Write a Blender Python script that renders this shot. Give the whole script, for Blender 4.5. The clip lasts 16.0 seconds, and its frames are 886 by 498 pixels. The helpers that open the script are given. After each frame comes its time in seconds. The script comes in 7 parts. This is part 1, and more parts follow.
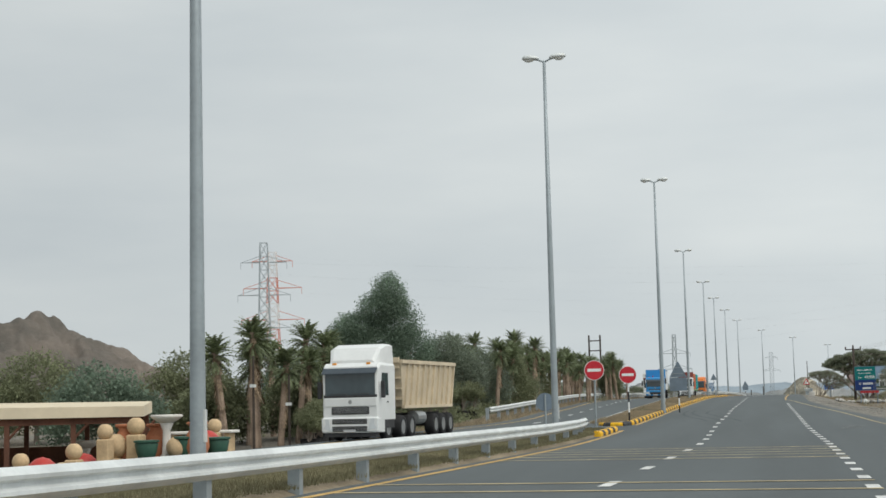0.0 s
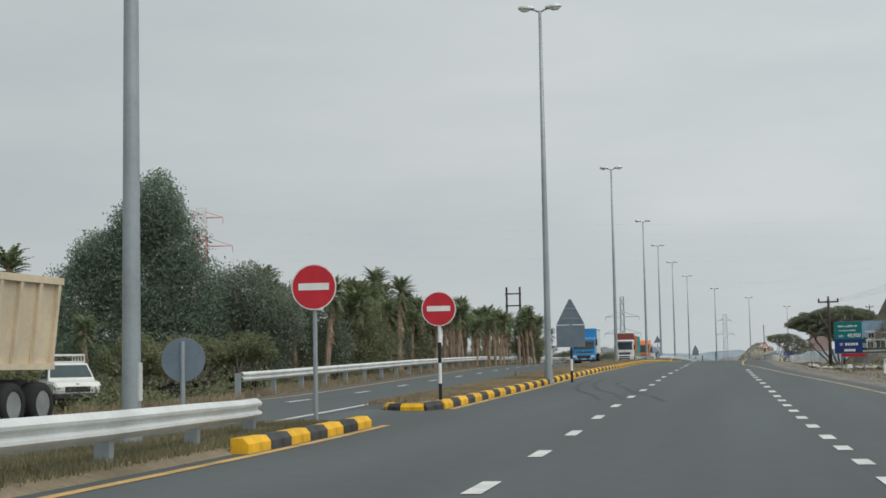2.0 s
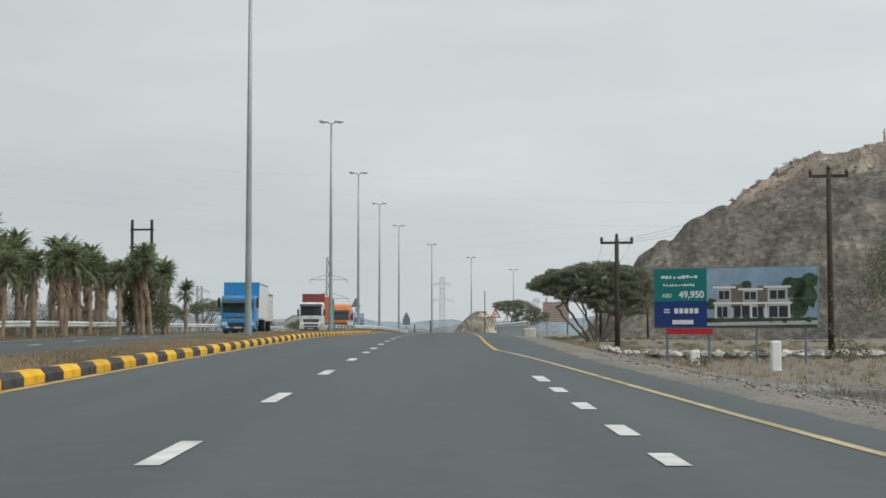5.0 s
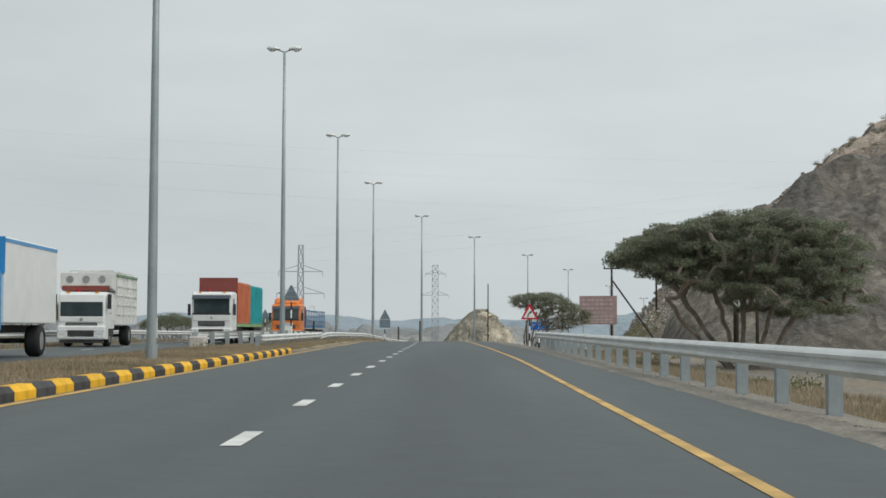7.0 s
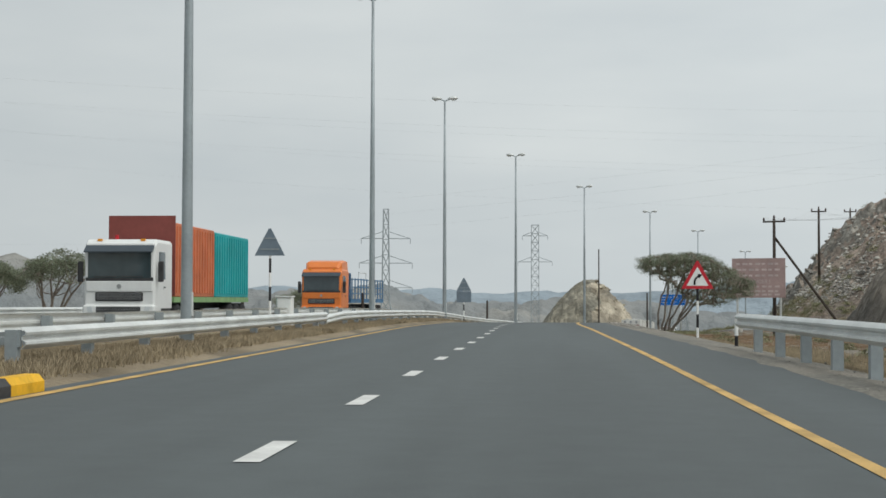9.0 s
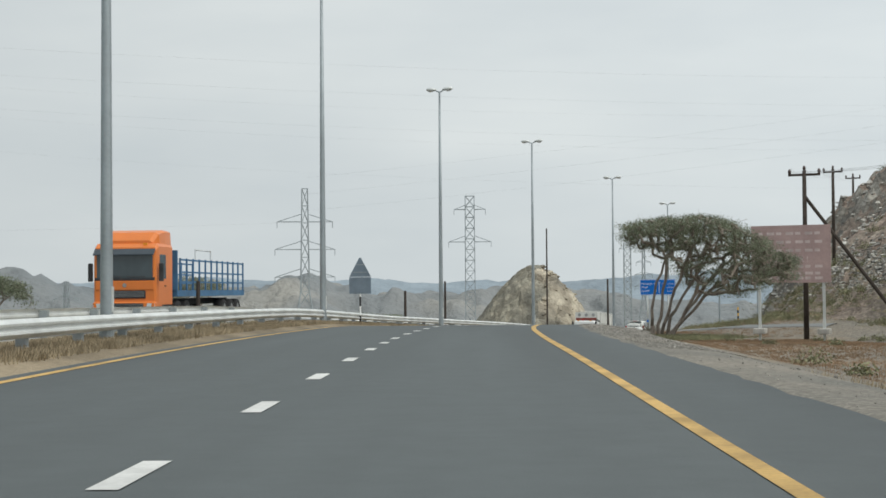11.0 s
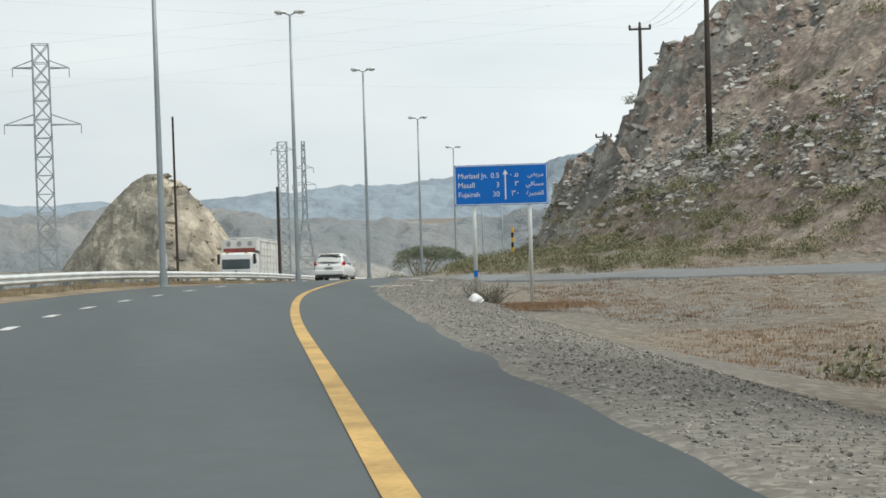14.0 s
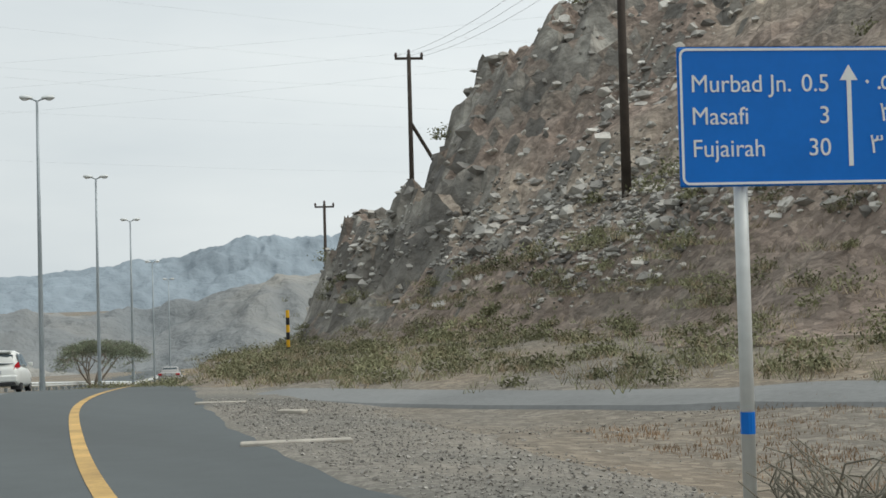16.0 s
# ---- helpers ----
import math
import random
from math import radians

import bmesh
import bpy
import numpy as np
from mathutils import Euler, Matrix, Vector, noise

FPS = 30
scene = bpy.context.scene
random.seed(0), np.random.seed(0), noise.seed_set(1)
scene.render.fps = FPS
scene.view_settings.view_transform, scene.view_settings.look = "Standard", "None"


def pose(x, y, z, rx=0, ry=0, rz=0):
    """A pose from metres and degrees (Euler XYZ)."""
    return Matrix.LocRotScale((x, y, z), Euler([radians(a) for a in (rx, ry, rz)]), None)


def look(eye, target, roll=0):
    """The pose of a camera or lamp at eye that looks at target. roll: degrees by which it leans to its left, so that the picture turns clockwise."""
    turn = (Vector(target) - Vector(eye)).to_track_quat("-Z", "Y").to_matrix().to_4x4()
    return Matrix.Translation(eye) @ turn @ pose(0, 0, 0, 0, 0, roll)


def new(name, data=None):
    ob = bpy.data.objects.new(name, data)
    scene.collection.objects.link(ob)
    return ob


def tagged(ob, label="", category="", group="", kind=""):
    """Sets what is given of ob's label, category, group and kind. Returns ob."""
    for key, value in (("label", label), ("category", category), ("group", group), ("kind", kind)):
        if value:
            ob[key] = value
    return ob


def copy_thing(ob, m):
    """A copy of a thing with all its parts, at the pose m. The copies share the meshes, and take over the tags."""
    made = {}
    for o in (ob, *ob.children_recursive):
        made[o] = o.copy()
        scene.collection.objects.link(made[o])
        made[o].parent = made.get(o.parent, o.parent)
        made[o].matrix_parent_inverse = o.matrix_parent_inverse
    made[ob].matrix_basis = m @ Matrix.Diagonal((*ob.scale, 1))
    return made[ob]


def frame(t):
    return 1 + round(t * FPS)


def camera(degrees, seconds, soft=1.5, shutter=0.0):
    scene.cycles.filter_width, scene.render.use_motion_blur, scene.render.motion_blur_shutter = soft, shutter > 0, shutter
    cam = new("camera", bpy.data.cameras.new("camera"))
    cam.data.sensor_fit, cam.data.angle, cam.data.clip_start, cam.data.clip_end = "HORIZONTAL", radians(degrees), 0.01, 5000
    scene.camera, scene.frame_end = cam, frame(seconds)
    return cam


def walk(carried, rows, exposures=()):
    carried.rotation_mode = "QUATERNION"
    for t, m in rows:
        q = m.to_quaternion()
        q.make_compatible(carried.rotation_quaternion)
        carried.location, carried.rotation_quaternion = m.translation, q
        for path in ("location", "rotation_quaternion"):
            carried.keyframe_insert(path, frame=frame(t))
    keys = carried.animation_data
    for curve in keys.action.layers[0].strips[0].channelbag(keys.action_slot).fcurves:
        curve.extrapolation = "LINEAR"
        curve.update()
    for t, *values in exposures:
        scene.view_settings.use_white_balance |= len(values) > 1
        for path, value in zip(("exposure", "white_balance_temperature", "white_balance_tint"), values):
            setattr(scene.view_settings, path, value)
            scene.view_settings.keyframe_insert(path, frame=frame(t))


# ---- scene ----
import collections

# the lens and the drive: seconds, eye x y z, turn to the left, pitch up, lean
DRIVE = [
    (0, -0.323, -0.145, 0.967, 13.308, 6.096, -1.402),
    (0.5, -0.3, 7.805, 0.893, 12.949, 5.843, -1.841),
    (1, -0.318, 15.608, 0.802, 12.1, 4.92, -1.754),
    (1.5, -0.33, 23.683, 0.71, 11.695, 4.331, -1.544),
    (2, -0.522, 33.1, 0.613, 11.598, 4.694, -1.078),
    (2.5, -0.744, 42.556, 0.543, 10.748, 4.23, -0.785),
    (2.8, -0.79, 47.9, 0.53, 8.9, 4.65, -0.9),
    (3, -0.801, 50.351, 0.545, 7.971, 4.765, -0.991),
    (3.15, -0.803, 50.3, 0.5, 6.9, 4.5, -0.9),
    (3.5, -0.803, 46.486, 0.4, 3.878, 3.786, -0.597),
    (4, -0.898, 50.39, 0.466, 1.967, 3.377, -0.234),
    (4.5, -1.089, 64.622, 0.643, 0.694, 3.563, -0.031),
    (5, -1.386, 81.066, 0.863, 0.219, 3.231, -0.041),
    (5.2, -1.46, 87.4, 0.94, -0.2, 2.9, 0.1),
    (7.3, -1.969, 144.671, 1.534, -0.122, 3.168, 0.139),
    (7.5, -1.935, 148.689, 1.55, 1.46, 3.152, 0.072),
    (8, -1.853, 157.494, 1.572, 3.229, 3.979, 0.006),
    (8.2, -1.821, 160.714, 1.576, 4.06, 3.536, 0.212),
    (10.3, -1.381, 194.765, 1.546, 3.54, 1.616, -0.424),
    (10.5, -1.368, 197.794, 1.55, 3.064, 1.957, -0.286),
    (11, -1.353, 205.047, 1.558, 1.616, 1.646, -0.447),
    (11.5, -1.39, 212.63, 1.552, -0.869, 0.182, -0.65),
    (12, -1.437, 220.359, 1.536, -1.975, 0.536, -0.63),
    (12.5, -1.402, 228.34, 1.518, -4.101, 0.745, -0.66),
    (13, -1.052, 240.369, 1.465, -8.088, 0.786, -0.743),
    (13.5, -0.546, 248.682, 1.384, -10.045, 0.052, -1.264),
    (14, 0.027, 255.913, 1.265, -13.71, -1.915, -1.675),
    (14.5, 0.544, 261.862, 1.119, -18.624, -1.19, -1.94),
    (15, 0.826, 267.226, 0.927, -21.113, 0.862, -1.701),
    (15.3, 1.11, 270.509, 0.831, -23.708, 0.347, -1.673),
    (15.5, 1.32, 272.95, 0.766, -24.836, 0.519, -1.652),
    (16, 2.11, 278.585, 0.595, -28.403, 1.481, -1.51),
]
cam = camera(34.83, 16.0, soft=1.6)


def drive_pose(x, y, z, yaw, pitch, lean):
    a, b = radians(yaw), radians(pitch)
    ahead = Vector((-math.sin(a) * math.cos(b), math.cos(a) * math.cos(b), math.sin(b)))
    return look((x, y, z), Vector((x, y, z)) + 50 * ahead, lean)


walk(cam, [(r[0], drive_pose(*r[1:])) for r in DRIVE], exposures=[(0, 0.32), (1, 0.38), (1.5, 0.3), (2, 0.14), (2.5, 0.28), (3, 0.2), (3.5, 0.02), (4.5, 0.1), (5.2, 0.26), (8, 0.22), (11, 0.35), (12.5, 0.48), (14, 0.58), (14.5, 0.6), (15, 0.52), (16, 0.38)])

# ---- world and sun: an overcast sky, bright and nearly colourless ----
world = bpy.data.worlds.new("overcast")
scene.world = world
world.use_nodes = True
wn, wl = world.node_tree.nodes, world.node_tree.links
wn.clear()
w_out = wn.new("ShaderNodeOutputWorld")
w_bg = wn.new("ShaderNodeBackground")
w_sky = wn.new("ShaderNodeTexSky")
w_sky.sky_type, w_sky.sun_disc = "NISHITA", False
w_sky.sun_elevation, w_sky.sun_rotation = radians(48), radians(55)
w_sky.dust_density, w_sky.air_density, w_sky.ozone_density = 6.0, 1.0, 1.0
w_hsv = wn.new("ShaderNodeHueSaturation")
w_hsv.inputs["Saturation"].default_value = 0.25
wl.new(w_sky.outputs[0], w_hsv.inputs["Color"])
w_tc = wn.new("ShaderNodeTexCoord")
w_map = wn.new("ShaderNodeMapping")
w_map.inputs["Scale"].default_value = (1.5, 1.5, 6.0)
wl.new(w_tc.outputs["Generated"], w_map.inputs["Vector"])
w_noise = wn.new("ShaderNodeTexNoise")
w_noise.inputs["Scale"].default_value, w_noise.inputs["Detail"].default_value = 2.2, 5.0
wl.new(w_map.outputs[0], w_noise.inputs["Vector"])
w_ramp = wn.new("ShaderNodeValToRGB")
w_ramp.color_ramp.elements[0].position, w_ramp.color_ramp.elements[1].position = 0.3, 0.75
w_ramp.color_ramp.elements[0].color, w_ramp.color_ramp.elements[1].color = (5.75, 6.35, 6.6, 1), (7.0, 7.5, 7.55, 1)
wl.new(w_noise.outputs["Fac"], w_ramp.inputs["Fac"])
w_mix = wn.new("ShaderNodeMix")
w_mix.data_type = "RGBA"
w_mix.inputs["Factor"].default_value = 0.88
wl.new(w_hsv.outputs[0], w_mix.inputs["A"])
wl.new(w_ramp.outputs[0], w_mix.inputs["B"])
w_sep, w_side, w_mul = wn.new("ShaderNodeSeparateXYZ"), wn.new("ShaderNodeMath"), wn.new("ShaderNodeVectorMath")
wl.new(w_tc.outputs["Generated"], w_sep.inputs[0])
w_side.operation = "MULTIPLY_ADD"
w_side.inputs[1].default_value, w_side.inputs[2].default_value = 0.2, 1.0
wl.new(w_sep.outputs["X"], w_side.inputs[0])
w_mul.operation = "SCALE"
wl.new(w_mix.outputs["Result"], w_mul.inputs[0])
wl.new(w_side.outputs[0], w_mul.inputs["Scale"])
wl.new(w_mul.outputs[0], w_bg.inputs["Color"])
w_bg.inputs["Strength"].default_value = 0.085
wl.new(w_bg.outputs[0], w_out.inputs["Surface"])

sun = new("sun", bpy.data.lights.new("sun", "SUN"))
sun.data.energy, sun.data.angle, sun.data.color = 1.4, radians(40), (1.0, 0.985, 0.92)
sun.matrix_world = look((60, -45, 90), (0, 0, 0))


# ---- materials ----
MATS = {}


def mat(name, color, rough=0.8, metal=0.0, var=0.15, scale=3.0, fine=40.0, bump=0.0, bump_scale=30.0, tint=None, rnd=0.0, island=0.0, spec=0.3, emit=None, thin=0.0, chips=0.0, stretch=None, third=None):
    """A surface with stains at a broad and a fine scale, a relief, and a shift of tone from piece to piece."""
    if name in MATS:
        return MATS[name]
    m = MATS[name] = bpy.data.materials.new(name)
    m.use_nodes = True
    n, l = m.node_tree.nodes, m.node_tree.links
    b = n["Principled BSDF"]
    b.inputs["Roughness"].default_value, b.inputs["Metallic"].default_value = rough, metal
    b.inputs["Specular IOR Level"].default_value = spec
    tc = n.new("ShaderNodeTexCoord")
    big, small = n.new("ShaderNodeTexNoise"), n.new("ShaderNodeTexNoise")
    big.inputs["Scale"].default_value, big.inputs["Detail"].default_value = scale, 6
    small.inputs["Scale"].default_value, small.inputs["Detail"].default_value = fine, 4
    for t in (big, small):
        l.new(tc.outputs["Object"], t.inputs["Vector"])
    ramp = n.new("ShaderNodeValToRGB")
    c = Vector(color)
    lo, hi = c * (1 - var), c * (1 + var)
    if tint:
        lo = Vector(tint)
    ramp.color_ramp.elements[0].position, ramp.color_ramp.elements[1].position = 0.32, 0.68
    ramp.color_ramp.elements[0].color, ramp.color_ramp.elements[1].color = (*lo, 1), (*hi, 1)
    l.new(big.outputs["Fac"], ramp.inputs["Fac"])
    val = n.new("ShaderNodeMath")
    val.operation = "MULTIPLY_ADD"
    val.inputs[1].default_value, val.inputs[2].default_value = var * 2.0, 1 - var
    l.new(small.outputs["Fac"], val.inputs[0])
    last = val.outputs[0]
    for amount, node_type, socket in ((rnd, "ShaderNodeObjectInfo", "Random"), (island, "ShaderNodeNewGeometry", "Random Per Island")):
        if amount:
            info = n.new(node_type)
            k = n.new("ShaderNodeMath")
            k.operation = "MULTIPLY_ADD"
            k.inputs[1].default_value, k.inputs[2].default_value = 2 * amount, 1 - amount
            l.new(info.outputs[socket], k.inputs[0])
            k2 = n.new("ShaderNodeMath")
            k2.operation = "MULTIPLY"
            l.new(last, k2.inputs[0])
            l.new(k.outputs[0], k2.inputs[1])
            last = k2.outputs[0]
    hsv = n.new("ShaderNodeHueSaturation")
    l.new(ramp.outputs[0], hsv.inputs["Color"])
    l.new(last, hsv.inputs["Value"])
    l.new(hsv.outputs[0], b.inputs["Base Color"])
    if bump:
        bn, bt = n.new("ShaderNodeBump"), n.new("ShaderNodeTexNoise")
        bt.inputs["Scale"].default_value, bt.inputs["Detail"].default_value = bump_scale, 6
        bn.inputs["Strength"].default_value, bn.inputs["Distance"].default_value = bump, 0.6 / bump_scale
        l.new(tc.outputs["Object"], bt.inputs["Vector"])
        l.new(bt.outputs["Fac"], bn.inputs["Height"])
        l.new(bn.outputs[0], b.inputs["Normal"])
    if thin:
        tr, mx = n.new("ShaderNodeBsdfTranslucent"), n.new("ShaderNodeMixShader")
        l.new(hsv.outputs[0], tr.inputs["Color"])
        mx.inputs[0].default_value = thin
        l.new(b.outputs[0], mx.inputs[1])
        l.new(tr.outputs[0], mx.inputs[2])
        l.new(mx.outputs[0], n["Material Output"].inputs["Surface"])
    if chips:
        vo, cr = n.new("ShaderNodeTexVoronoi"), n.new("ShaderNodeValToRGB")
        vo.inputs["Scale"].default_value = chips
        l.new(tc.outputs["Object"], vo.inputs["Vector"])
        cr.color_ramp.elements[0].color, cr.color_ramp.elements[1].color = (0.62, 0.6, 0.58, 1), (1.65, 1.65, 1.62, 1)
        cr.color_ramp.elements.new(0.55).color = (0.92, 0.92, 0.92, 1)
        sep = n.new("ShaderNodeSeparateColor")
        l.new(vo.outputs["Color"], sep.inputs[0])
        l.new(sep.outputs[0], cr.inputs[0])
        mu = n.new("ShaderNodeMix")
        mu.data_type, mu.blend_type = "RGBA", "MULTIPLY"
        mu.inputs["Factor"].default_value = 0.55
        l.new(hsv.outputs[0], mu.inputs["A"])
        l.new(cr.outputs[0], mu.inputs["B"])
        l.new(mu.outputs["Result"], b.inputs["Base Color"])
    if stretch:
        mp = n.new("ShaderNodeMapping")
        mp.inputs["Scale"].default_value = stretch
        l.new(tc.outputs["Object"], mp.inputs["Vector"])
        l.new(mp.outputs[0], big.inputs["Vector"])
    if third:
        e = ramp.color_ramp.elements.new(0.52)
        e.color = (*third, 1)
    if emit:
        b.inputs["Emission Color"].default_value, b.inputs["Emission Strength"].default_value = (*color, 1), emit
    return m


ASPHALT = mat("asphalt", (0.076, 0.089, 0.091), 0.72, var=0.15, scale=1.0, fine=3.0, bump=0.25, bump_scale=60, spec=0.4, stretch=(0.55, 0.03, 1.0))
TYRE_MARK = mat("tyre_marks", (0.060, 0.070, 0.072), 0.75, var=0.25, scale=1.0, fine=8)
SIDE_ASPHALT = mat("old_asphalt", (0.21, 0.217, 0.215), 0.85, var=0.2, scale=0.2, fine=9.0, bump=0.3, bump_scale=40)
WHITE_PAINT = mat("white_road_paint", (0.62, 0.62, 0.6), 0.7, var=0.18, scale=2.0, fine=25)
YELLOW_PAINT = mat("yellow_road_paint", (0.52, 0.335, 0.115), 0.7, var=0.28, scale=1.5, fine=25)
WORN_YELLOW = mat("worn_yellow_paint", (0.44, 0.36, 0.21), 0.75, var=0.3, scale=1.5, fine=12)
KERB_YELLOW = mat("yellow_kerb_paint", (0.72, 0.40, 0.02), 0.65, var=0.18, scale=2.5, fine=18, rnd=0.12)
KERB_BLACK = mat("black_kerb_paint", (0.05, 0.05, 0.052), 0.75, var=0.35, scale=2.5, fine=18, rnd=0.2)
DIRT = mat("gravelly_earth", (0.212, 0.17, 0.124), 0.95, var=0.2, scale=0.13, fine=2.2, bump=0.8, bump_scale=8, tint=(0.195, 0.185, 0.165), third=(0.21, 0.185, 0.15), chips=9.0)
GRAVEL = mat("grey_gravel", (0.198, 0.18, 0.153), 0.95, var=0.25, scale=0.3, fine=7, bump=0.4, bump_scale=20, tint=(0.16, 0.155, 0.138), chips=22.0)
LAYBY = mat("blue_grey_gravel", (0.205, 0.205, 0.195), 0.95, var=0.22, scale=0.25, fine=5, bump=0.6, bump_scale=14, tint=(0.155, 0.15, 0.135), third=(0.185, 0.185, 0.175), chips=16.0)
HATCH_PAINT = mat("worn_white_paint", (0.24, 0.245, 0.24), 0.8, var=0.4, scale=3.0, fine=18)
STRAW = mat("dry_grass_earth", (0.235, 0.19, 0.13), 0.95, var=0.35, scale=0.35, fine=9, bump=0.8, bump_scale=16)
GALV = mat("galvanised_steel", (0.66, 0.68, 0.67), 0.5, 0.25, var=0.12, scale=1.2, fine=14)
POLE_STEEL = mat("galvanised_pole_steel", (0.33, 0.37, 0.39), 0.5, 0.35, var=0.14, scale=0.7, fine=12)
DARK_WOOD = mat("creosoted_pole_wood", (0.06, 0.048, 0.04), 0.85, var=0.25, scale=2.0, fine=20, bump=0.4)
ROCK = mat("brown_rock", (0.15, 0.125, 0.105), 0.95, var=0.3, scale=0.05, fine=0.5, bump=1.0, bump_scale=1.8, tint=(0.10, 0.092, 0.08))
PALE_ROCK = mat("pale_cut_rock", (0.50, 0.45, 0.36), 0.95, var=0.25, scale=0.22, fine=1.6, bump=1.0, bump_scale=2.5, tint=(0.17, 0.16, 0.135), third=(0.34, 0.30, 0.235), chips=1.0)
# rock of the far hills, its colours greyed to stand in for haze
HAZED_ROCK = mat("haze_tinted_hills", (0.275, 0.268, 0.245), 1.0, var=0.15, scale=0.02, fine=0.2, tint=(0.19, 0.21, 0.22), third=(0.225, 0.235, 0.235), bump=0.9, bump_scale=0.12)
HILL_ROCK = mat("stony_brown_slope", (0.325, 0.28, 0.23), 0.95, var=0.25, scale=0.13, fine=1.6, bump=1.0, bump_scale=2.0, tint=(0.18, 0.172, 0.146), third=(0.275, 0.218, 0.182), chips=5.5)
BEDDED_ROCK = mat("bedded_grey_rock", (0.35, 0.335, 0.30), 0.92, var=0.3, scale=0.45, fine=2.4, bump=1.0, bump_scale=1.4, tint=(0.15, 0.145, 0.135), third=(0.23, 0.215, 0.19), chips=1.1)
SPUR_ROCK = mat("bare_ridge_rock", (0.195, 0.172, 0.145), 0.95, var=0.28, scale=0.16, fine=1.2, bump=1.0, bump_scale=1.2, tint=(0.105, 0.101, 0.094), third=(0.148, 0.134, 0.116), chips=1.4)
# distance haze is painted into this base colour as blue-grey
HAZED_BLUE = mat("haze_blue_mountains", (0.26, 0.31, 0.35), 1.0, var=0.12, scale=0.012, fine=0.05, bump=0.6, bump_scale=0.03)
MOUND_ROCK = mat("weathered_mound_rock", (0.27, 0.25, 0.20), 0.95, var=0.25, scale=0.3, fine=2.0, bump=1.0, bump_scale=3, tint=(0.17, 0.165, 0.14), chips=1.6)
SIGN_BACK = mat("weathered_sign_back", (0.20, 0.25, 0.30), 0.5, 0.5, var=0.12, scale=2, fine=20)
SIGN_RED = mat("red_sign_sheeting", (0.55, 0.03, 0.045), 0.45, var=0.08, scale=4, fine=30)
SIGN_WHITE = mat("white_sign_sheeting", (0.80, 0.81, 0.80), 0.45, var=0.06, scale=4, fine=30)
SIGN_BLUE = mat("blue_sign_sheeting", (0.004, 0.165, 0.62), 0.4, var=0.06, scale=2, fine=20)
BLACK = mat("matt_black", (0.02, 0.02, 0.022), 0.6, var=0.2)
CONCRETE = mat("pale_concrete", (0.48, 0.46, 0.43), 0.9, var=0.2, scale=1.5, fine=18, bump=0.3)


# ---- mesh building ----
class Shape:
    """Vertices and faces gathered piece by piece, then made into one mesh."""

    def __init__(self):
        self.v, self.f = [], []

    def add(self, verts, faces):
        k = len(self.v)
        self.v += [tuple(p) for p in verts]
        self.f += [tuple(k + i for i in f) for f in faces]
        return self

    def box(self, a, b, m=None, bevel=0.0):
        (x0, y0, z0), (x1, y1, z1) = a, b
        if bevel:
            return self.rbox(a, b, bevel, m)
        p = [Vector(q) for q in ((x0, y0, z0), (x1, y0, z0), (x1, y1, z0), (x0, y1, z0), (x0, y0, z1), (x1, y0, z1), (x1, y1, z1), (x0, y1, z1))]
        if m is not None:
            p = [m @ q for q in p]
        return self.add(p, [(0, 3, 2, 1), (4, 5, 6, 7), (0, 1, 5, 4), (1, 2, 6, 5), (2, 3, 7, 6), (3, 0, 4, 7)])

    def rbox(self, a, b, r, m=None):
        """A box with chamfered upright and top edges."""
        (x0, y0, z0), (x1, y1, z1) = a, b
        rings = []
        for z, i in ((z0, r * 0.5), (z0 + r, 0), (z1 - r, 0), (z1, r)):
            rings.append([(x0 + i + r, y0 + i, z), (x1 - i - r, y0 + i, z), (x1 - i, y0 + i + r, z), (x1 - i, y1 - i - r, z), (x1 - i - r, y1 - i, z), (x0 + i + r, y1 - i, z), (x0 + i, y1 - i - r, z), (x0 + i, y0 + i + r, z)])
        return self.loft(rings, m=m)

    def loft(self, rings, closed=True, caps=True, m=None):
        n = len(rings[0])
        pts = [Vector(p) if m is None else m @ Vector(p) for ring in rings for p in ring]
        faces = []
        for k in range(len(rings) - 1):
            for i in range(n if closed else n - 1):
                j = (i + 1) % n
                faces.append((k * n + i, k * n + j, (k + 1) * n + j, (k + 1) * n + i))
        if caps and closed:
            faces += [tuple(reversed(range(n))), tuple(range((len(rings) - 1) * n, len(rings) * n))]
        return self.add(pts, faces)

    def tube(self, points, radii, n=8, caps=True):
        points = [Vector(p) for p in points]
        if not hasattr(radii, "__len__"):
            radii = [radii] * len(points)
        rings = []
        side = None
        for k, p in enumerate(points):
            d = (points[min(k + 1, len(points) - 1)] - points[max(k - 1, 0)]).normalized()
            if side is None:
                side = d.orthogonal().normalized()
            side = (side - d * side.dot(d)).normalized()
            up = d.cross(side)
            rings.append([p + radii[k] * (math.cos(2 * math.pi * i / n) * side + math.sin(2 * math.pi * i / n) * up) for i in range(n)])
        return self.loft(rings, caps=caps)

    def prism(self, outline, y0, y1, m=None):
        """An outline in x and z, drawn out from y0 to y1."""
        return self.loft([[(x, y, z) for x, z in outline] for y in (y0, y1)], m=m)

    def ball(self, c, r, n=8, k=5):
        r = r if hasattr(r, "__len__") else (r, r, r)
        rings = []
        for i in range(1, k):
            a = math.pi * i / k
            rings.append([(c[0] + r[0] * math.sin(a) * math.cos(2 * math.pi * j / n), c[1] + r[1] * math.sin(a) * math.sin(2 * math.pi * j / n), c[2] - r[2] * math.cos(a)) for j in range(n)])
        return self.loft(rings)

    def mesh(self, name, material, smooth=False):
        me = bpy.data.meshes.new(name)
        me.from_pydata(self.v, [], self.f)
        me.materials.append(material)
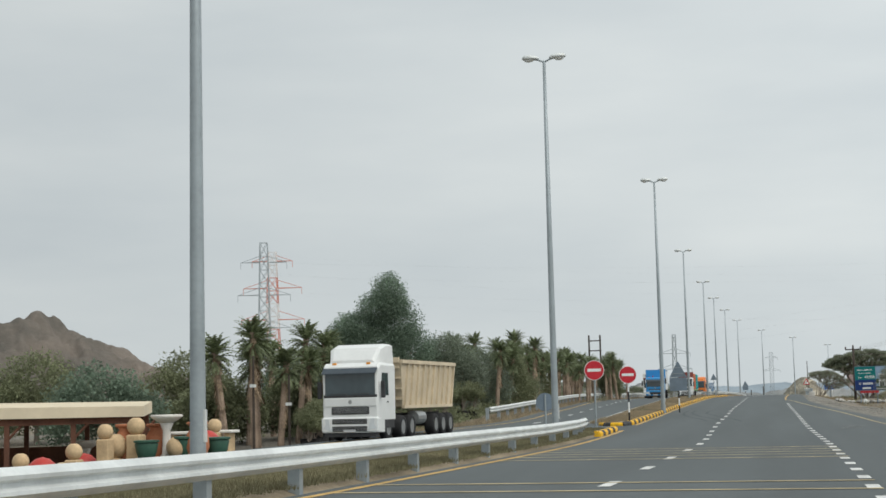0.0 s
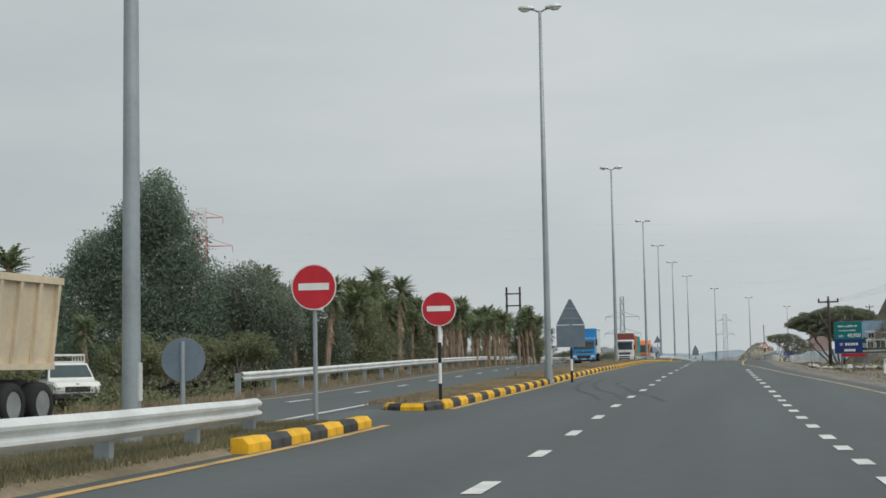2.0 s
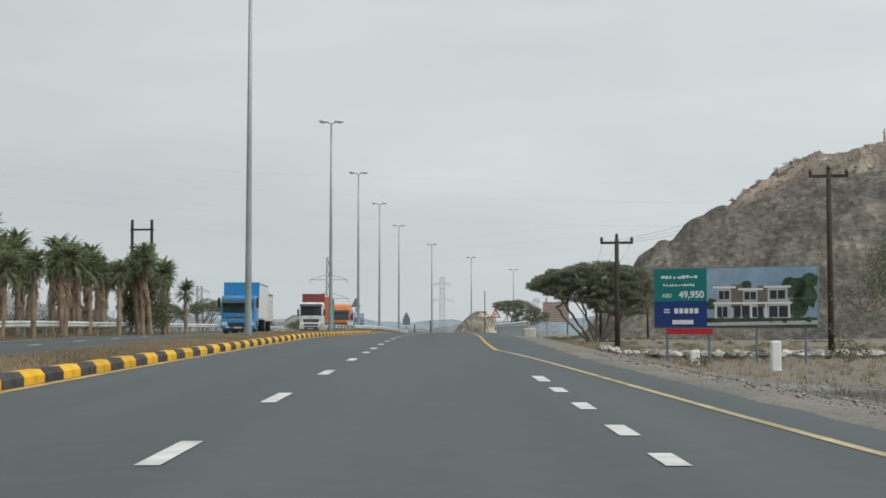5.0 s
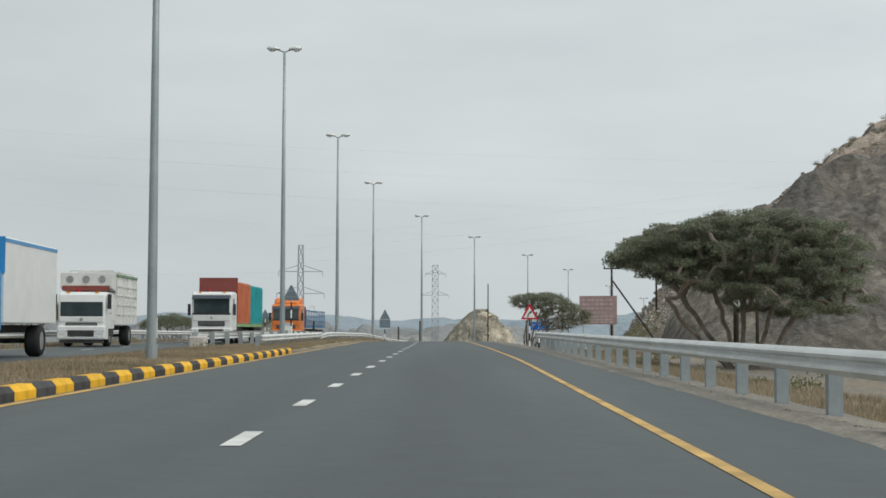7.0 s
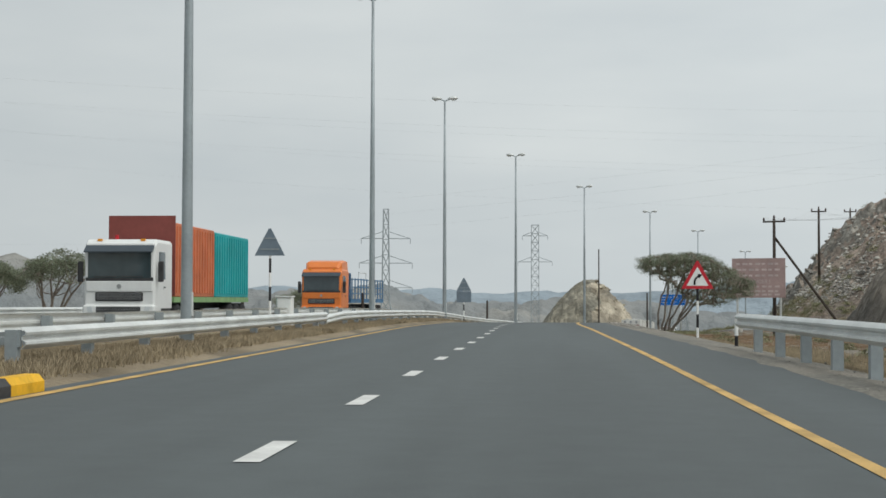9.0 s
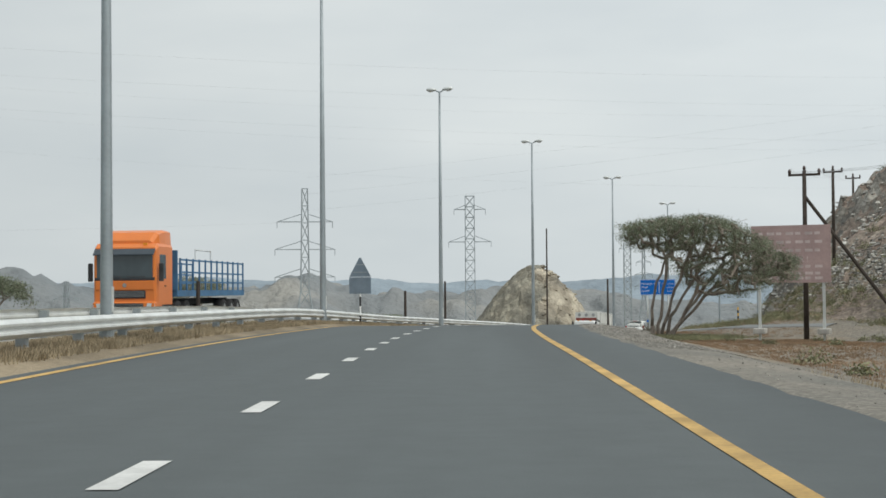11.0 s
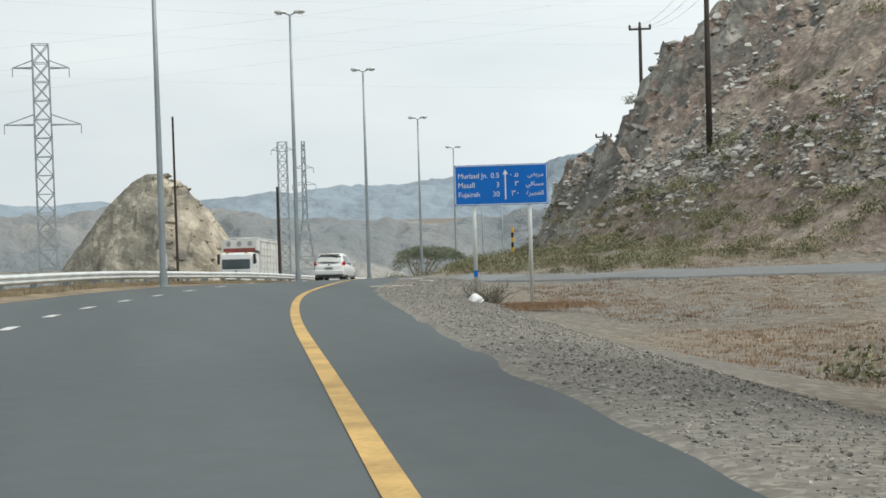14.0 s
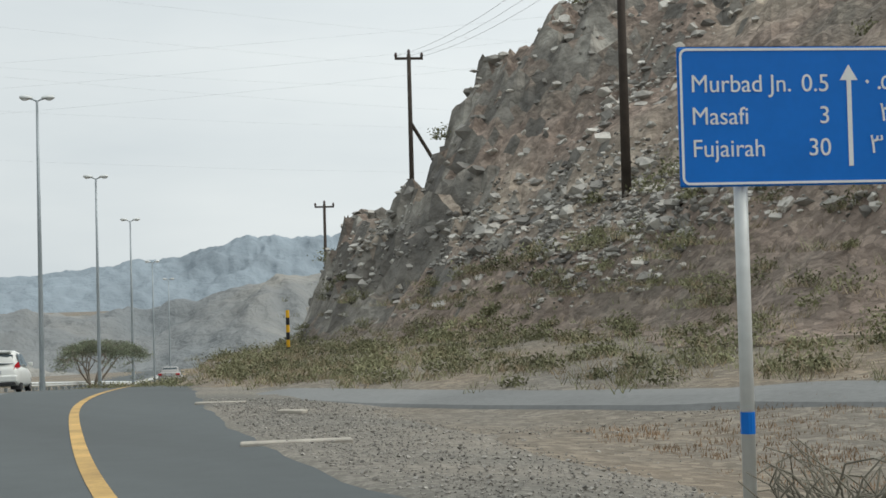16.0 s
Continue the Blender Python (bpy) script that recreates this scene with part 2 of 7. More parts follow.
        if smooth:
            me.polygons.foreach_set("use_smooth", [True] * len(me.polygons))
        me.update()
        return me


def part(name, shape, material, parent=None, label="", smooth=False, m=None):
    ob = new(name, shape.mesh(name, material, smooth) if isinstance(shape, Shape) else shape)
    if parent is not None:
        ob.parent = parent
    if m is not None:
        ob.matrix_basis = m
    return tagged(ob, label)


def thing(name, label, category, group="", m=None, kind=""):
    ob = new(name)
    ob.empty_display_size = 0.3
    if m is not None:
        ob.matrix_basis = m
    return tagged(ob, label, category, group, kind)


# ---- the lie of the land and the lines of the road, as x over y ----
YS = np.arange(-120.0, 760.0, 1.0)


def line(points, sigma=4.0):
    ys, xs = zip(*points)
    k = np.exp(-0.5 * (np.arange(-20, 21) / sigma) ** 2)
    raw = np.interp(np.arange(-140.0, 780.0, 1.0), ys, xs)
    a, b = ys[-2:], xs[-2:]
    far = np.arange(-140.0, 780.0, 1.0)
    raw = np.where(far > a[1], b[1] + (far - a[1]) * (b[1] - b[0]) / (a[1] - a[0]), raw)
    return np.convolve(raw, k / k.sum(), "same")[20:-20]


def val(curve, y):
    return float(np.interp(y, YS, curve))


BASE = line([(-60, 0.2), (0, 0), (15, -0.25), (40, -0.45), (55, -0.5), (80, -0.2), (110, 0.2), (145, 0.5), (200, 0.52), (228, 0.5), (256, 0.3), (270, -0.15), (278, -0.4), (287, -0.7), (308, -1.5), (333, -2.95), (346, -3.9), (371, -5.6), (394, -7.1), (433, -9.8), (600, -17.0), (680, -18.0), (681, -18.0)])
LANE_L = line([(-60, -2.9), (0, -2.95), (13, -2.87), (26, -2.72), (42, -2.6), (52, -2.95), (64, -3.22), (80, -3.27), (91, -3.45), (104, -3.42), (117, -3.45), (130, -3.65), (160, -3.7), (190, -3.5), (215, -3.35), (240, -3.45), (250, -3.1), (256, -2.75), (265, -2.2), (281, -1.0), (288, 0.4), (295, 2.0), (303, 4.0), (320, 9.5), (346, 18.5), (371, 28.0), (394, 37.0), (433, 52.0)])
LANE_R = line([(-60, 0.8), (13, 0.72), (26, 0.8), (40, 0.83), (52, 0.7), (65, 0.5), (78, 0.37), (92, 0.13), (104, 0.0), (117, -0.1), (130, -0.1), (155, 0.16), (180, 0.45), (203, 0.34), (218, 0.2), (236, 0.05), (248, 0.11), (254, 0.43), (260, 0.98), (267, 1.75), (275, 2.57), (282, 3.52), (288, 4.5), (295, 6.1), (303, 8.0), (320, 13.5), (346, 22.5), (371, 32.0), (394, 41.0), (433, 56.0)], 3)
YELLOW_L = LANE_L - 3.65
YELLOW_R = np.maximum(line([(-60, 5.0), (50, 4.4), (64, 3.4), (74, 3.0), (85, 2.3), (92, 1.65), (103, 1.0), (118, 0.1), (125, -0.5), (130, -3), (600, -3)]), LANE_R)
PAVE_R = line([(-60, 7.0), (50, 5.8), (64, 4.7), (90, 2.9), (110, 1.9), (155, 2.1), (200, 2.4), (228, 1.9), (240, 1.85), (248, 2.0), (257, 2.4), (267, 3.4), (271, 4.0), (280, 5.3), (285, 5.9), (290, 6.9), (294, 7.9), (303, 10.6), (320, 16.0), (346, 25.0), (394, 43.5), (433, 58.5)])
MEDIAN = line([(-60, 3.0), (30, 2.9), (60, 2.4), (80, 2.7), (107, 3.2), (150, 4.4), (180, 5.2), (220, 5.2), (433, 5.2)])
OPP_R = YELLOW_L - MEDIAN
OPP_L = OPP_R - line([(-60, 8.0), (30, 7.6), (46, 8.2), (58, 8.0), (66, 6.2), (73, 5.2), (84, 5.6), (107, 6.4), (130, 7.4), (180, 8.2), (433, 8.2)])


def ground_z(x, y):
    """Height of the land."""
    z = val(BASE, y)
    off = max(val(OPP_L, y) - 1.5 - x, x - val(PAVE_R, y) - 0.5, 0.0)
    if off > 0:
        if x > 0 and 90 < y < 292:
            z -= 0.5 * min(off / 3, 1) * min((y - 90) / 15, (292 - y) / 12, 1)
        if x < -15 and y < 85:
            z -= 0.75 * min((-15 - x) / 5, 1) * min((85 - y) / 20, 1)
        if x > 12 and 280 < y < 345:
            z += 0.13 * min(x - 12, 10) * min((y - 280) / 12, (345 - y) / 12, 1)
        z += min(off, 6) * -0.02 + min(off / 30, 1) * 0.35 * noise.noise((x * 0.05, y * 0.05, 3.1))
    return z


def ribbon(name, xa, xb, y0, y1, lift, material, step=2.0, parent=None):
    s = Shape()
    ys = np.arange(y0, y1 + 0.01, step)
    rows = []
    for y in ys:
        a, b, z = val(xa, y), val(xb, y), val(BASE, y) + lift
        rows.append([(a, y, z), (b, y, z)])
    n = len(rows)
    s.add([p for r in rows for p in r], [(2 * i, 2 * i + 1, 2 * i + 3, 2 * i + 2) for i in range(n - 1)])
    return part(name, s, material, parent)


# ground: one sheet to the horizon
gx = np.concatenate([np.linspace(-2600, -240, 12), np.linspace(-200, -44, 20), np.arange(-40, 40.1, 2.0), np.linspace(44, 200, 20), np.linspace(240, 2600, 12)])
gy = np.concatenate([np.linspace(-1500, -140, 8), np.arange(-120, 460, 3.0), np.linspace(470, 3600, 24)])
gs = Shape()
gs.add([(x, y, ground_z(x, min(max(y, -110), 750)) - 0.12) for y in gy for x in gx], [(j * len(gx) + i, j * len(gx) + i + 1, (j + 1) * len(gx) + i + 1, (j + 1) * len(gx) + i) for j in range(len(gy) - 1) for i in range(len(gx) - 1)])
tagged(part("ground", gs, DIRT, smooth=True), "gravelly brown desert earth on both sides of the road", "ground", kind="structure")
tagged(ribbon("road", YELLOW_L - 0.35, PAVE_R, -110, 600, 0.0, ASPHALT), "dark grey asphalt carriageway", "road", kind="structure")
tagged(ribbon("opposite_road", OPP_L, OPP_R, -110, 600, 0.0, ASPHALT), "dark grey asphalt of the oncoming carriageway", "road", kind="structure")
tagged(ribbon("u_turn_opening", OPP_R - 0.2, YELLOW_L - 0.2, 55.5, 74.0, -0.006, ASPHALT, 0.5), "asphalt crossing through the median", "road", kind="structure")
tagged(ribbon("left_edge_line", YELLOW_L - 0.08, YELLOW_L + 0.08, -110, 58, 0.006, YELLOW_PAINT), "yellow edge line", "road marking", kind="structure")
tagged(ribbon("median_edge_line", YELLOW_L - 0.08, YELLOW_L + 0.08, 64.5, 560, 0.006, YELLOW_PAINT), "yellow edge line", "road marking", kind="structure")
BROAD = line([(-60, 0.055), (190, 0.062), (235, 0.075), (433, 0.068)])
tagged(ribbon("worn_edge_line", YELLOW_R - 0.055, YELLOW_R + 0.055, -110, 120, 0.006, WORN_YELLOW, 1.0), "narrow worn pale yellow edge line", "road marking", kind="structure")
tagged(ribbon("right_edge_line", YELLOW_R - BROAD, YELLOW_R + BROAD, 120, 560, 0.006, YELLOW_PAINT, 1.0), "broad yellow edge line", "road marking", kind="structure")
tagged(ribbon("opposite_edge_line", OPP_R - 0.35, OPP_R - 0.2, -110, 560, 0.006, WHITE_PAINT), "pale edge line", "road marking", kind="structure")
tagged(ribbon("opposite_far_line", OPP_L + 0.9, OPP_L + 1.05, -110, 560, 0.006, YELLOW_PAINT), "yellow edge line", "road marking", kind="structure")

DASH_Y = [5.2, 10.2, 15.2, 20.3, 25.5, 30.2, 35.3, 40.5, 45.4, 50.2, 55.0, 60.2, 65.2, 70.5, 75.7, 81, 86.4, 91.5, 98.0, 104.8, 111.2, 117.0, 121.5, 127.5, 133.5, 139, 144.8, 150.6, 156.4, 161.8, 167.2, 172.6, 178.4, 183.5, 188.5, 193.8, 199, 203.9, 208.6, 213.1, 217.8, 222.3, 226.7, 230.8, 234.5, 238, 242, 245.5, 248.8, 252.4, 256.3, 260.4, 264.8, 269, 273, 277, 281, 284.6, 288.5, 292.5, 297, 302, 307, 312, 318, 324, 330]
DASH_R_Y = [4.4 + 2.45 * k for k in range(21)] + [56.4, 59.2, 61.8, 64.3, 66.9, 69.6, 73, 77.1, 81, 85, 88.4, 91, 93.4, 96.5, 99.6, 102.6]


def dashes(name, curve, ys, label, share=0.27):
    strip = thing(name, label, "road marking", kind="structure")
    for k, y in enumerate(ys):
        gap = ys[k + 1] - y if k + 1 < len(ys) else 5.0
        h = min(max(gap * share, 0.8), 2.0) / 2
        s = Shape()
        q = []
        for yy in (y - h, y + h):
            x, z = val(curve, yy), val(BASE, yy) + 0.007
            q += [(x - 0.09, yy, z), (x + 0.09, yy, z)]
        s.add(q, [(0, 1, 3, 2)])
        part("dash", s, WHITE_PAINT, strip)


dashes("lane_dashes", LANE_L, DASH_Y, "broken white lane line")
dashes("merge_dashes", LANE_R, DASH_R_Y, "short broken white line of the merging lane", 0.35)
dashes("opposite_dashes", (OPP_L + OPP_R) / 2 - 0.2, list(np.arange(-20, 330, 7.0)), "broken white lane line")

# curved tyre marks on the asphalt
marks = thing("tyre_marks", "dark curved tyre marks on the asphalt", "tyre marks", kind="structure")
for dx, dy in ((0.0, 0.0), (0.55, 0.5), (1.7, -1.5)):
    arc = [(-3.9 + dx, 68.5 + dy), (-4.4 + dx, 72.2 + dy), (-5.2 + dx, 76.0 + dy), (-5.7 + dx, 79.7 + dy), (-6.0 + dx * 0.8, 84.0 + dy), (-6.0 + dx * 0.8, 88.0 + dy)]
    s = Shape()
    s.v = [(x + o, y, val(BASE, y) + 0.004) for x, y in arc for o in (-0.07, 0.07)]
    s.f = [(2 * k, 2 * k + 1, 2 * k + 3, 2 * k + 2) for k in range(len(arc) - 1)]
    part("skid", s, TYRE_MARK, marks)

# yellow rumble stripes across the carriageway
stripes = thing("rumble_stripes", "thin yellow stripes painted across the carriageway", "road marking", kind="structure")
for k, y in enumerate((18.6, 20.6, 29.8, 31.6, 33.2, 34.9, 36.7)):
    s = Shape()
    s.add([(val(YELLOW_L, y) + 0.1, y - 0.08, val(BASE, y) + 0.009), (val(LANE_R, y) + 0.1, y - 0.08, val(BASE, y) + 0.009), (val(LANE_R, y) + 0.1, y + 0.08, val(BASE, y) + 0.009), (val(YELLOW_L, y) + 0.1, y + 0.08, val(BASE, y) + 0.009)], [(0, 1, 2, 3)])
    part("stripe", s, WORN_YELLOW, stripes)


# medians: low banks of dry grass
def bank(name, y0, y1, label):
    s = Shape()
    rings = []
    for y in np.arange(y0, y1 + 0.01, 1.0):
        a, b, z = val(OPP_R, y) + 0.15, val(YELLOW_L, y) - 0.3, val(BASE, y)
        end = min(1.0, (y - y0) / 8) if y0 > 0 else min(1.0, (y1 - y) / 3.5)
        a = b + (a - b) * (0.35 + 0.65 * end)
        z -= 0.05 * (1 - min(1, end * 9))
        row = []
        for k in range(9):
            u = k / 8
            row.append((a + (b - a) * u, y, z - 0.02 + 0.17 * math.sin(math.pi * u) ** 0.5 + 0.05 * noise.noise((u * 3, y * 0.4, 1.0)) * math.sin(math.pi * u)))
        rings.append(row)
    s.loft(rings, closed=False)
    return tagged(part(name, s, STRAW, smooth=True), label, "verge", kind="structure")


bank("median_near", -110, 57.0, "median bank of dry yellow grass and gravel")
bank("median_far", 64.5, 560, "median bank of dry straw-coloured grass")
tagged(ribbon("median_nose", YELLOW_L - 1.75, YELLOW_L - 0.3, 64.9, 70, 0.04, STRAW, 0.5), "trodden earth inside the kerb at the nose of the median", "verge", kind="structure")


# ---- street lamps ----
def street_lamp():
    lamp = thing("street_lamp", "tall grey steel street lamp with two arms in the median", "street lamp", "street lamps along the median")
    s = Shape().tube([(0, 0, -0.3), (0, 0, 0.0), (0, 0, 7.0), (0, 0, 13.8)], [0.13, 0.13, 0.095, 0.055], 12)
    part("pole", s, POLE_STEEL, lamp, smooth=True)
    part("base_plate", Shape().box((-0.22, -0.22, 0.0), (0.22, 0.22, 0.04)).tube([(0, 0, 0.04), (0, 0, 0.5)], 0.15, 12), POLE_STEEL, lamp)
    part("service_door", Shape().box((0.1, -0.05, 0.7), (0.135, 0.05, 1.2)), GALV, lamp)
    for side in (-1, 1):
        arm = part("arm", Shape().tube([(0, 0, 13.75), (side * 0.22, 0, 13.85), (side * 0.45, 0, 13.9)], 0.035, 8), POLE_STEEL, lamp)
        head = Shape()
        rings = []
        for u, w, h in ((0.0, 0.06, 0.04), (0.15, 0.14, 0.09), (0.45, 0.17, 0.12), (0.75, 0.13, 0.10), (0.85, 0.05, 0.04)):
            cx = side * (0.2 + 0.72 * u)
            rings.append([(cx, w * math.cos(a), 13.9 + 0.03 * u + 1.2 * h * math.sin(a) * (1.0 if math.sin(a) > 0 else 0.5)) for a in np.linspace(0, 2 * math.pi, 11)[:-1]])
        head.loft(rings)
        part("lamp_head", head, GALV, lamp, smooth=True)
        part("lens", Shape().ball((side * 0.56, 0, 13.88), (0.2, 0.12, 0.1), 10, 6), SIGN_WHITE, lamp)
    return lamp


LAMPS = [(-9.15, 20.4), (-8.3, 50.5), (-7.21, 84.4), (-8.72, 132.8), (-9.05, 173.0), (-9.2, 203.4), (-8.8, 232.8), (-7.7, 260.9), (-3.8, 287.0), (2.3, 308.4), (10.0, 328.5), (17.1, 346.4), (26.2, 370.8), (35.2, 394.5), (48.7, 433.3), (62, 470)]
first = street_lamp()
for k, (x, y) in enumerate(LAMPS):
    m = Matrix.Translation((x, y, val(BASE, y))) @ pose(0, 0, 0, 0, 0, 0 if y < 270 else -20)
    if k == 0:
        first.matrix_basis = m
    else:
        copy_thing(first, m)


# ---- guard rails ----
W_PROFILE = [(0.0, 0.155), (0.045, 0.12), (0.08, 0.085), (0.075, 0.05), (0.02, 0.02), (0.02, -0.02), (0.075, -0.05), (0.08, -0.085), (0.045, -0.12), (0.0, -0.155)]


def guard_rail(points, side, label, group="", height=0.6, every=3.0, ends=(True, True), posts="galv"):
    """A W-beam along points (x, y, z of the ground); side: +1 when its face looks to +x."""
    rail = thing("guard_rail", label, "guard rail", group)
    pts = [Vector(p) for p in points]
    s = Shape()
    rings = []
    for k, p in enumerate(pts):
        d = (pts[min(k + 1, len(pts) - 1)] - pts[max(k - 1, 0)]).normalized()
        out = Vector((d.y, -d.x, 0)).normalized() * side
        h = height
        rings.append([p + out * u + Vector((0, 0, h + w)) for u, w in W_PROFILE] + [p + out * (u - 0.012) + Vector((0, 0, h + w)) for u, w in reversed(W_PROFILE)])
    s.loft(rings)
    part("beam", s, GALV, rail)
    length, want, post = 0.0, 0.0, None
    for a, b in zip(pts, pts[1:]):
        seg = (b - a).length
        while want <= length + seg:
            p = a + (b - a) * ((want - length) / seg)
            d = (b - a).normalized()
            m = Matrix.Translation(p) @ Matrix.Rotation(math.atan2(-d.x, d.y), 4, "Z")
            if post is None:
                ps = Shape().box((-side * 0.20, -0.075, -0.1), (-side * 0.03, 0.075, height + 0.12)).box((-side * 0.03, -0.05, height - 0.12), (-side * 0.002, 0.05, height + 0.12))
                post = part("post", ps, POLE_STEEL, rail, m=m)
            else:
                part("post", post.data, POLE_STEEL, rail, m=m)
            want += every
        length += seg
    return rail


def along(curve, y0, y1, step=2.0, off=0.0):
    return [(val(curve, y) + off, y, val(BASE, y)) for y in np.arange(y0, y1 + 0.01, step)]


guard_rail([(-6.75, y, val(BASE, y)) for y in np.arange(-20, 42, 2.0)] + [(-6.85, 44, -0.45), (-7.0, 47, -0.47), (-7.25, 50, -0.48), (-7.5, 52.4, -0.5), (-7.65, 53.6, -0.5)], 1, "weathered galvanised W-beam guard rail in the median", height=0.51, every=3.2)
guard_rail(along(YELLOW_L, 193, 220, 1.0, -1.75), 1, "galvanised W-beam guard rail ending beside the white cabinet", height=0.5, every=3.2)
guard_rail([(val(YELLOW_L, 221.2) - 1.95, 221.2, val(BASE, 221.2) - 0.12)] + along(YELLOW_L, 223, 480, 2.0, -1.6), 1, "long galvanised W-beam guard rail along the bend", height=0.5, every=3.2)
guard_rail(along(OPP_L, 76, 250, 2.0, -1.0), 1, "galvanised W-beam guard rail beyond the oncoming road", every=4.0)
guard_rail(along(OPP_R, 193, 420, 2.0, 0.8), -1, "galvanised W-beam guard rail facing the oncoming road", every=4.0)
guard_rail(along(PAVE_R, 152, 207, 2.0, 0.45), -1, "galvanised W-beam guard rail on tall posts beside the verge", every=2.6)


# ---- kerbs: alternating yellow and black blocks ----
def kerb(name, pts, label):
    row = thing(name, label, "kerb", kind="structure")
    block = Shape()
    block.loft([[(-0.15, -0.495, -0.1), (-0.15, 0.495, -0.1), (-0.15, 0.495, 0.2), (-0.15, -0.495, 0.2)], [(0.02, -0.495, -0.1), (0.02, 0.495, -0.1), (0.02, 0.495, 0.2), (0.02, -0.495, 0.2)], [(0.09, -0.495, -0.1), (0.09, 0.495, -0.1), (0.09, 0.495, 0.12), (0.09, -0.495, 0.12)]])
    meshes = [block.mesh("kerb_block", KERB_YELLOW), block.mesh("kerb_block", KERB_BLACK)]
    for k, (a, b) in enumerate(zip(pts, pts[1:])):
        a, b = Vector(a), Vector(b)
        d = b - a
        m = Matrix.Translation((a + b) / 2) @ Matrix.Rotation(math.atan2(-d.x, d.y), 4, "Z") @ Matrix.Rotation(math.atan2(d.z, math.hypot(d.x, d.y)), 4, "X") @ Matrix.Diagonal((1, d.length * 1.003, 1, 1))
        part("kerb_block", meshes[k % 2], None, row, m=m)


kerb("kerb_near", [(val(YELLOW_L, y) - 0.25, y, val(BASE, y)) for y in np.arange(50.5, 57.6, 1.0)], "yellow and black kerb at the nose of the median")
kerb("kerb_far", [(-8.6, 65.6, -0.44), (-8.3, 64.7, -0.44), (-7.95, 64.35, -0.44), (-7.4, 64.2, -0.44)] + [(val(YELLOW_L, y) - 0.25, y, val(BASE, y)) for y in np.arange(64.6, 190.1, 1.0)], "long yellow and black kerb along the median")



# ---- hills ----
def hill(name, xs, ys, height, material, label):
    s = Shape()
    nx, ny = len(xs), len(ys)
    s.add([(x, y, height(x, y)) for y in ys for x in xs], [(j * nx + i, j * nx + i + 1, (j + 1) * nx + i + 1, (j + 1) * nx + i) for j in range(ny - 1) for i in range(nx - 1)])
    return tagged(part(name, s, material, smooth=False), label, "hill", kind="structure")


def fbm(x, y, f, seed=0.0, octaves=5):
    return sum(noise.noise((x * f * 2**k, y * f * 2**k, seed + 7 * k)) / 2**k for k in range(octaves))


RIDGE_X, RIDGE_Z = (20, 23, 24.5, 25.8, 26.8, 27.6, 30, 31, 33, 35, 39, 45, 50, 60, 78, 100, 150, 190), (-1, 2.0, 2.5, 3.6, 6.6, 7.4, 7.9, 8.8, 9.8, 11.2, 13.5, 19, 23, 26.5, 30.5, 33, 35, 34)


def cliff_height(x, y):
    """The rocky hill inside the bend: a stony slope over the road, a shelf and a broken cliff ahead."""
    gz = ground_z(x, min(max(y, 0), 440)) - 0.3
    toe = float(np.interp(y, (215, 270, 290, 297, 306, 316, 327, 337, 361, 380), (62, 30, 19.0, 17.8, 19.4, 19.9, 21.0, 25.7, 38.0, 52)))
    d = x - toe + 0.9 * fbm(x, y, 0.16, 2)
    if d <= 0:
        return gz - 0.4 + max(d, -2) * 0.2
    steep = float(np.interp(y, (290, 306, 316, 324, 332), (0.76, 0.82, 0.95, 1.5, 2.6)))
    face = 0.35 * d if d < 1.2 else 0.42 + (d - 1.2) * steep
    step = y - 0.55 * (x - 31) + 1.3 * fbm(x, y, 0.2, 5)
    shelf = float(np.interp(step, (300, 308, 312.3, 317.3, 319.6, 324.2, 325.6, 328.0, 350, 357, 362), (60, 31, 20.0, 17.6, 11.3, 10.0, 8.4, 3.2, 2.5, 2.1, -4))) - gz
    top = min(float(np.interp(x, RIDGE_X, RIDGE_Z)) + 1.6 - gz + 0.8 * fbm(x, y, 0.06, 40, 3), 0.9 * max(y - 227, 0), 1.4 * max(119 - x, 0), 1.4 * max(381 - y, 0))
    h = max(min(face, top, shelf), 0.2)
    crag = 0.15 + 0.5 * max(0.0, min(1.0, (y - 312) / 12)) + 0.5 * max(0.0, fbm(x, y, 0.07, 31, 2))
    bed = 0.75 * h - 0.28 * x - 0.2 * y + 1.1 * fbm(x, y, 0.12, 71, 3)
    ledge = 0.75 * ((bed % 1.0) ** 1.6 - 0.4) * max(0.0, min(1.0, 0.45 + 1.6 * fbm(x, y, 0.05, 81, 2) + max(0.0, (y - 308) / 20)))
    w = 0.25 * noise.noise((x * 0.7, y * 0.7, 4.0))
    rock = 0.9 * abs(fbm(x, y, 0.14, 1, 4)) + 0.45 * fbm(x, y, 0.55, 6, 4)
    rock += crag * (0.42 * noise.cell((x * 0.55 + w, y * 0.55 + 2 * w, h * 0.6)) + 0.4 * noise.cell((x * 1.3 + w, y * 1.3, h * 1.1 + 5)) - 0.38)
    spur = max(0.0, min(1.0, (x - 37) / 12)) * (3.2 * fbm(x, y, 0.035, 50, 3) - 4.0 * abs(fbm(x, y, 0.05, 60, 4)) + 0.8)
    return gz + h + (rock + ledge) * min(h / 3, 0.9) + spur * min(h / 8, 1.0)


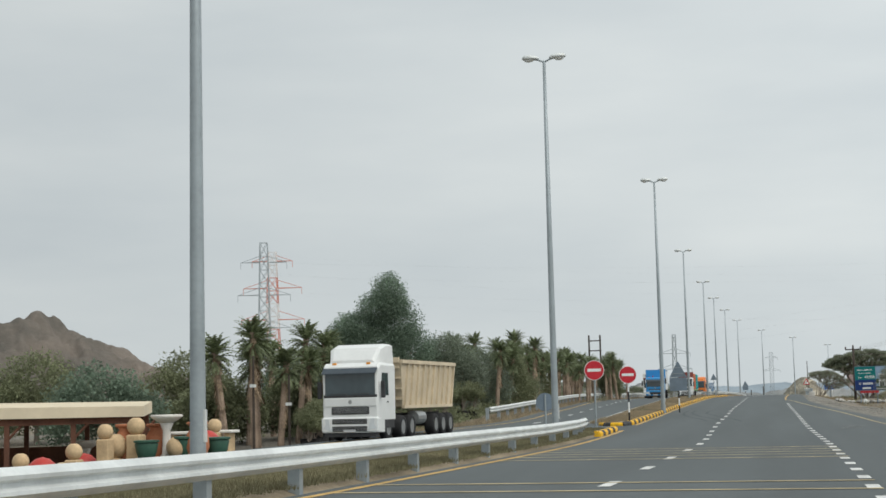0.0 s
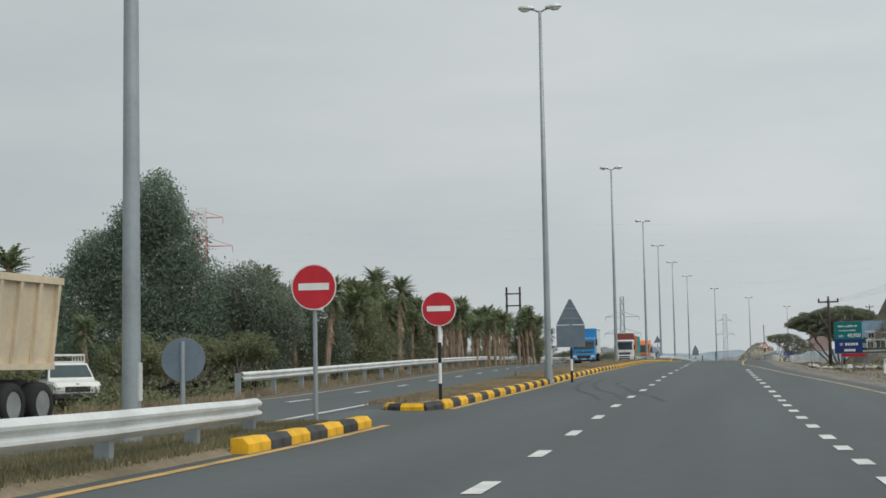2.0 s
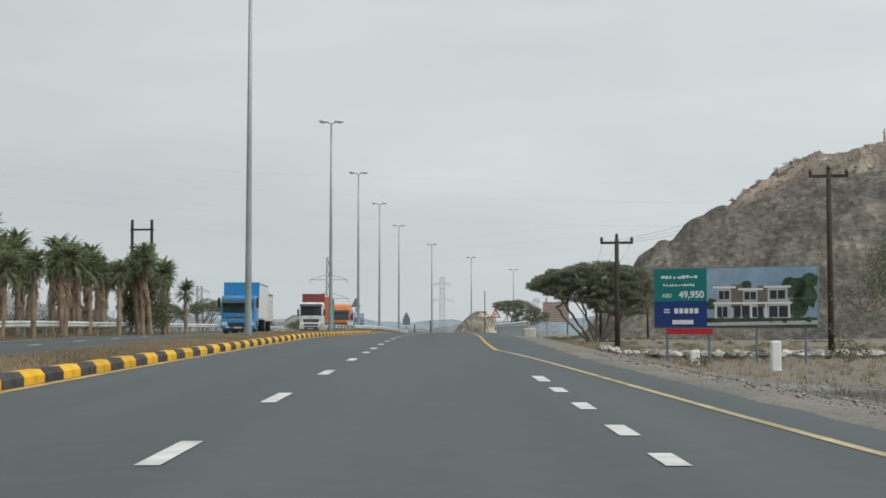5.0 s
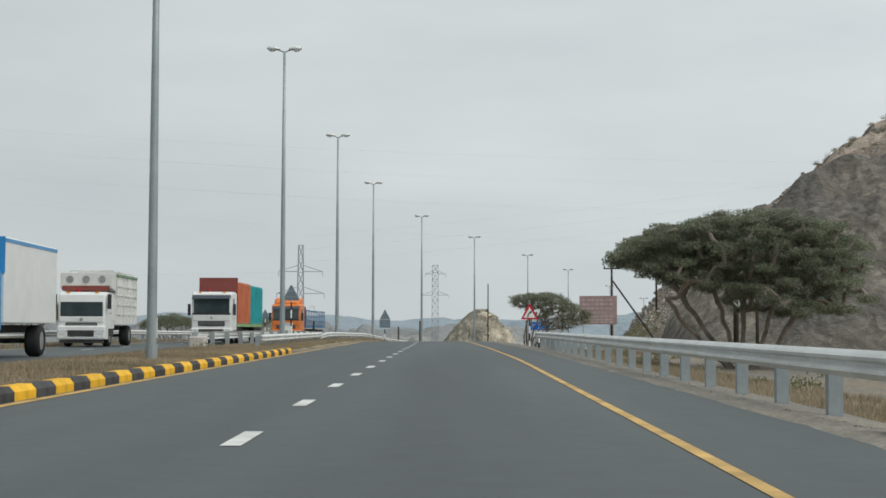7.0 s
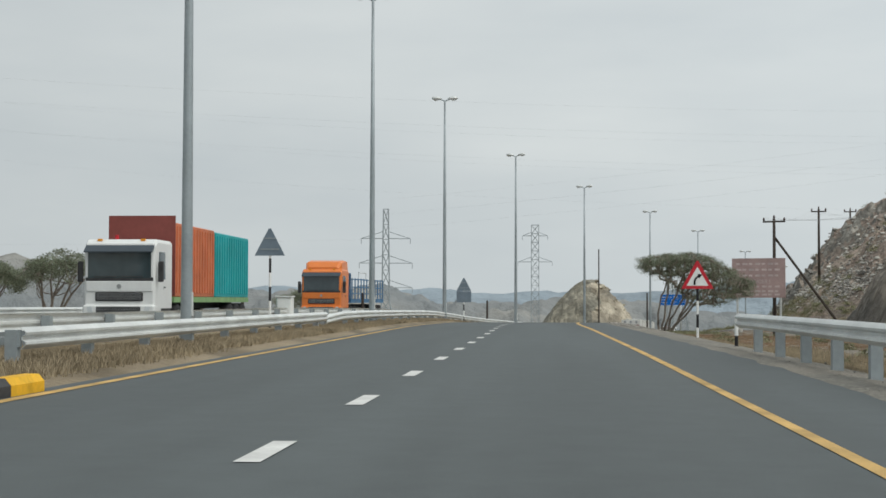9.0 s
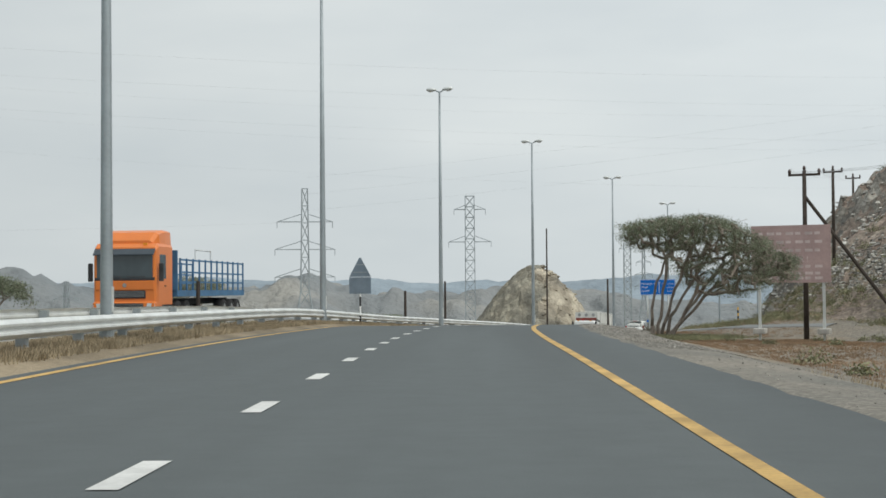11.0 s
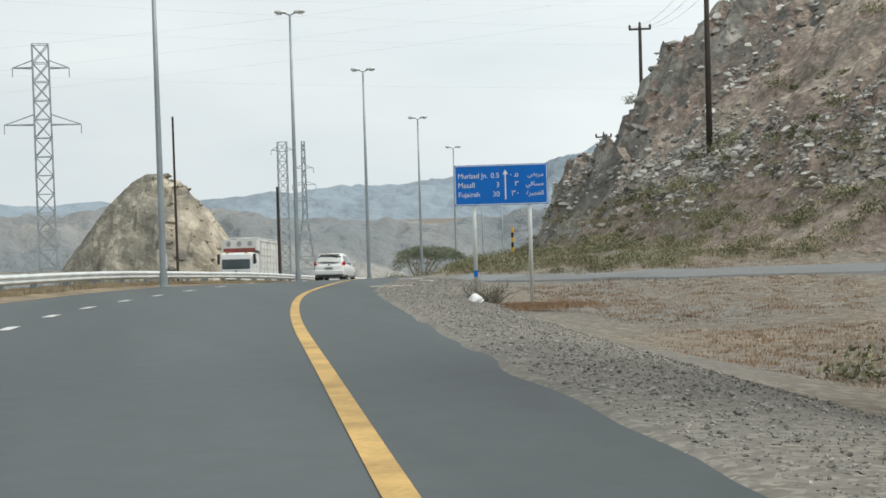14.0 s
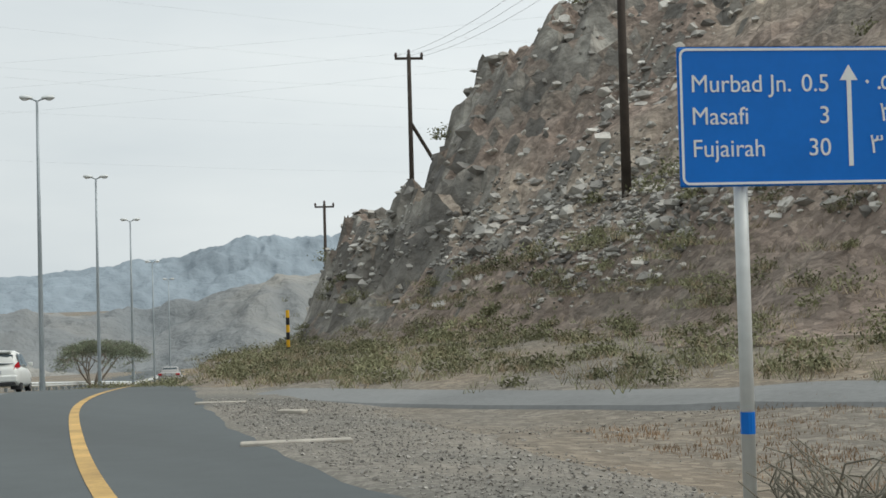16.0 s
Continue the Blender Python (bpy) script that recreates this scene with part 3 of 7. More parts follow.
slope_mesh = hill("rocky_hill", np.concatenate([np.arange(17, 44, 0.3), np.arange(44, 62, 0.6), np.arange(62, 121, 2.0)]), np.concatenate([np.arange(225, 280, 1.2), np.arange(280, 346, 0.33), np.arange(346, 368, 0.6), np.arange(368, 384, 3.0)]), cliff_height, HILL_ROCK, "steep brown rocky hill strewn with stones and scrub")
slope_mesh.data.materials.append(BEDDED_ROCK)
for f in slope_mesh.data.polygons:
    if f.normal.z < 0.34 + 0.012 * max(0.0, min(f.center.y - 300, 20)) + 0.2 * noise.noise((f.center.x * 0.25, f.center.y * 0.25, f.center.z * 0.25)):
        f.material_index = 1


SPUR = ((16.8, -2), (18.6, 4.0), (21, 7.8), (24, 11.6), (26.5, 13.6), (28, 14.4), (31, 15.6), (35, 18.0), (39, 19.5), (45, 21), (56, 22), (74, 24), (92, 8), (100, -2))


def spur_height(x, y):
    """The bare ridge that runs out towards the road behind the billboard."""
    base = ground_z(x, y) - 0.6
    crest = 258 - 0.12 * (x - 30) + 4 * fbm(x, 0.0, 0.05, 3, 3)
    away = abs(y - crest) / (16 + 0.35 * max(x - 18, 0))
    h = (float(np.interp(x, *zip(*SPUR))) - base) * max(0.0, 1 - away ** 1.15)
    rock = 2.4 * fbm(x, y, 0.06, 12, 5) - 2.2 * abs(fbm(x, y, 0.09, 22, 4)) + 0.5 * fbm(x, y, 0.5, 32, 3)
    return base + max(0.0, h) + rock * min(max(h, 0.0) / 6, 1.0)


hill("rocky_spur", np.concatenate([np.arange(16.2, 60, 0.8), np.arange(60, 102, 1.6)]), np.arange(226, 292, 1.0), spur_height, SPUR_ROCK, "bare grey-brown rocky ridge behind the billboard")


def mound_height(x, y):
    r = max(0.0, math.hypot((x - 5.6) / 10.5, (y - 393) / 11.0) + 0.07 * fbm(x, y, 0.14, 4))
    lump = 0.45 * fbm(x, y, 0.4, 2, 4) + 0.5 * noise.cell((x * 0.6 + 0.4 * noise.noise((x, y, 1.0)), y * 0.6, 3.0))
    return val(BASE, min(y, 740)) - 0.6 + max(0.0, 12.0 * (1 - r**1.6)) + lump


mound = hill("rock_mound", np.linspace(-7, 18, 84), np.linspace(380, 406, 84), mound_height, PALE_ROCK, "small mound of rock with a pale cut face behind the guard rail")
mound.data.materials.append(MOUND_ROCK)
for f in mound.data.polygons:
    if f.center.x < 6.0 + 1.6 * noise.noise((f.center.y * 0.3, f.center.z * 0.4, 2.0)):
        f.material_index = 1


def ridge(name, pts, depth, base, material, label, rough=1.0, n=240):
    """A far range of hills along points of x, y and crest height, with spurs and gullies."""
    s = Shape()
    pts = [Vector(p) for p in pts]
    rows = []
    for u in np.linspace(0, len(pts) - 1.001, n):
        i = int(u)
        p = pts[i].lerp(pts[i + 1], u - i)
        away = Vector((p.x, p.y - 200, 0)).normalized()
        row = []
        for k in range(41):
            v = -1.0 + 2.0 * k / 40
            q = p + away * depth * v
            f = 2.2 / depth
            lump = 1.2 * fbm(q.x, q.y, f, 3.0, 5) - 0.9 * abs(fbm(q.x, q.y, f * 1.4, 9.0, 4)) + 0.3 + 0.3 * fbm(q.x, q.y, f * 6, 15.0, 3)
            fall = max(0.0, 1 - abs(v)) ** 0.8
            row.append((q.x, q.y, base - 3 + (p.z - base + 3) * fall * (1 + rough * (0.2 + 0.5 * abs(v)) * lump)))
        rows.append(row)
    s.loft(rows, closed=False)
    return tagged(part(name, s, material, smooth=True), label, "hill", kind="structure")


ridge("far_hills", [(-760, 300, 22), (-520, 430, 14), (-330, 560, 8), (-200, 620, 11), (-120, 640, 3), (-60, 650, 4), (-20, 655, 2), (30, 655, 0), (70, 650, -3), (110, 640, -5), (140, 625, 3), (190, 600, 7), (230, 590, 2), (330, 540, 10)], 90, -19, HAZED_ROCK, "grey-brown hills low on the horizon, haze mixed into their colour", 1.0, 420)
ridge("blue_mountains", [(-900, 1900, 6), (-300, 2050, 18), (60, 2100, 8), (200, 2080, 16), (330, 2060, 24), (480, 2020, 34), (560, 2000, 46), (640, 1980, 72), (690, 1960, 60), (760, 1940, 68), (850, 1900, 62), (980, 1850, 50), (1200, 1750, 60)], 180, -20, HAZED_BLUE, "distant mountains with blue-grey haze painted into their colour", 0.6, 300)
ridge("nursery_mountain", [(-420, 330, 6), (-330, 370, 17), (-272, 415, 26), (-247, 437, 33), (-226, 448, 22), (-207, 463, 14), (-190, 480, 5), (-165, 505, -3)], 50, -4, ROCK, "bare brown rocky mountain beyond the nursery", 0.55, 220)


# ---- loose rock on the hill and the mound ----
def stones(places, spread=0.45):
    """Angular blocks, each a squashed and jittered octahedron."""
    r = np.random.default_rng(5)
    v, f = [], []
    for x, y, z, size in places:
        k = len(v)
        sx, sy, sz = size * r.uniform(0.6, 1.4, 3) * np.array([1, 1, 0.7])
        a = r.uniform(0, 6.283)
        c, s_ = math.cos(a), math.sin(a)
        for px, py, pz in ((1, 0.2, 0), (0.1, 1, 0.2), (-1, 0.1, 0.1), (0, -1, -0.1), (0.3, 0.2, 1), (-0.2, 0, -1), (0.6, -0.6, 0.7), (-0.6, 0.5, 0.75)):
            px, py, pz = px * sx * r.uniform(0.8, 1.2), py * sy * r.uniform(0.8, 1.2), pz * sz
            v.append((x + c * px - s_ * py, y + s_ * px + c * py, z + pz))
        f += [(k, k + 1, k + 7), (k + 1, k + 4, k + 7), (k, k + 4, k + 1), (k, k + 6, k + 4), (k + 6, k + 3, k + 4), (k, k + 3, k + 6), (k + 3, k + 2, k + 4), (k + 2, k + 7, k + 4), (k + 2, k + 1, k + 7), (k, k + 1, k + 5), (k + 1, k + 2, k + 5), (k + 2, k + 3, k + 5), (k + 3, k, k + 5)]
    s = Shape()
    s.v, s.f = v, f
    return s


STONE = mat("loose_rock", (0.38, 0.365, 0.335), 0.95, var=0.25, scale=0.6, fine=5, bump=0.6, bump_scale=6, island=0.6)
PEBBLE = mat("grey_pebbles", (0.28, 0.265, 0.24), 0.95, var=0.2, scale=2, fine=12, island=0.45)
sr = np.random.default_rng(8)
rocks = []
while len(rocks) < 17000:
    x, y = sr.uniform(17.5, 50), sr.uniform(270, 342)
    hgt = cliff_height(x, y) - ground_z(x, y)
    band = 0.75 * math.exp(-((hgt - 3.0) / 2.2) ** 2) - 0.4
    if hgt < 0.4 or 0.7 * fbm(x, y, 0.12, 21, 4) + band < sr.uniform(-0.1, 0.4):
        continue
    size = float(sr.choice((0.05, 0.085, 0.14, 0.24), p=(0.45, 0.38, 0.15, 0.02)))
    rocks.append((x, y, cliff_height(x, y) + size * 0.1, size))
for _ in range(1100):
    x, y = sr.uniform(19.5, 40), sr.uniform(311, 340)
    if cliff_height(x, y) - ground_z(x, y) > 0.6:
        size = float(sr.choice((0.14, 0.22, 0.34), p=(0.55, 0.35, 0.10)))
        rocks.append((x, y, cliff_height(x, y) - size * 0.15, size))
tagged(part("hill_rocks", stones(rocks), STONE), "grey and tan broken rock strewn over the slope", "rocks", kind="stuff")
blocks = []
for _ in range(420):
    x, y = sr.uniform(-4, 16), sr.uniform(380, 400)
    if x > 6 and mound_height(x, y) > val(BASE, y) + 1:
        blocks.append((x, y, mound_height(x, y) - 0.05, float(sr.choice((0.2, 0.35, 0.55), p=(0.5, 0.38, 0.12)))))
tagged(part("mound_rocks", stones(blocks), PALE_ROCK), "pale broken blocks on the mound", "rocks", kind="stuff")
def verge_z(x, y):
    a = val(PAVE_R, y)
    t = max(0.0, min(1.0, (x - a) / 2.6))
    return (val(BASE, y) + 0.012) * (1 - t) + (ground_z(x, y) - 0.13) * t


pebbles = []
for k in range(52000):
    near = k % 8
    y = sr.uniform(230, 302) if near else sr.uniform(60, 228)
    x = val(PAVE_R, y) - 0.25 + (abs(sr.normal()) * 1.5 if k % 2 else sr.uniform(0, 6.0))
    size = float(sr.choice((0.006, 0.01, 0.015, 0.023), p=(0.5, 0.34, 0.13, 0.03)))
    pebbles.append((x, y, verge_z(x, y) + size * 0.2, size))
tagged(part("verge_pebbles", stones(pebbles), PEBBLE), "grey pebbles and broken stone along the road's edge", "gravel", kind="stuff")
wall_rocks = [(sr.uniform(4.5, 15), sr.uniform(133, 138), -0.1, float(sr.uniform(0.08, 0.26))) for _ in range(220)]
tagged(part("rock_bank", stones([(x, y, ground_z(x, y) + 0.02, s) for x, y, _, s in wall_rocks]), STONE), "low bank of dumped grey rocks behind the billboard", "rocks", kind="stuff")


# the gravel shoulder: an uneven edge on the asphalt, sloping down into the earth
verge, rows = Shape(), []
for y in np.arange(-60, 330, 0.6):
    a, z = val(PAVE_R, y), val(BASE, y)
    rows.append([])
    for u in (-0.4, -0.3, 0.0, 0.15, 0.9, 1.7, 2.6):
        x = a + u + (0.12 if u < 0 else 0.2 * u) * fbm(0.0, y, 0.6, 17 + (u > 0), 5) * (0 if u == 0.0 else 1)
        t = max(0.0, min(1.0, (x - a) / 2.6))
        rows[-1].append((x, y, (z + (-0.01 if u < -0.35 else 0.012)) * (1 - t) + (ground_z(x, y) - 0.15) * t + 0.02 * noise.noise((x * 1.5, y * 1.5, 0.0)) * (u > 0.5)))
verge.loft(rows, closed=False)
tagged(part("gravel_verge", verge, GRAVEL, smooth=True), "brown-grey gravel shoulder beside the asphalt", "verge", kind="structure")
# the wide lay-by of grey gravel before the billboard
layby, rows = Shape(), []
for y in np.arange(40, 122, 1.5):
    a, wide = val(PAVE_R, y) + 2.1, float(np.interp(y, (40, 60, 92, 108, 121), (9, 13, 11, 6, 1.5)))
    rows.append([])
    for k in range(12):
        x = a + (wide + 0.8 * fbm(0.0, y, 0.3, 5)) * k / 11
        rows[-1].append((x, y, ground_z(x, y) - (0.2 if k in (0, 11) else 0.085) + 0.03 * noise.noise((x * 0.8, y * 0.8, 6.0))))
layby.loft(rows, closed=False)
tagged(part("gravel_layby", layby, LAYBY, smooth=True), "broad lay-by of loose blue-grey gravel", "verge", kind="structure")
loose = []
for k in range(14000):
    y = sr.uniform(56, 116)
    x = val(PAVE_R, y) + sr.uniform(0.2, 9.0)
    size = float(sr.choice((0.012, 0.02, 0.035), p=(0.6, 0.32, 0.08)))
    loose.append((x, y, max(verge_z(x, y), ground_z(x, y) - 0.085) + size * 0.2, size))
tagged(part("layby_pebbles", stones(loose), PEBBLE), "loose grey stones on the lay-by", "gravel", kind="stuff")
# worn white hatching where the lay-by joins
hatch = thing("worn_hatching", "worn white hatching painted on the asphalt", "road marking", kind="structure")
for k in range(4):
    x, y = 1.75 + 0.12 * k, 55.6 + 0.85 * k
    z = val(BASE, y) + 0.008
    part("stripe", Shape().add([(x, y, z), (x + 0.75, y + 0.5, z), (x + 0.75, y + 0.68, z), (x, y + 0.18, z)], [(0, 1, 2, 3)]), HATCH_PAINT, hatch)
side = Shape()
SIDE = [(18.6, 286.6), (17.3, 287.6), (15.0, 290.0), (13.6, 293.0), (13.0, 296.5), (12.6, 300), (12.2, 305)]
rows = []
for u in np.linspace(0, len(SIDE) - 1.001, 70):
    k = int(u)
    (xa, ya), (xb, yb) = SIDE[k], SIDE[k + 1]
    x, y = xa + (xb - xa) * (u - k), ya + (yb - ya) * (u - k)
    across = Vector((yb - ya, xa - xb)).normalized()
    rows.append([(x + w * across.x, y + w * across.y, ground_z(x + w * across.x, y + w * across.y) - d) for w, d in ((-0.8, 0.2), (-0.65, 0.07), (0.0, 0.05), (0.65, 0.07), (0.8, 0.2))])
side.loft(rows, closed=False)
tagged(part("side_track", side, SIDE_ASPHALT), "narrow grey paved track at the foot of the hill", "road", kind="structure")



# ---- signs ----
def striped_post(parent, height, r=0.038, y=0.0):
    """A post in black and white bands, each band a piece."""
    n = max(2, int(height / 0.4))
    for k in range(n):
        part("band", Shape().tube([(0, y, height * k / n), (0, y, height * (k + 1) / n)], r, 10), SIGN_WHITE if k % 2 else BLACK, parent)


def disc(r, y0, y1, z, n=32):
    return Shape().loft([[(r * math.cos(2 * math.pi * i / n), y, z + r * math.sin(2 * math.pi * i / n)) for i in range(n)] for y in (y0, y1)])


def no_entry(x, y, top, striped, turn):
    z = val(BASE, y) + (0.1 if x > -13 else -0.08)
    h = top - z
    sign = thing("no_entry_sign", "round red no-entry sign on a " + ("black and white banded post" if striped else "plain grey post"), "road sign", "no-entry signs at the crossing", pose(x, y, z, 0, 0, turn))
    if striped:
        striped_post(sign, h - 0.3)
    else:
        part("post", Shape().tube([(0, 0, -0.2), (0, 0, h - 0.1)], 0.04, 10), POLE_STEEL, sign)
    part("plate", disc(0.40, -0.055, -0.045, h), SIGN_WHITE, sign)
    part("red_disc", disc(0.378, -0.060, -0.055, h), SIGN_RED, sign)
    part("white_bar", Shape().box((-0.27, -0.065, h - 0.055), (0.27, -0.060, h + 0.065)), SIGN_WHITE, sign)
    part("bracket", Shape().box((-0.15, -0.045, h + 0.12), (0.15, -0.02, h + 0.16)).box((-0.15, -0.045, h - 0.16), (0.15, -0.02, h - 0.12)), GALV, sign)


no_entry(-7.63, 56.6, 2.0, False, 3)
no_entry(-7.17, 64.9, 1.9, True, 4)

# a small panel and a bollard behind the first crossing
panel = thing("sign_panel", "dark blue-grey back of a small round sign", "road sign", "", pose(-9.4, 55.0, -0.52, 0, 0, 10))
part("plate", disc(0.36, -0.02, 0.01, 1.3), SIGN_BACK, panel)
part("post", Shape().tube([(0.0, -0.045, -0.1), (0.0, -0.045, 1.6)], 0.04, 8), POLE_STEEL, panel)


def sign_back(x, y, top, width, turn, plate=True, group="sign backs in the median"):
    """A warning triangle for the oncoming road, seen from behind, with its square plate below."""
    z = val(BASE, y) + 0.1
    h = top - z
    sign = thing("warning_sign", "grey back of a triangular warning sign on a banded post", "road sign", group, pose(x, y, z, 0, 0, turn))
    w = width / 2
    tri = w * 1.75
    striped_post(sign, h - 0.05, 0.04, 0.05)
    part("triangle", Shape().prism([(-w, h - tri), (w, h - tri), (0.04, h), (-0.04, h)], -0.012, 0.0), SIGN_BACK, sign)
    if plate:
        part("square_plate", Shape().box((-w, -0.012, h - tri - 1.55 * w), (w, 0.0, h - tri - 0.02)), SIGN_BACK, sign)
    for k, f in enumerate((0.35, 0.75)):
        part("stiffener", Shape().box((-w * (0.25 + 0.5 * f), -0.03, h - tri * f - 0.03), (w * (0.25 + 0.5 * f), -0.012, h - tri * f + 0.01)), POLE_STEEL, sign)
    return sign


sign_back(-6.1, 82.0, 2.8, 1.0, -4)
sign_back(-10.4, 218.7, 3.85, 1.0, -4, False)
sign_back(-7.0, 269.8, 3.05, 1.0, 2)
sign_back(-18.8, 275.0, 3.1, 1.0, -4, False)

# right-bend warning
warn = thing("bend_sign", "red and white triangular sign with a black right-bend arrow", "road sign", "", pose(3.2, 218.6, val(BASE, 218.6) - 0.63, 0, 0, -3))
striped_post(warn, 2.5)
part("triangle", Shape().prism([(-0.50, 2.05), (0.50, 2.05), (0.03, 2.93), (-0.03, 2.93)], -0.055, -0.04), SIGN_RED, warn)
part("white_field", Shape().prism([(-0.34, 2.145), (0.34, 2.145), (0.0, 2.74)], -0.06, -0.055), SIGN_WHITE, warn)
arrow = Shape()
arc = [(-0.09, 2.17), (-0.09, 2.28), (-0.06, 2.36), (0.0, 2.42), (0.05, 2.45)]
for (x0, z0), (x1, z1) in zip(arc, arc[1:]):
    d = Vector((x1 - x0, z1 - z0)).normalized() * 0.03
    arrow.prism([(x0 - d.y, z0 + d.x), (x0 + d.y, z0 - d.x), (x1 + d.y, z1 - d.x), (x1 - d.y, z1 + d.x)], -0.065, -0.06)
arrow.prism([(0.0, 2.52), (0.06, 2.37), (0.15, 2.50)], -0.0655, -0.06)
part("arrow", arrow, BLACK, warn)


def writing(body, size, material, parent, m, name="text", bold=0.0, align="LEFT"):
    cu = bpy.data.curves.new(name, "FONT")
    cu.body, cu.size, cu.align_x, cu.extrude, cu.offset = body, size, align, 0.002, bold
    ob = new(name, cu)
    ob.data.materials.append(material)
    me = bpy.data.meshes.new_from_object(ob.evaluated_get(bpy.context.evaluated_depsgraph_get()))
    bpy.data.objects.remove(ob)
    return part(name, me, material, parent, m=m)


UPRIGHT = pose(0, 0, 0, 90, 0, 0)

# blue direction sign
DS = pose(8.5, 285.2, -0.75, 0, 0, -21) @ Matrix.Diagonal((0.97, 0.97, 0.98, 1))
way = thing("direction_sign", "blue road direction sign with white lettering on two steel posts", "road sign", "", DS)
W, HB, HT = 1.04, 1.95, 2.84
part("board", Shape().rbox((-W, -0.03, HB), (W, 0.0, HT), 0.012), SIGN_BLUE, way)
border = Shape()
for a, b in (((-W + 0.06, HB + 0.012), (W - 0.06, HB + 0.028)), ((-W + 0.06, HT - 0.028), (W - 0.06, HT - 0.012)), ((-W + 0.012, HB + 0.06), (-W + 0.028, HT - 0.06)), ((W - 0.028, HB + 0.06), (W - 0.012, HT - 0.06))):
    border.box((a[0], -0.034, a[1]), (b[0], -0.030, b[1]))
for sx in (-1, 1):
    for zc, sz in ((HB + 0.06, -1), (HT - 0.06, 1)):
        for k in range(4):
            a0, a1 = math.pi / 2 * k / 4, math.pi / 2 * (k + 1) / 4
            c = (sx * (W - 0.06), zc)
            border.prism([(c[0] + sx * r * math.cos(a), c[1] + sz * r * math.sin(a)) for a, r in ((a0, 0.048), (a1, 0.048), (a1, 0.032), (a0, 0.032))], -0.034, -0.030)
part("border", border, SIGN_WHITE, way)
for k, (left, num) in enumerate((("Murbad Jn.", "0.5"), ("Masafi", "3"), ("Fujairah", "30"))):
    z = 2.55 - 0.205 * k
    writing(left, 0.158, SIGN_WHITE, way, Matrix.Translation((-0.96, -0.032, z)) @ UPRIGHT @ Matrix.Diagonal((0.98, 1, 1, 1)), "lettering")
    writing(num, 0.158, SIGN_WHITE, way, Matrix.Translation((-0.03, -0.032, z)) @ UPRIGHT, "number", 0.0, "RIGHT")
part("arrow", Shape().box((0.085, -0.034, 2.07), (0.115, -0.030, 2.62)).prism([(0.04, 2.62), (0.16, 2.62), (0.10, 2.72)], -0.034, -0.030), SIGN_WHITE, way)
for k, (nums, word) in enumerate((("\u0660.\u0665", "\ufebe\ufe91\ufeae\ufee3"), ("\u0663", "\ufef2\ufed3\ufe8e\ufeb4\ufee3"), ("\u0663\u0660", "\ufe93\ufeae\ufef4\ufea0\ufed4\ufedf\ufe8d"))):
    z = 2.56 - 0.205 * k
    writing(word, 0.14, SIGN_WHITE, way, Matrix.Translation((0.95, -0.032, z)) @ UPRIGHT, "script", 0.0, "RIGHT")
    for j, sign in enumerate(reversed(nums)):
        writing(sign, 0.17, SIGN_WHITE, way, Matrix.Translation((0.40 - 0.075 * j, -0.032, z)) @ UPRIGHT, "numeral", 0.0, "RIGHT")
for px, dz in ((-0.62, 0.0), (0.62, -0.1)):
    part("post", Shape().tube([(px, 0.05, -0.3 + dz), (px, 0.05, HT - 0.08)], 0.045, 12), GALV, way, smooth=True)
part("post_band", Shape().tube([(-0.62, 0.05, 0.38), (-0.62, 0.05, 0.52)], 0.047, 12), SIGN_BLUE, way)

# red notice board behind the acacia
PINK = mat("faded_red_board", (0.46, 0.33, 0.315), 0.7, var=0.14, scale=0.8, fine=10)
FADED = mat("faded_lettering", (0.60, 0.50, 0.49), 0.8, var=0.2, scale=2, fine=20)
RB = pose(13.1, 271.8, -0.55, 0, 0, -24)
board = thing("notice_board", "large faded red notice board with pale worn lettering on steel posts", "notice board", "", RB)
part("board", Shape().box((-1.85, -0.05, 2.3), (1.85, 0.0, 5.0)), PINK, board)
for k, z in enumerate((4.55, 4.15, 3.75, 3.0, 2.68, 2.45)):
    for j in range(7):
        x0 = -1.55 + 0.445 * j
        part("letter_bar", Shape().box((x0, -0.056, z), (x0 + 0.24 + 0.11 * ((j * 5 + k * 3) % 2), -0.05, z + 0.13)), FADED, board)
writing("DANGER !", 0.36, FADED, board, Matrix.Translation((0.0, -0.054, 3.28)) @ UPRIGHT, "lettering", 0.004, "CENTER")
for x in (-1.5, 1.5):
    part("post", Shape().box((x - 0.06, 0.0, -0.4), (x + 0.06, 0.1, 4.9)), GALV, board)
    part("footing", Shape().rbox((x - 0.28, -0.25, -0.1), (x + 0.28, 0.35, 0.16), 0.03), CONCRETE, board)

# billboard of a housing advert
TEAL = mat("teal_print", (0.01, 0.20, 0.20), 0.5, var=0.06)
NAVY = mat("navy_print", (0.02, 0.05, 0.20), 0.5, var=0.06)
SKY_PRINT = mat("sky_print", (0.27, 0.38, 0.50), 0.5, var=0.25, scale=0.6, fine=3)
HOUSE = mat("pale_house_print", (0.50, 0.50, 0.50), 0.5, var=0.15, scale=1.5)
HOUSE_DARK = mat("brown_house_print", (0.19, 0.15, 0.14), 0.5, var=0.2, scale=1.5)
GREEN_PRINT = mat("green_tree_print", (0.05, 0.085, 0.05), 0.5, var=0.5, scale=2.2, fine=8)
DARK_PRINT = mat("dark_print", (0.035, 0.04, 0.05), 0.5, var=0.3, scale=1.5)
BBM = pose(8.66, 130.8, 0.03, 0, 0, -26) @ Matrix.Diagonal((0.77, 0.77, 0.77, 1))
bb = thing("billboard", "long billboard with a teal price panel and a villa picture", "billboard", "", BBM)
B0, B1 = 1.15, 3.85
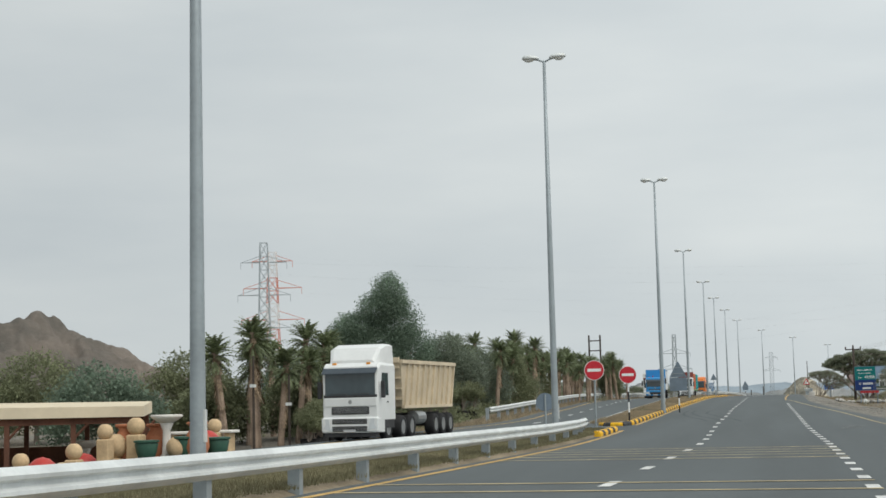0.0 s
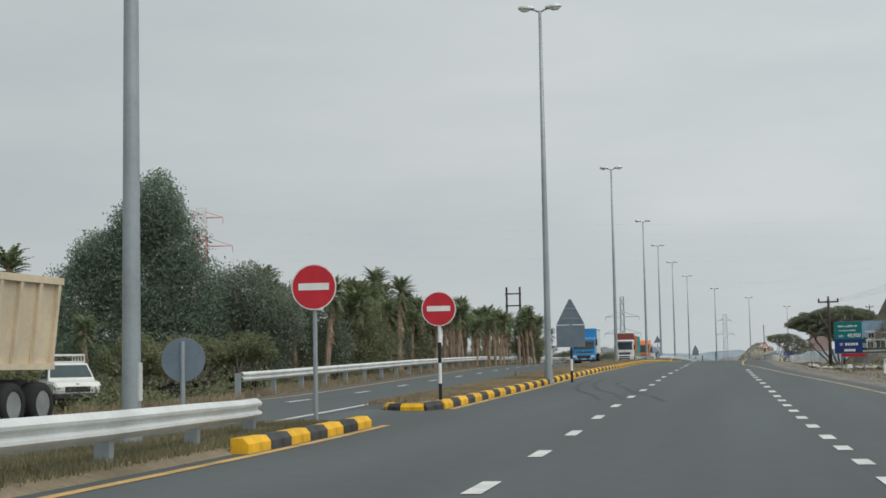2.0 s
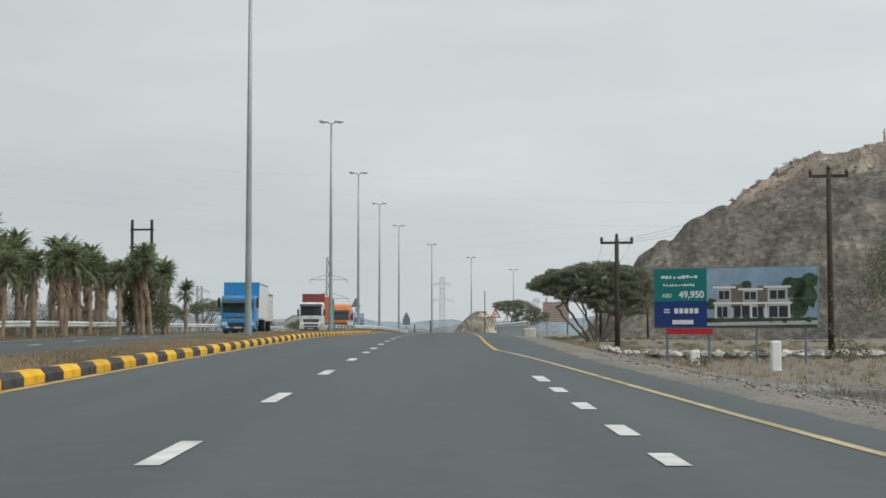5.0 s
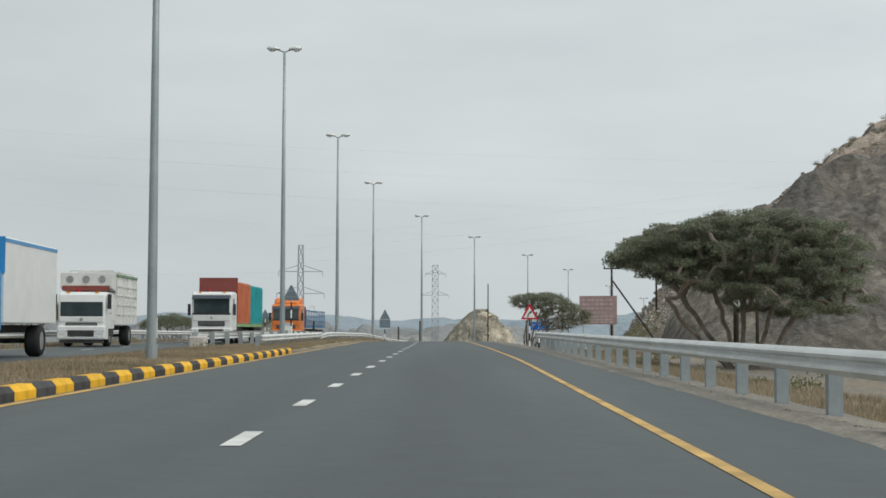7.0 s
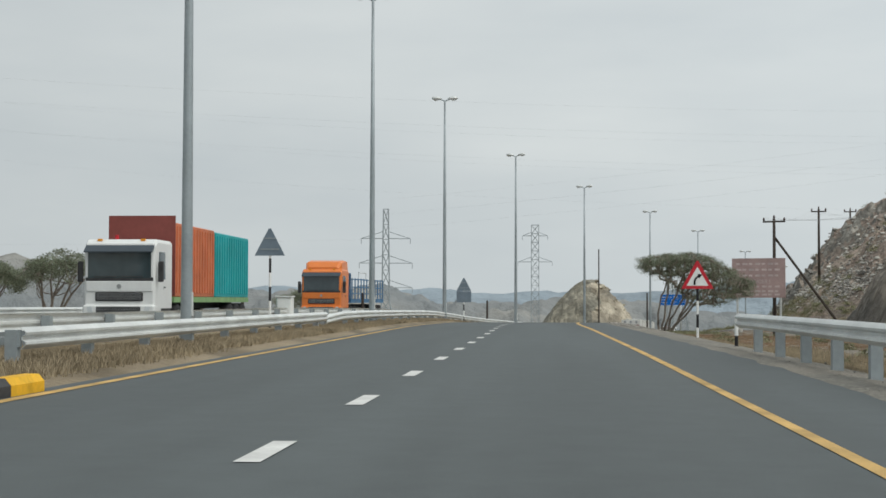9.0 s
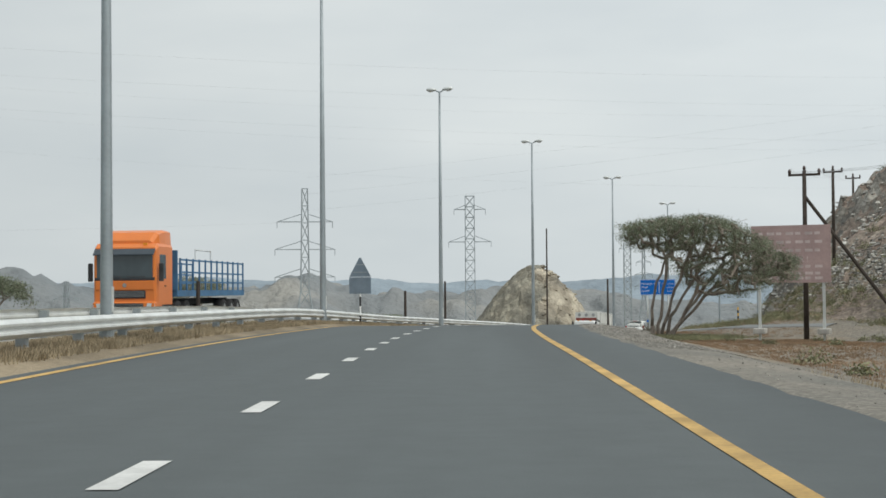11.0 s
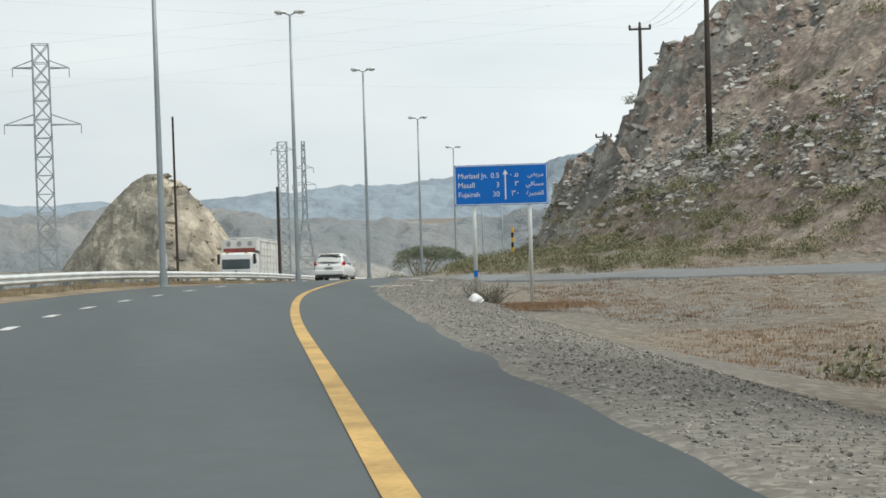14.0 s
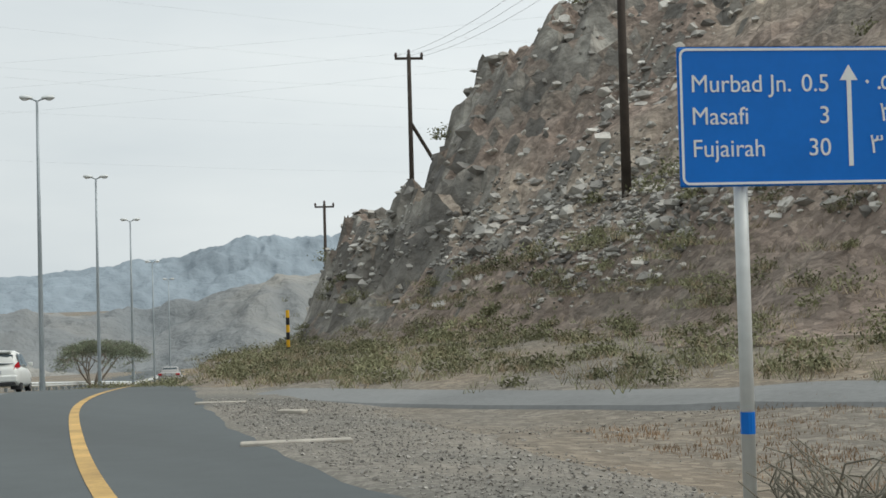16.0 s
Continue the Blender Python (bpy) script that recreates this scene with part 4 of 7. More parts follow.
part("price_panel", Shape().box((-3.75, -0.06, B0 + 1.2), (-1.25, 0.0, B1)), TEAL, bb)
part("name_panel", Shape().box((-3.75, -0.06, B0), (-1.25, 0.0, B0 + 1.2)), NAVY, bb)
part("picture_sky", Shape().box((-1.25, -0.05, B0), (3.75, 0.0, B1)), SKY_PRINT, bb)
part("picture_lawn", Shape().box((-1.25, -0.055, B0), (3.75, -0.05, B0 + 0.42)), GREEN_PRINT, bb)
part("picture_drive", Shape().prism([(-1.25, B0 + 0.2), (3.75, B0 + 0.3), (3.75, B0 + 0.12), (-1.25, B0 + 0.06)], -0.058, -0.054), HOUSE, bb)


def picture(layer, outline, material):
    """A flat printed shape of the villa picture; a higher layer lies over a lower one."""
    part("picture_shape", Shape().prism(outline, -0.056 - 0.003 * layer, -0.0535), material, bb)


def slab(layer, x0, x1, z0, z1, material):
    picture(layer, [(x0, z0), (x1, z0), (x1, z1), (x0, z1)], material)


pr = random.Random(3)
for cx, cz, r0, n in ((-1.0, 2.2, 0.32, 9), (2.75, 2.9, 0.6, 13), (3.3, 2.5, 0.55, 13), (2.9, 2.0, 0.55, 12), (3.45, 3.2, 0.4, 11), (0.6, 3.0, 0.3, 9)):
    picture(1, [(cx + r0 * pr.uniform(0.7, 1.1) * math.cos(6.283 * k / n), cz + r0 * pr.uniform(0.7, 1.1) * math.sin(6.283 * k / n)) for k in range(n)], GREEN_PRINT)
slab(2, -0.85, 2.55, 1.55, 2.35, HOUSE)
slab(2, -0.75, 0.0, 2.3, 2.95, HOUSE)
slab(2, 0.3, 1.25, 2.3, 2.85, HOUSE)
slab(2, 1.45, 2.45, 2.3, 2.95, HOUSE)
slab(3, -0.12, 0.42, 2.02, 3.08, HOUSE_DARK)
slab(3, 1.1, 1.55, 2.02, 3.02, HOUSE_DARK)
for x0, x1, z0, z1 in ((-0.68, -0.2, 2.42, 2.8), (0.5, 1.02, 2.4, 2.74), (1.66, 2.34, 2.42, 2.8), (-0.76, -0.3, 1.6, 2.08), (0.0, 0.72, 1.6, 2.12), (0.85, 1.35, 1.6, 2.05), (1.62, 2.45, 1.6, 2.1)):
    slab(4, x0, x1, z0, z1, DARK_PRINT)
    slab(5, x0 + 0.45 * (x1 - x0), x0 + 0.52 * (x1 - x0), z0, z1, HOUSE)
for x0, x1, z in ((-0.95, 0.1, 2.97), (0.2, 1.35, 2.87), (1.38, 2.6, 2.97), (-0.95, 2.65, 2.24)):
    slab(5, x0, x1, z - 0.05, z + 0.04, SIGN_WHITE)
for x in (-0.85, 0.8, 1.48, 2.52):
    slab(5, x - 0.03, x + 0.03, 1.55, 2.24, SIGN_WHITE)
for k in range(9):
    cx, cz = -1.1 + 0.56 * k + pr.uniform(-0.1, 0.1), 1.5 + pr.uniform(-0.06, 0.1)
    picture(6, [(cx + pr.uniform(0.12, 0.2) * math.cos(6.283 * q / 8), cz + pr.uniform(0.08, 0.14) * math.sin(6.283 * q / 8)) for q in range(8)], GREEN_PRINT)
writing("49,950", 0.44, SIGN_WHITE, bb, Matrix.Translation((-1.38, -0.063, B0 + 1.36)) @ UPRIGHT, "price", 0.01, "RIGHT")
writing("AED", 0.24, SIGN_WHITE, bb, Matrix.Translation((-3.38, -0.063, B0 + 1.38)) @ UPRIGHT, "currency", 0.004)
for z, x0, x1, n, h in ((B0 + 2.26, -3.42, -1.66, 9, 0.13), (B0 + 1.9, -3.32, -1.78, 11, 0.10)):
    xa = x0
    for j in range(n):
        wd = (x1 - x0) / n * pr.uniform(0.5, 0.95)
        part("script_bar", Shape().box((xa, -0.064, z + pr.uniform(-0.02, 0.02)), (xa + wd, -0.06, z + h * pr.uniform(0.6, 1.1))), SIGN_WHITE, bb)
        xa += (x1 - x0) / n
part("emblem", Shape().box((-3.3, -0.064, B0 + 0.78), (-3.02, -0.06, B0 + 0.84)).box((-3.3, -0.064, B0 + 0.66), (-3.02, -0.06, B0 + 0.72)), SIGN_WHITE, bb)
for j in range(5):
    part("emblem_bar", Shape().box((-2.8 + 0.24 * j, -0.064, B0 + 0.63), (-2.62 + 0.24 * j, -0.06, B0 + 0.87)), SIGN_WHITE, bb)
part("phone_bar", Shape().box((-2.9, -0.064, B0 + 0.13), (-1.9, -0.06, B0 + 0.33)), SIGN_WHITE, bb)
part("frame", Shape().box((-3.8, 0.0, B0 - 0.06), (3.8, 0.12, B0)).box((-3.8, 0.0, B1), (3.8, 0.12, B1 + 0.05)).box((-3.8, 0.0, B0), (-3.75, 0.12, B1)).box((3.75, 0.0, B0), (3.8, 0.12, B1)), SIGN_BACK, bb)
part("red_panel", Shape().box((-3.2, -0.03, 0.82), (-1.0, 0.0, 1.08)), SIGN_RED, bb)
for x in (-3.2, -1.2, 1.0, 3.2):
    part("post", Shape().box((x - 0.05, 0.02, -0.8), (x + 0.05, 0.14, B1 - 0.1)), SIGN_BACK, bb)


def marker_post(x, y, h, w=0.14):
    p = thing("marker_post", "white concrete marker post on the gravel", "marker post", "white marker posts", pose(x, y, ground_z(x, y) - 0.12))
    part("shaft", Shape().rbox((-w, -w, -0.1), (w, w, h), 0.03), SIGN_WHITE, p)


marker_post(6.55, 126.7, 0.5)
marker_post(8.46, 123.7, 0.9)
bol = thing("bollard", "black and yellow banded bollard at the foot of the cliff", "bollard", "", pose(19.5, 321.5, ground_z(19.5, 321.5) - 0.15))
for k in range(6):
    part("band", Shape().tube([(0, 0, 0.24 * k), (0, 0, 0.24 * (k + 1))], 0.06, 10), KERB_YELLOW if k % 2 else BLACK, bol)
for x, y, h in ((3.0, 208.2, 0.8),):
    post = thing("delineator", "short black and white banded post", "marker post", "", pose(x, y, ground_z(x, y) - 0.15))
    striped_post(post, h, 0.045)
bag = thing("plastic_bag", "crumpled white plastic bag on the gravel", "litter", "", pose(7.2, 282.7, ground_z(7.2, 282.7) - 0.05))
bs = Shape()
bs.ball((0, 0, 0.07), (0.15, 0.11, 0.11), 14, 9)
bs.v = [(x * (1 + 0.35 * noise.noise((x * 14, y * 14, z * 14))), y * (1 + 0.3 * noise.noise((x * 15, y * 9, z * 12))), z * (1 + 0.35 * noise.noise((x * 9 + 4, y * 9, z * 9)))) for x, y, z in bs.v]
part("sack", bs, mat("white_plastic", (0.8, 0.8, 0.79), 0.4, var=0.05), bag)

# utility cabinet in the far guard rail
cab_box = thing("utility_cabinet", "white utility cabinet standing behind the guard rail", "cabinet", "", pose(-11.6, 228.0, val(BASE, 228)))
part("body", Shape().rbox((-0.3, -0.25, -0.1), (0.3, 0.25, 1.17), 0.03), SIGN_WHITE, cab_box)
part("door", Shape().rbox((-0.25, -0.262, 0.15), (0.25, -0.25, 1.07), 0.005), SIGN_WHITE, cab_box)
part("door_latch", Shape().box((0.17, -0.275, 0.55), (0.2, -0.262, 0.68)), GALV, cab_box)
part("cap", Shape().box((-0.33, -0.29, 1.17), (0.33, 0.29, 1.22)), SIGN_WHITE, cab_box)
for x, y in ((-11.3, 193.0), (2.6, 151.0)):
    blk = thing("rail_end_block", "white concrete block at the end of the guard rail", "block", "", pose(x, y, val(BASE, y) + (0.1 if x < 0 else -0.1)))
    part("block", Shape().rbox((-0.3, -0.5, -0.1), (0.3, 0.5, 0.5), 0.06), CONCRETE, blk)


# ---- utility poles and wires ----
INSUL = mat("brown_insulators", (0.07, 0.045, 0.04), 0.35, var=0.2)


def utility_pole(x, y, z, h, turn=0, brace=None, arm=0.8, box=False):
    pole = thing("utility_pole", "dark wooden utility pole with a crossarm" + (" and a slanting brace" if brace else ""), "utility pole", "utility poles along the verge", pose(x, y, z, 0, 0, turn))
    part("shaft", Shape().tube([(0, 0, -0.6), (0, 0, h * 0.5), (0, 0, h)], [0.14, 0.12, 0.1], 10), DARK_WOOD, pole, smooth=True)
    part("crossarm", Shape().box((-arm, -0.06, h - 0.28), (arm, 0.04, h - 0.16)), DARK_WOOD, pole)
    for k in (-1, 0, 1):
        part("insulator", Shape().tube([(k * arm * 0.92, 0, h - 0.18 if k else h), (k * arm * 0.92, 0, h - 0.05 if k else h + 0.12), (k * arm * 0.92, 0, h + 0.08 if k else h + 0.24)], [0.05, 0.09, 0.04], 8), INSUL, pole)
    if brace:
        start, out, end = brace
        part("brace", Shape().tube([(0.0, 0, h * start), (out, 0, end)], [0.09, 0.1], 8), DARK_WOOD, pole)
    if box:
        part("switch_box", Shape().box((-0.25, -0.3, h * 0.42), (0.25, -0.1, h * 0.5)), GALV, pole)
    return pole


utility_pole(14.4, 139.5, -0.2, 7.6, -5)
utility_pole(6.9, 150.5, 0.1, 5.2, -5)
utility_pole(11.8, 203.5, -0.2, 6.3, -8, box=True)
utility_pole(15.1, 277.6, -0.7, 8.2, -20, brace=(0.84, 5.4, -0.6))
utility_pole(24.4, 309.4, cliff_height(24.4, 309.4), 10.2 - cliff_height(24.4, 309.4), -20, arm=0.7)
utility_pole(34.0, 340.6, cliff_height(34.0, 340.6), 12.1 - cliff_height(34.0, 340.6), -22, brace=(0.66, 3.0, 1.4), arm=0.7)
utility_pole(21.0, 240.0, -0.6, 7.6, -12)
utility_pole(43.0, 372.0, ground_z(43, 372) - 0.1, 6.8 - ground_z(43, 372), -22, arm=0.7)
for x, y, h in ((6.0, 368.0, 14.2), (-6.6, 300.0, 3.0), (-13.0, 262.5, 2.2), (-4.4, 318.0, 4.6), (10.5, 340.0, 6.2), (-18.0, 250.0, 2.2)):
    p = thing("bare_pole", "plain dark wooden pole standing beyond the road", "pole", "bare wooden poles", pose(x, y, val(BASE, y) - 0.3))
    part("shaft", Shape().tube([(0, 0, -0.4), (0, 0, h)], [0.11, 0.08], 8), DARK_WOOD, p)
# H-frame at the end of the palms
hf = thing("h_frame_pole", "two tall wooden poles joined by two crossbars", "utility pole", "", pose(-24, 185, val(BASE, 185) - 0.6, 0, 0, -8))
for x in (-0.75, 0.75):
    part("shaft", Shape().tube([(x, 0, -0.5), (x, 0, 9.0)], [0.15, 0.11], 8), DARK_WOOD, hf)
for z in (8.2, 6.9):
    part("crossbar", Shape().box((-0.9, -0.07, z), (0.9, 0.05, z + 0.14)), DARK_WOOD, hf)


def wire(a, b, sag, r=0.012, n=18):
    a, b = Vector(a), Vector(b)
    return Shape().tube([a.lerp(b, k / n) - Vector((0, 0, sag * 4 * (k / n) * (1 - k / n))) for k in range(n + 1)], r, 4)


WIRE = mat("dark_cable", (0.36, 0.37, 0.38), 0.6, 0.3, var=0.1)
lines = [((14.4 + d, 139.5, 7.2), (6.9 + d, 150.5, 5.1), 0.4) for d in (-0.7, 0, 0.7)] + [((6.9 + d, 150.5, 5.1), (11.8 + d, 203.5, 6.0), 0.4) for d in (-0.7, 0, 0.7)] + [((15.1 + d, 277.6, 7.6), (24.4 + d, 309.4, 10.05), 0.5) for d in (-0.7, 0, 0.7)] + [((24.4 + d, 309.4, 10.05), (34 + d, 340.6, 12.0), 0.5) for d in (-0.6, 0, 0.6)] + [((21 + d, 240, 6.8), (15.1 + d, 277.6, 7.4), 0.5) for d in (-0.7, 0, 0.7)]
lines += [((-160, 410, 36 + k), (400, 563, 52 + k * 1.8), 14) for k in (0, 5, 9)] + [((-220, 590, 50 + k), (420, 480, 34 + k), 18) for k in (0, 9, 17)] + [((-33, 459, 16 + k), (200, 430, 46 + k), 3) for k in (0, 3, 6)] + [((-260, 445, 18), (-33, 459, 14), 3)]
for a, b, sag in lines:
    tagged(part("cable", wire(a, b, sag, 0.007 if abs(b[1] - a[1]) < 40 and a[1] < 400 else 0.008), WIRE), "thin dark overhead cable", "cable", "overhead cables")


# ---- lattice pylons ----
def lattice(name, x, y, z, h, w0, w1, arms, material, label, turn=0, alt=None, thick=0.12, panels=9, waist=0.0):
    """A lattice tower; arms: (height, half length)."""
    tower = thing(name, label, "pylon", "lattice pylons", pose(x, y, z, 0, 0, turn))

    def width(u):
        if waist and u < waist:
            return w0 + (w1 * 1.6 - w0) * (u / waist)
        if waist:
            return w1 * 1.6 + (w1 - w1 * 1.6) * ((u - waist) / (1 - waist))
        return w0 + (w1 - w0) * u

    shapes = [Shape(), Shape()]
    us = np.linspace(0, 1, panels + 1)
    for k in range(panels):
        s = shapes[(k // 2) % 2 if alt else 0]
        a, b = width(us[k]) / 2, width(us[k + 1]) / 2
        za, zb = us[k] * h, us[k + 1] * h
        ca = [(-a, -a, za), (a, -a, za), (a, a, za), (-a, a, za)]
        cb = [(-b, -b, zb), (b, -b, zb), (b, b, zb), (-b, b, zb)]
        for i in range(4):
            j = (i + 1) % 4
            s.tube([ca[i], cb[i]], thick, 4)
            s.tube([ca[i], cb[j]], thick * 0.6, 4)
            s.tube([ca[j], cb[i]], thick * 0.6, 4)
            s.tube([cb[i], cb[j]], thick * 0.6, 4)
    tagged(part("mast", shapes[0], material, tower), kind="stuff")
    if alt:
        tagged(part("painted_mast", shapes[1], alt, tower), kind="stuff")
    for k, (hz, half) in enumerate(arms):
        q = width(hz / h) / 2
        for side in (-1, 1):
            s = Shape()
            s.tube([(side * q, -q, hz), (side * half, 0, hz)], thick * 0.8, 4).tube([(side * q, q, hz), (side * half, 0, hz)], thick * 0.8, 4).tube([(side * q, 0, hz + half * 0.28), (side * half, 0, hz)], thick * 0.8, 4)
            s.tube([(side * half, 0, hz), (side * half, 0, hz - h * 0.035)], thick * 0.7, 4)
            part("crossarm", s, alt or material, tower)
    return tower


PYLON = mat("grey_lattice_steel", (0.36, 0.40, 0.42), 0.6, 0.3, var=0.1)
PYLON_RED = mat("red_lattice_paint", (0.62, 0.24, 0.18), 0.6, var=0.15)
PYLON_WHITE = mat("pale_lattice_paint", (0.72, 0.68, 0.66), 0.6, var=0.1)
lattice("pylon", -218, 590, -12, 80, 14, 3.5, ((76, 9), (64, 13), (50, 14)), PYLON_WHITE, "tall lattice pylon painted red and white", 12, PYLON_RED, 0.2, 14, 0.5)
lattice("pylon", -152.5, 405, -8, 58, 8, 2.2, ((52, 7), (42, 8), (32, 8)), PYLON, "tall grey lattice pylon beyond the trees", 15, None, 0.13, 14, 0.5)
lattice("pylon", -33.5, 459.5, -11, 31, 8, 1.0, ((25, 5), (20, 5.4), (15, 5.4)), PYLON, "grey lattice pylon beyond the bend", 10, None, 0.12, 10, 0.35)
lattice("pylon", -2.5, 331.2, -3.5, 13.4, 0.9, 0.8, ((9.3, 1.9), (12.2, 1.4)), PYLON, "slim lattice mast with hanging insulators", 0, None, 0.045, 14)
lattice("pylon", 20.6, 399, -7.8, 15.6, 2.6, 0.3, ((12.9, 1.0), (11.2, 1.2), (9.6, 1.2)), PYLON, "slim grey lattice pylon beyond the bend", 0, None, 0.05, 12, 0.5)
lattice("pylon", 18.2, 397, -7.7, 15.4, 1.0, 0.9, ((14.6, 1.1),), PYLON, "square lattice mast beyond the bend", 0, None, 0.045, 16)
lattice("pylon", -40, 300, -2, 9.5, 1.1, 0.7, ((8.6, 1.6), (6.6, 1.8)), PYLON, "short lattice mast among the scrub", 0, None, 0.06, 8)
lattice("pylon", -95, 520, -14, 18, 4, 0.8, ((14, 3), (11, 3)), PYLON, "small grey lattice pylon far off", 0, None, 0.12, 8, 0.4)
lattice("pylon", 75, 326, cliff_height(75, 326) - 0.4, 4.2, 0.9, 0.7, ((3.6, 0.7),), PYLON_WHITE, "small red and white mast on the hilltop", 0, PYLON_RED, 0.06, 5)

PLANK = mat("weathered_plank", (0.42, 0.39, 0.34), 0.9, var=0.2, scale=3, fine=20, bump=0.4)
for x, y, l, turn in ((7.2, 291.0, 1.05, 70), (9.75, 300.4, 0.8, 60), (9.4, 296.5, 0.4, 40)):
    p = thing("plank", "weathered pale plank lying on the gravel", "plank", "planks on the gravel", pose(x, y, ground_z(x, y) - 0.02, 0, 0, turn))
    part("board", Shape().rbox((-0.09, -l / 2, 0.0), (0.09, l / 2, 0.05), 0.01), PLANK, p)



# ---- plants ----
LEAF = mat("dark_green_leaves", (0.19, 0.25, 0.185), 0.7, var=0.25, scale=0.6, fine=4, thin=0.42, island=0.25, spec=0.15)
LEAF_OLIVE = mat("olive_leaves", (0.22, 0.238, 0.14), 0.7, var=0.25, scale=0.6, fine=4, thin=0.42, island=0.28, spec=0.15)
LEAF_GREY = mat("grey_green_leaves", (0.215, 0.25, 0.19), 0.7, var=0.25, scale=0.6, fine=4, thin=0.42, island=0.25, spec=0.15)
LEAF_ACACIA = mat("acacia_leaves", (0.215, 0.24, 0.165), 0.7, var=0.25, scale=0.8, fine=5, thin=0.42, island=0.4)
FROND = mat("palm_fronds", (0.20, 0.235, 0.13), 0.6, var=0.25, scale=0.8, fine=5, thin=0.42, island=0.4)
FROND_DRY = mat("dry_palm_fronds", (0.29, 0.215, 0.145), 0.85, var=0.3, scale=0.8, fine=5, island=0.4)
PALM_BARK = mat("palm_bark", (0.30, 0.225, 0.17), 0.95, var=0.3, scale=1.5, fine=10, bump=0.8, bump_scale=12)
BARK = mat("grey_brown_bark", (0.25, 0.21, 0.175), 0.95, var=0.3, scale=2.0, fine=14, bump=0.7, bump_scale=14)
OLIVE_GRASS = mat("dull_olive_grass", (0.20, 0.185, 0.11), 0.9, var=0.3, scale=0.3, fine=3, island=0.4)
DRY_GRASS = mat("dry_grass_blades", (0.30, 0.245, 0.165), 0.9, var=0.25, scale=0.3, fine=3, island=0.4)
SCRUB = mat("scrub_leaves", (0.20, 0.20, 0.115), 0.8, var=0.3, scale=0.3, fine=3, island=0.45)
RED_GRASS = mat("reddish_dry_grass", (0.26, 0.175, 0.11), 0.9, var=0.25, scale=0.3, fine=3, island=0.4)
POT = mat("black_plastic_pot", (0.03, 0.03, 0.032), 0.6, var=0.2)
rng = np.random.default_rng(11)


def leaves(centres, size, aspect=0.45):
    """Small leaf quads at the given points, turned at random."""
    n = len(centres)
    a = rng.normal(size=(n, 3))
    a /= np.linalg.norm(a, axis=1)[:, None]
    b = np.cross(a, rng.normal(size=(n, 3)))
    b /= np.linalg.norm(b, axis=1)[:, None] + 1e-9
    s = size * rng.uniform(0.6, 1.3, (n, 1))
    u, w = a * s, b * s * aspect
    pts = np.stack([centres - u, centres + w, centres + u, centres - w], 1).reshape(-1, 3)
    sh = Shape()
    sh.v = [tuple(p) for p in pts]
    sh.f = [(4 * i, 4 * i + 1, 4 * i + 2, 4 * i + 3) for i in range(n)]
    return sh


def cloud(lobes, count, clump=0.35):
    """Points gathered in clumps near the surface of ellipsoid lobes (centre, radii)."""
    out = []
    vol = np.array([l[1][0] * l[1][1] * l[1][2] for l in lobes]) ** 0.67
    for (c, r), share in zip(lobes, vol / vol.sum()):
        k = max(6, int(count * share / 40))
        d = rng.normal(size=(k, 3))
        d /= np.linalg.norm(d, axis=1)[:, None]
        rad = rng.uniform(0.55, 1.05, (k, 1)) ** 0.6
        heads = np.array(c) + d * rad * np.array(r)
        each = int(count * share / k)
        p = np.repeat(heads, each, 0) + np.clip(rng.normal(size=(k * each, 3)), -1.6, 1.6) * clump * np.array([1, 1, 0.8]) * min(r)
        out.append(p)
    return np.concatenate(out)


def limb(s, a, b, r0, r1, bend=0.15, n=5):
    a, b = Vector(a), Vector(b)
    side = Vector(rng.normal(size=3)) * (b - a).length * bend * 0.5
    s.tube([a.lerp(b, k / n) + side * math.sin(math.pi * k / n) for k in range(n + 1)], [r0 + (r1 - r0) * k / n for k in range(n + 1)], 6)


def leafy_tree(label, lobes, count, leaf, size, trunk_h, trunk_r, m, clump=0.3, category="tree", group=""):
    tree = thing("tree", label, category, group, m)
    s = Shape().tube([(0, 0, -0.3), (0.02, 0.0, trunk_h * 0.5), (0, 0, trunk_h)], [trunk_r * 1.3, trunk_r, trunk_r * 0.8], 8)
    for c, r in lobes:
        limb(s, (0, 0, trunk_h * 0.8), c, trunk_r * 0.6, trunk_r * 0.15)
        for _ in range(3):
            q = np.array(c) + rng.normal(size=3) * np.array(r) * 0.5
            limb(s, c, q, trunk_r * 0.2, trunk_r * 0.06)
    part("trunk", s, BARK, tree)
    part("crown", leaves(cloud(lobes, count, clump), size), leaf, tree)
    return tree


def gz(x, y):
    return ground_z(x, y) - 0.12


# nursery trees
leafy_tree("tall dense dark green tree in the nursery", [((0.9, 0, 8.5), (1.0, 1.0, 1.5)), ((0.5, 0, 7.6), (1.5, 1.2, 1.1)), ((1.6, 0.2, 6.6), (1.2, 1.2, 1.7)), ((-1.3, 0, 6.3), (1.7, 1.3, 1.0)), ((-2.2, 0.2, 5.6), (1.2, 1.2, 1.0)), ((-2.8, 0, 4.0), (1.6, 1.5, 1.5)), ((0.0, 0.4, 4.6), (2.2, 1.7, 1.7)), ((2.4, 0, 4.4), (1.5, 1.4, 1.8)), ((-1.6, 0, 2.2), (2.4, 1.8, 1.6)), ((1.6, 0, 2.2), (2.4, 1.8, 1.8))], 112000, LEAF, 0.075, 3.0, 0.2, pose(-27.6, 94.5, gz(-27.6, 94.5)), 0.3)
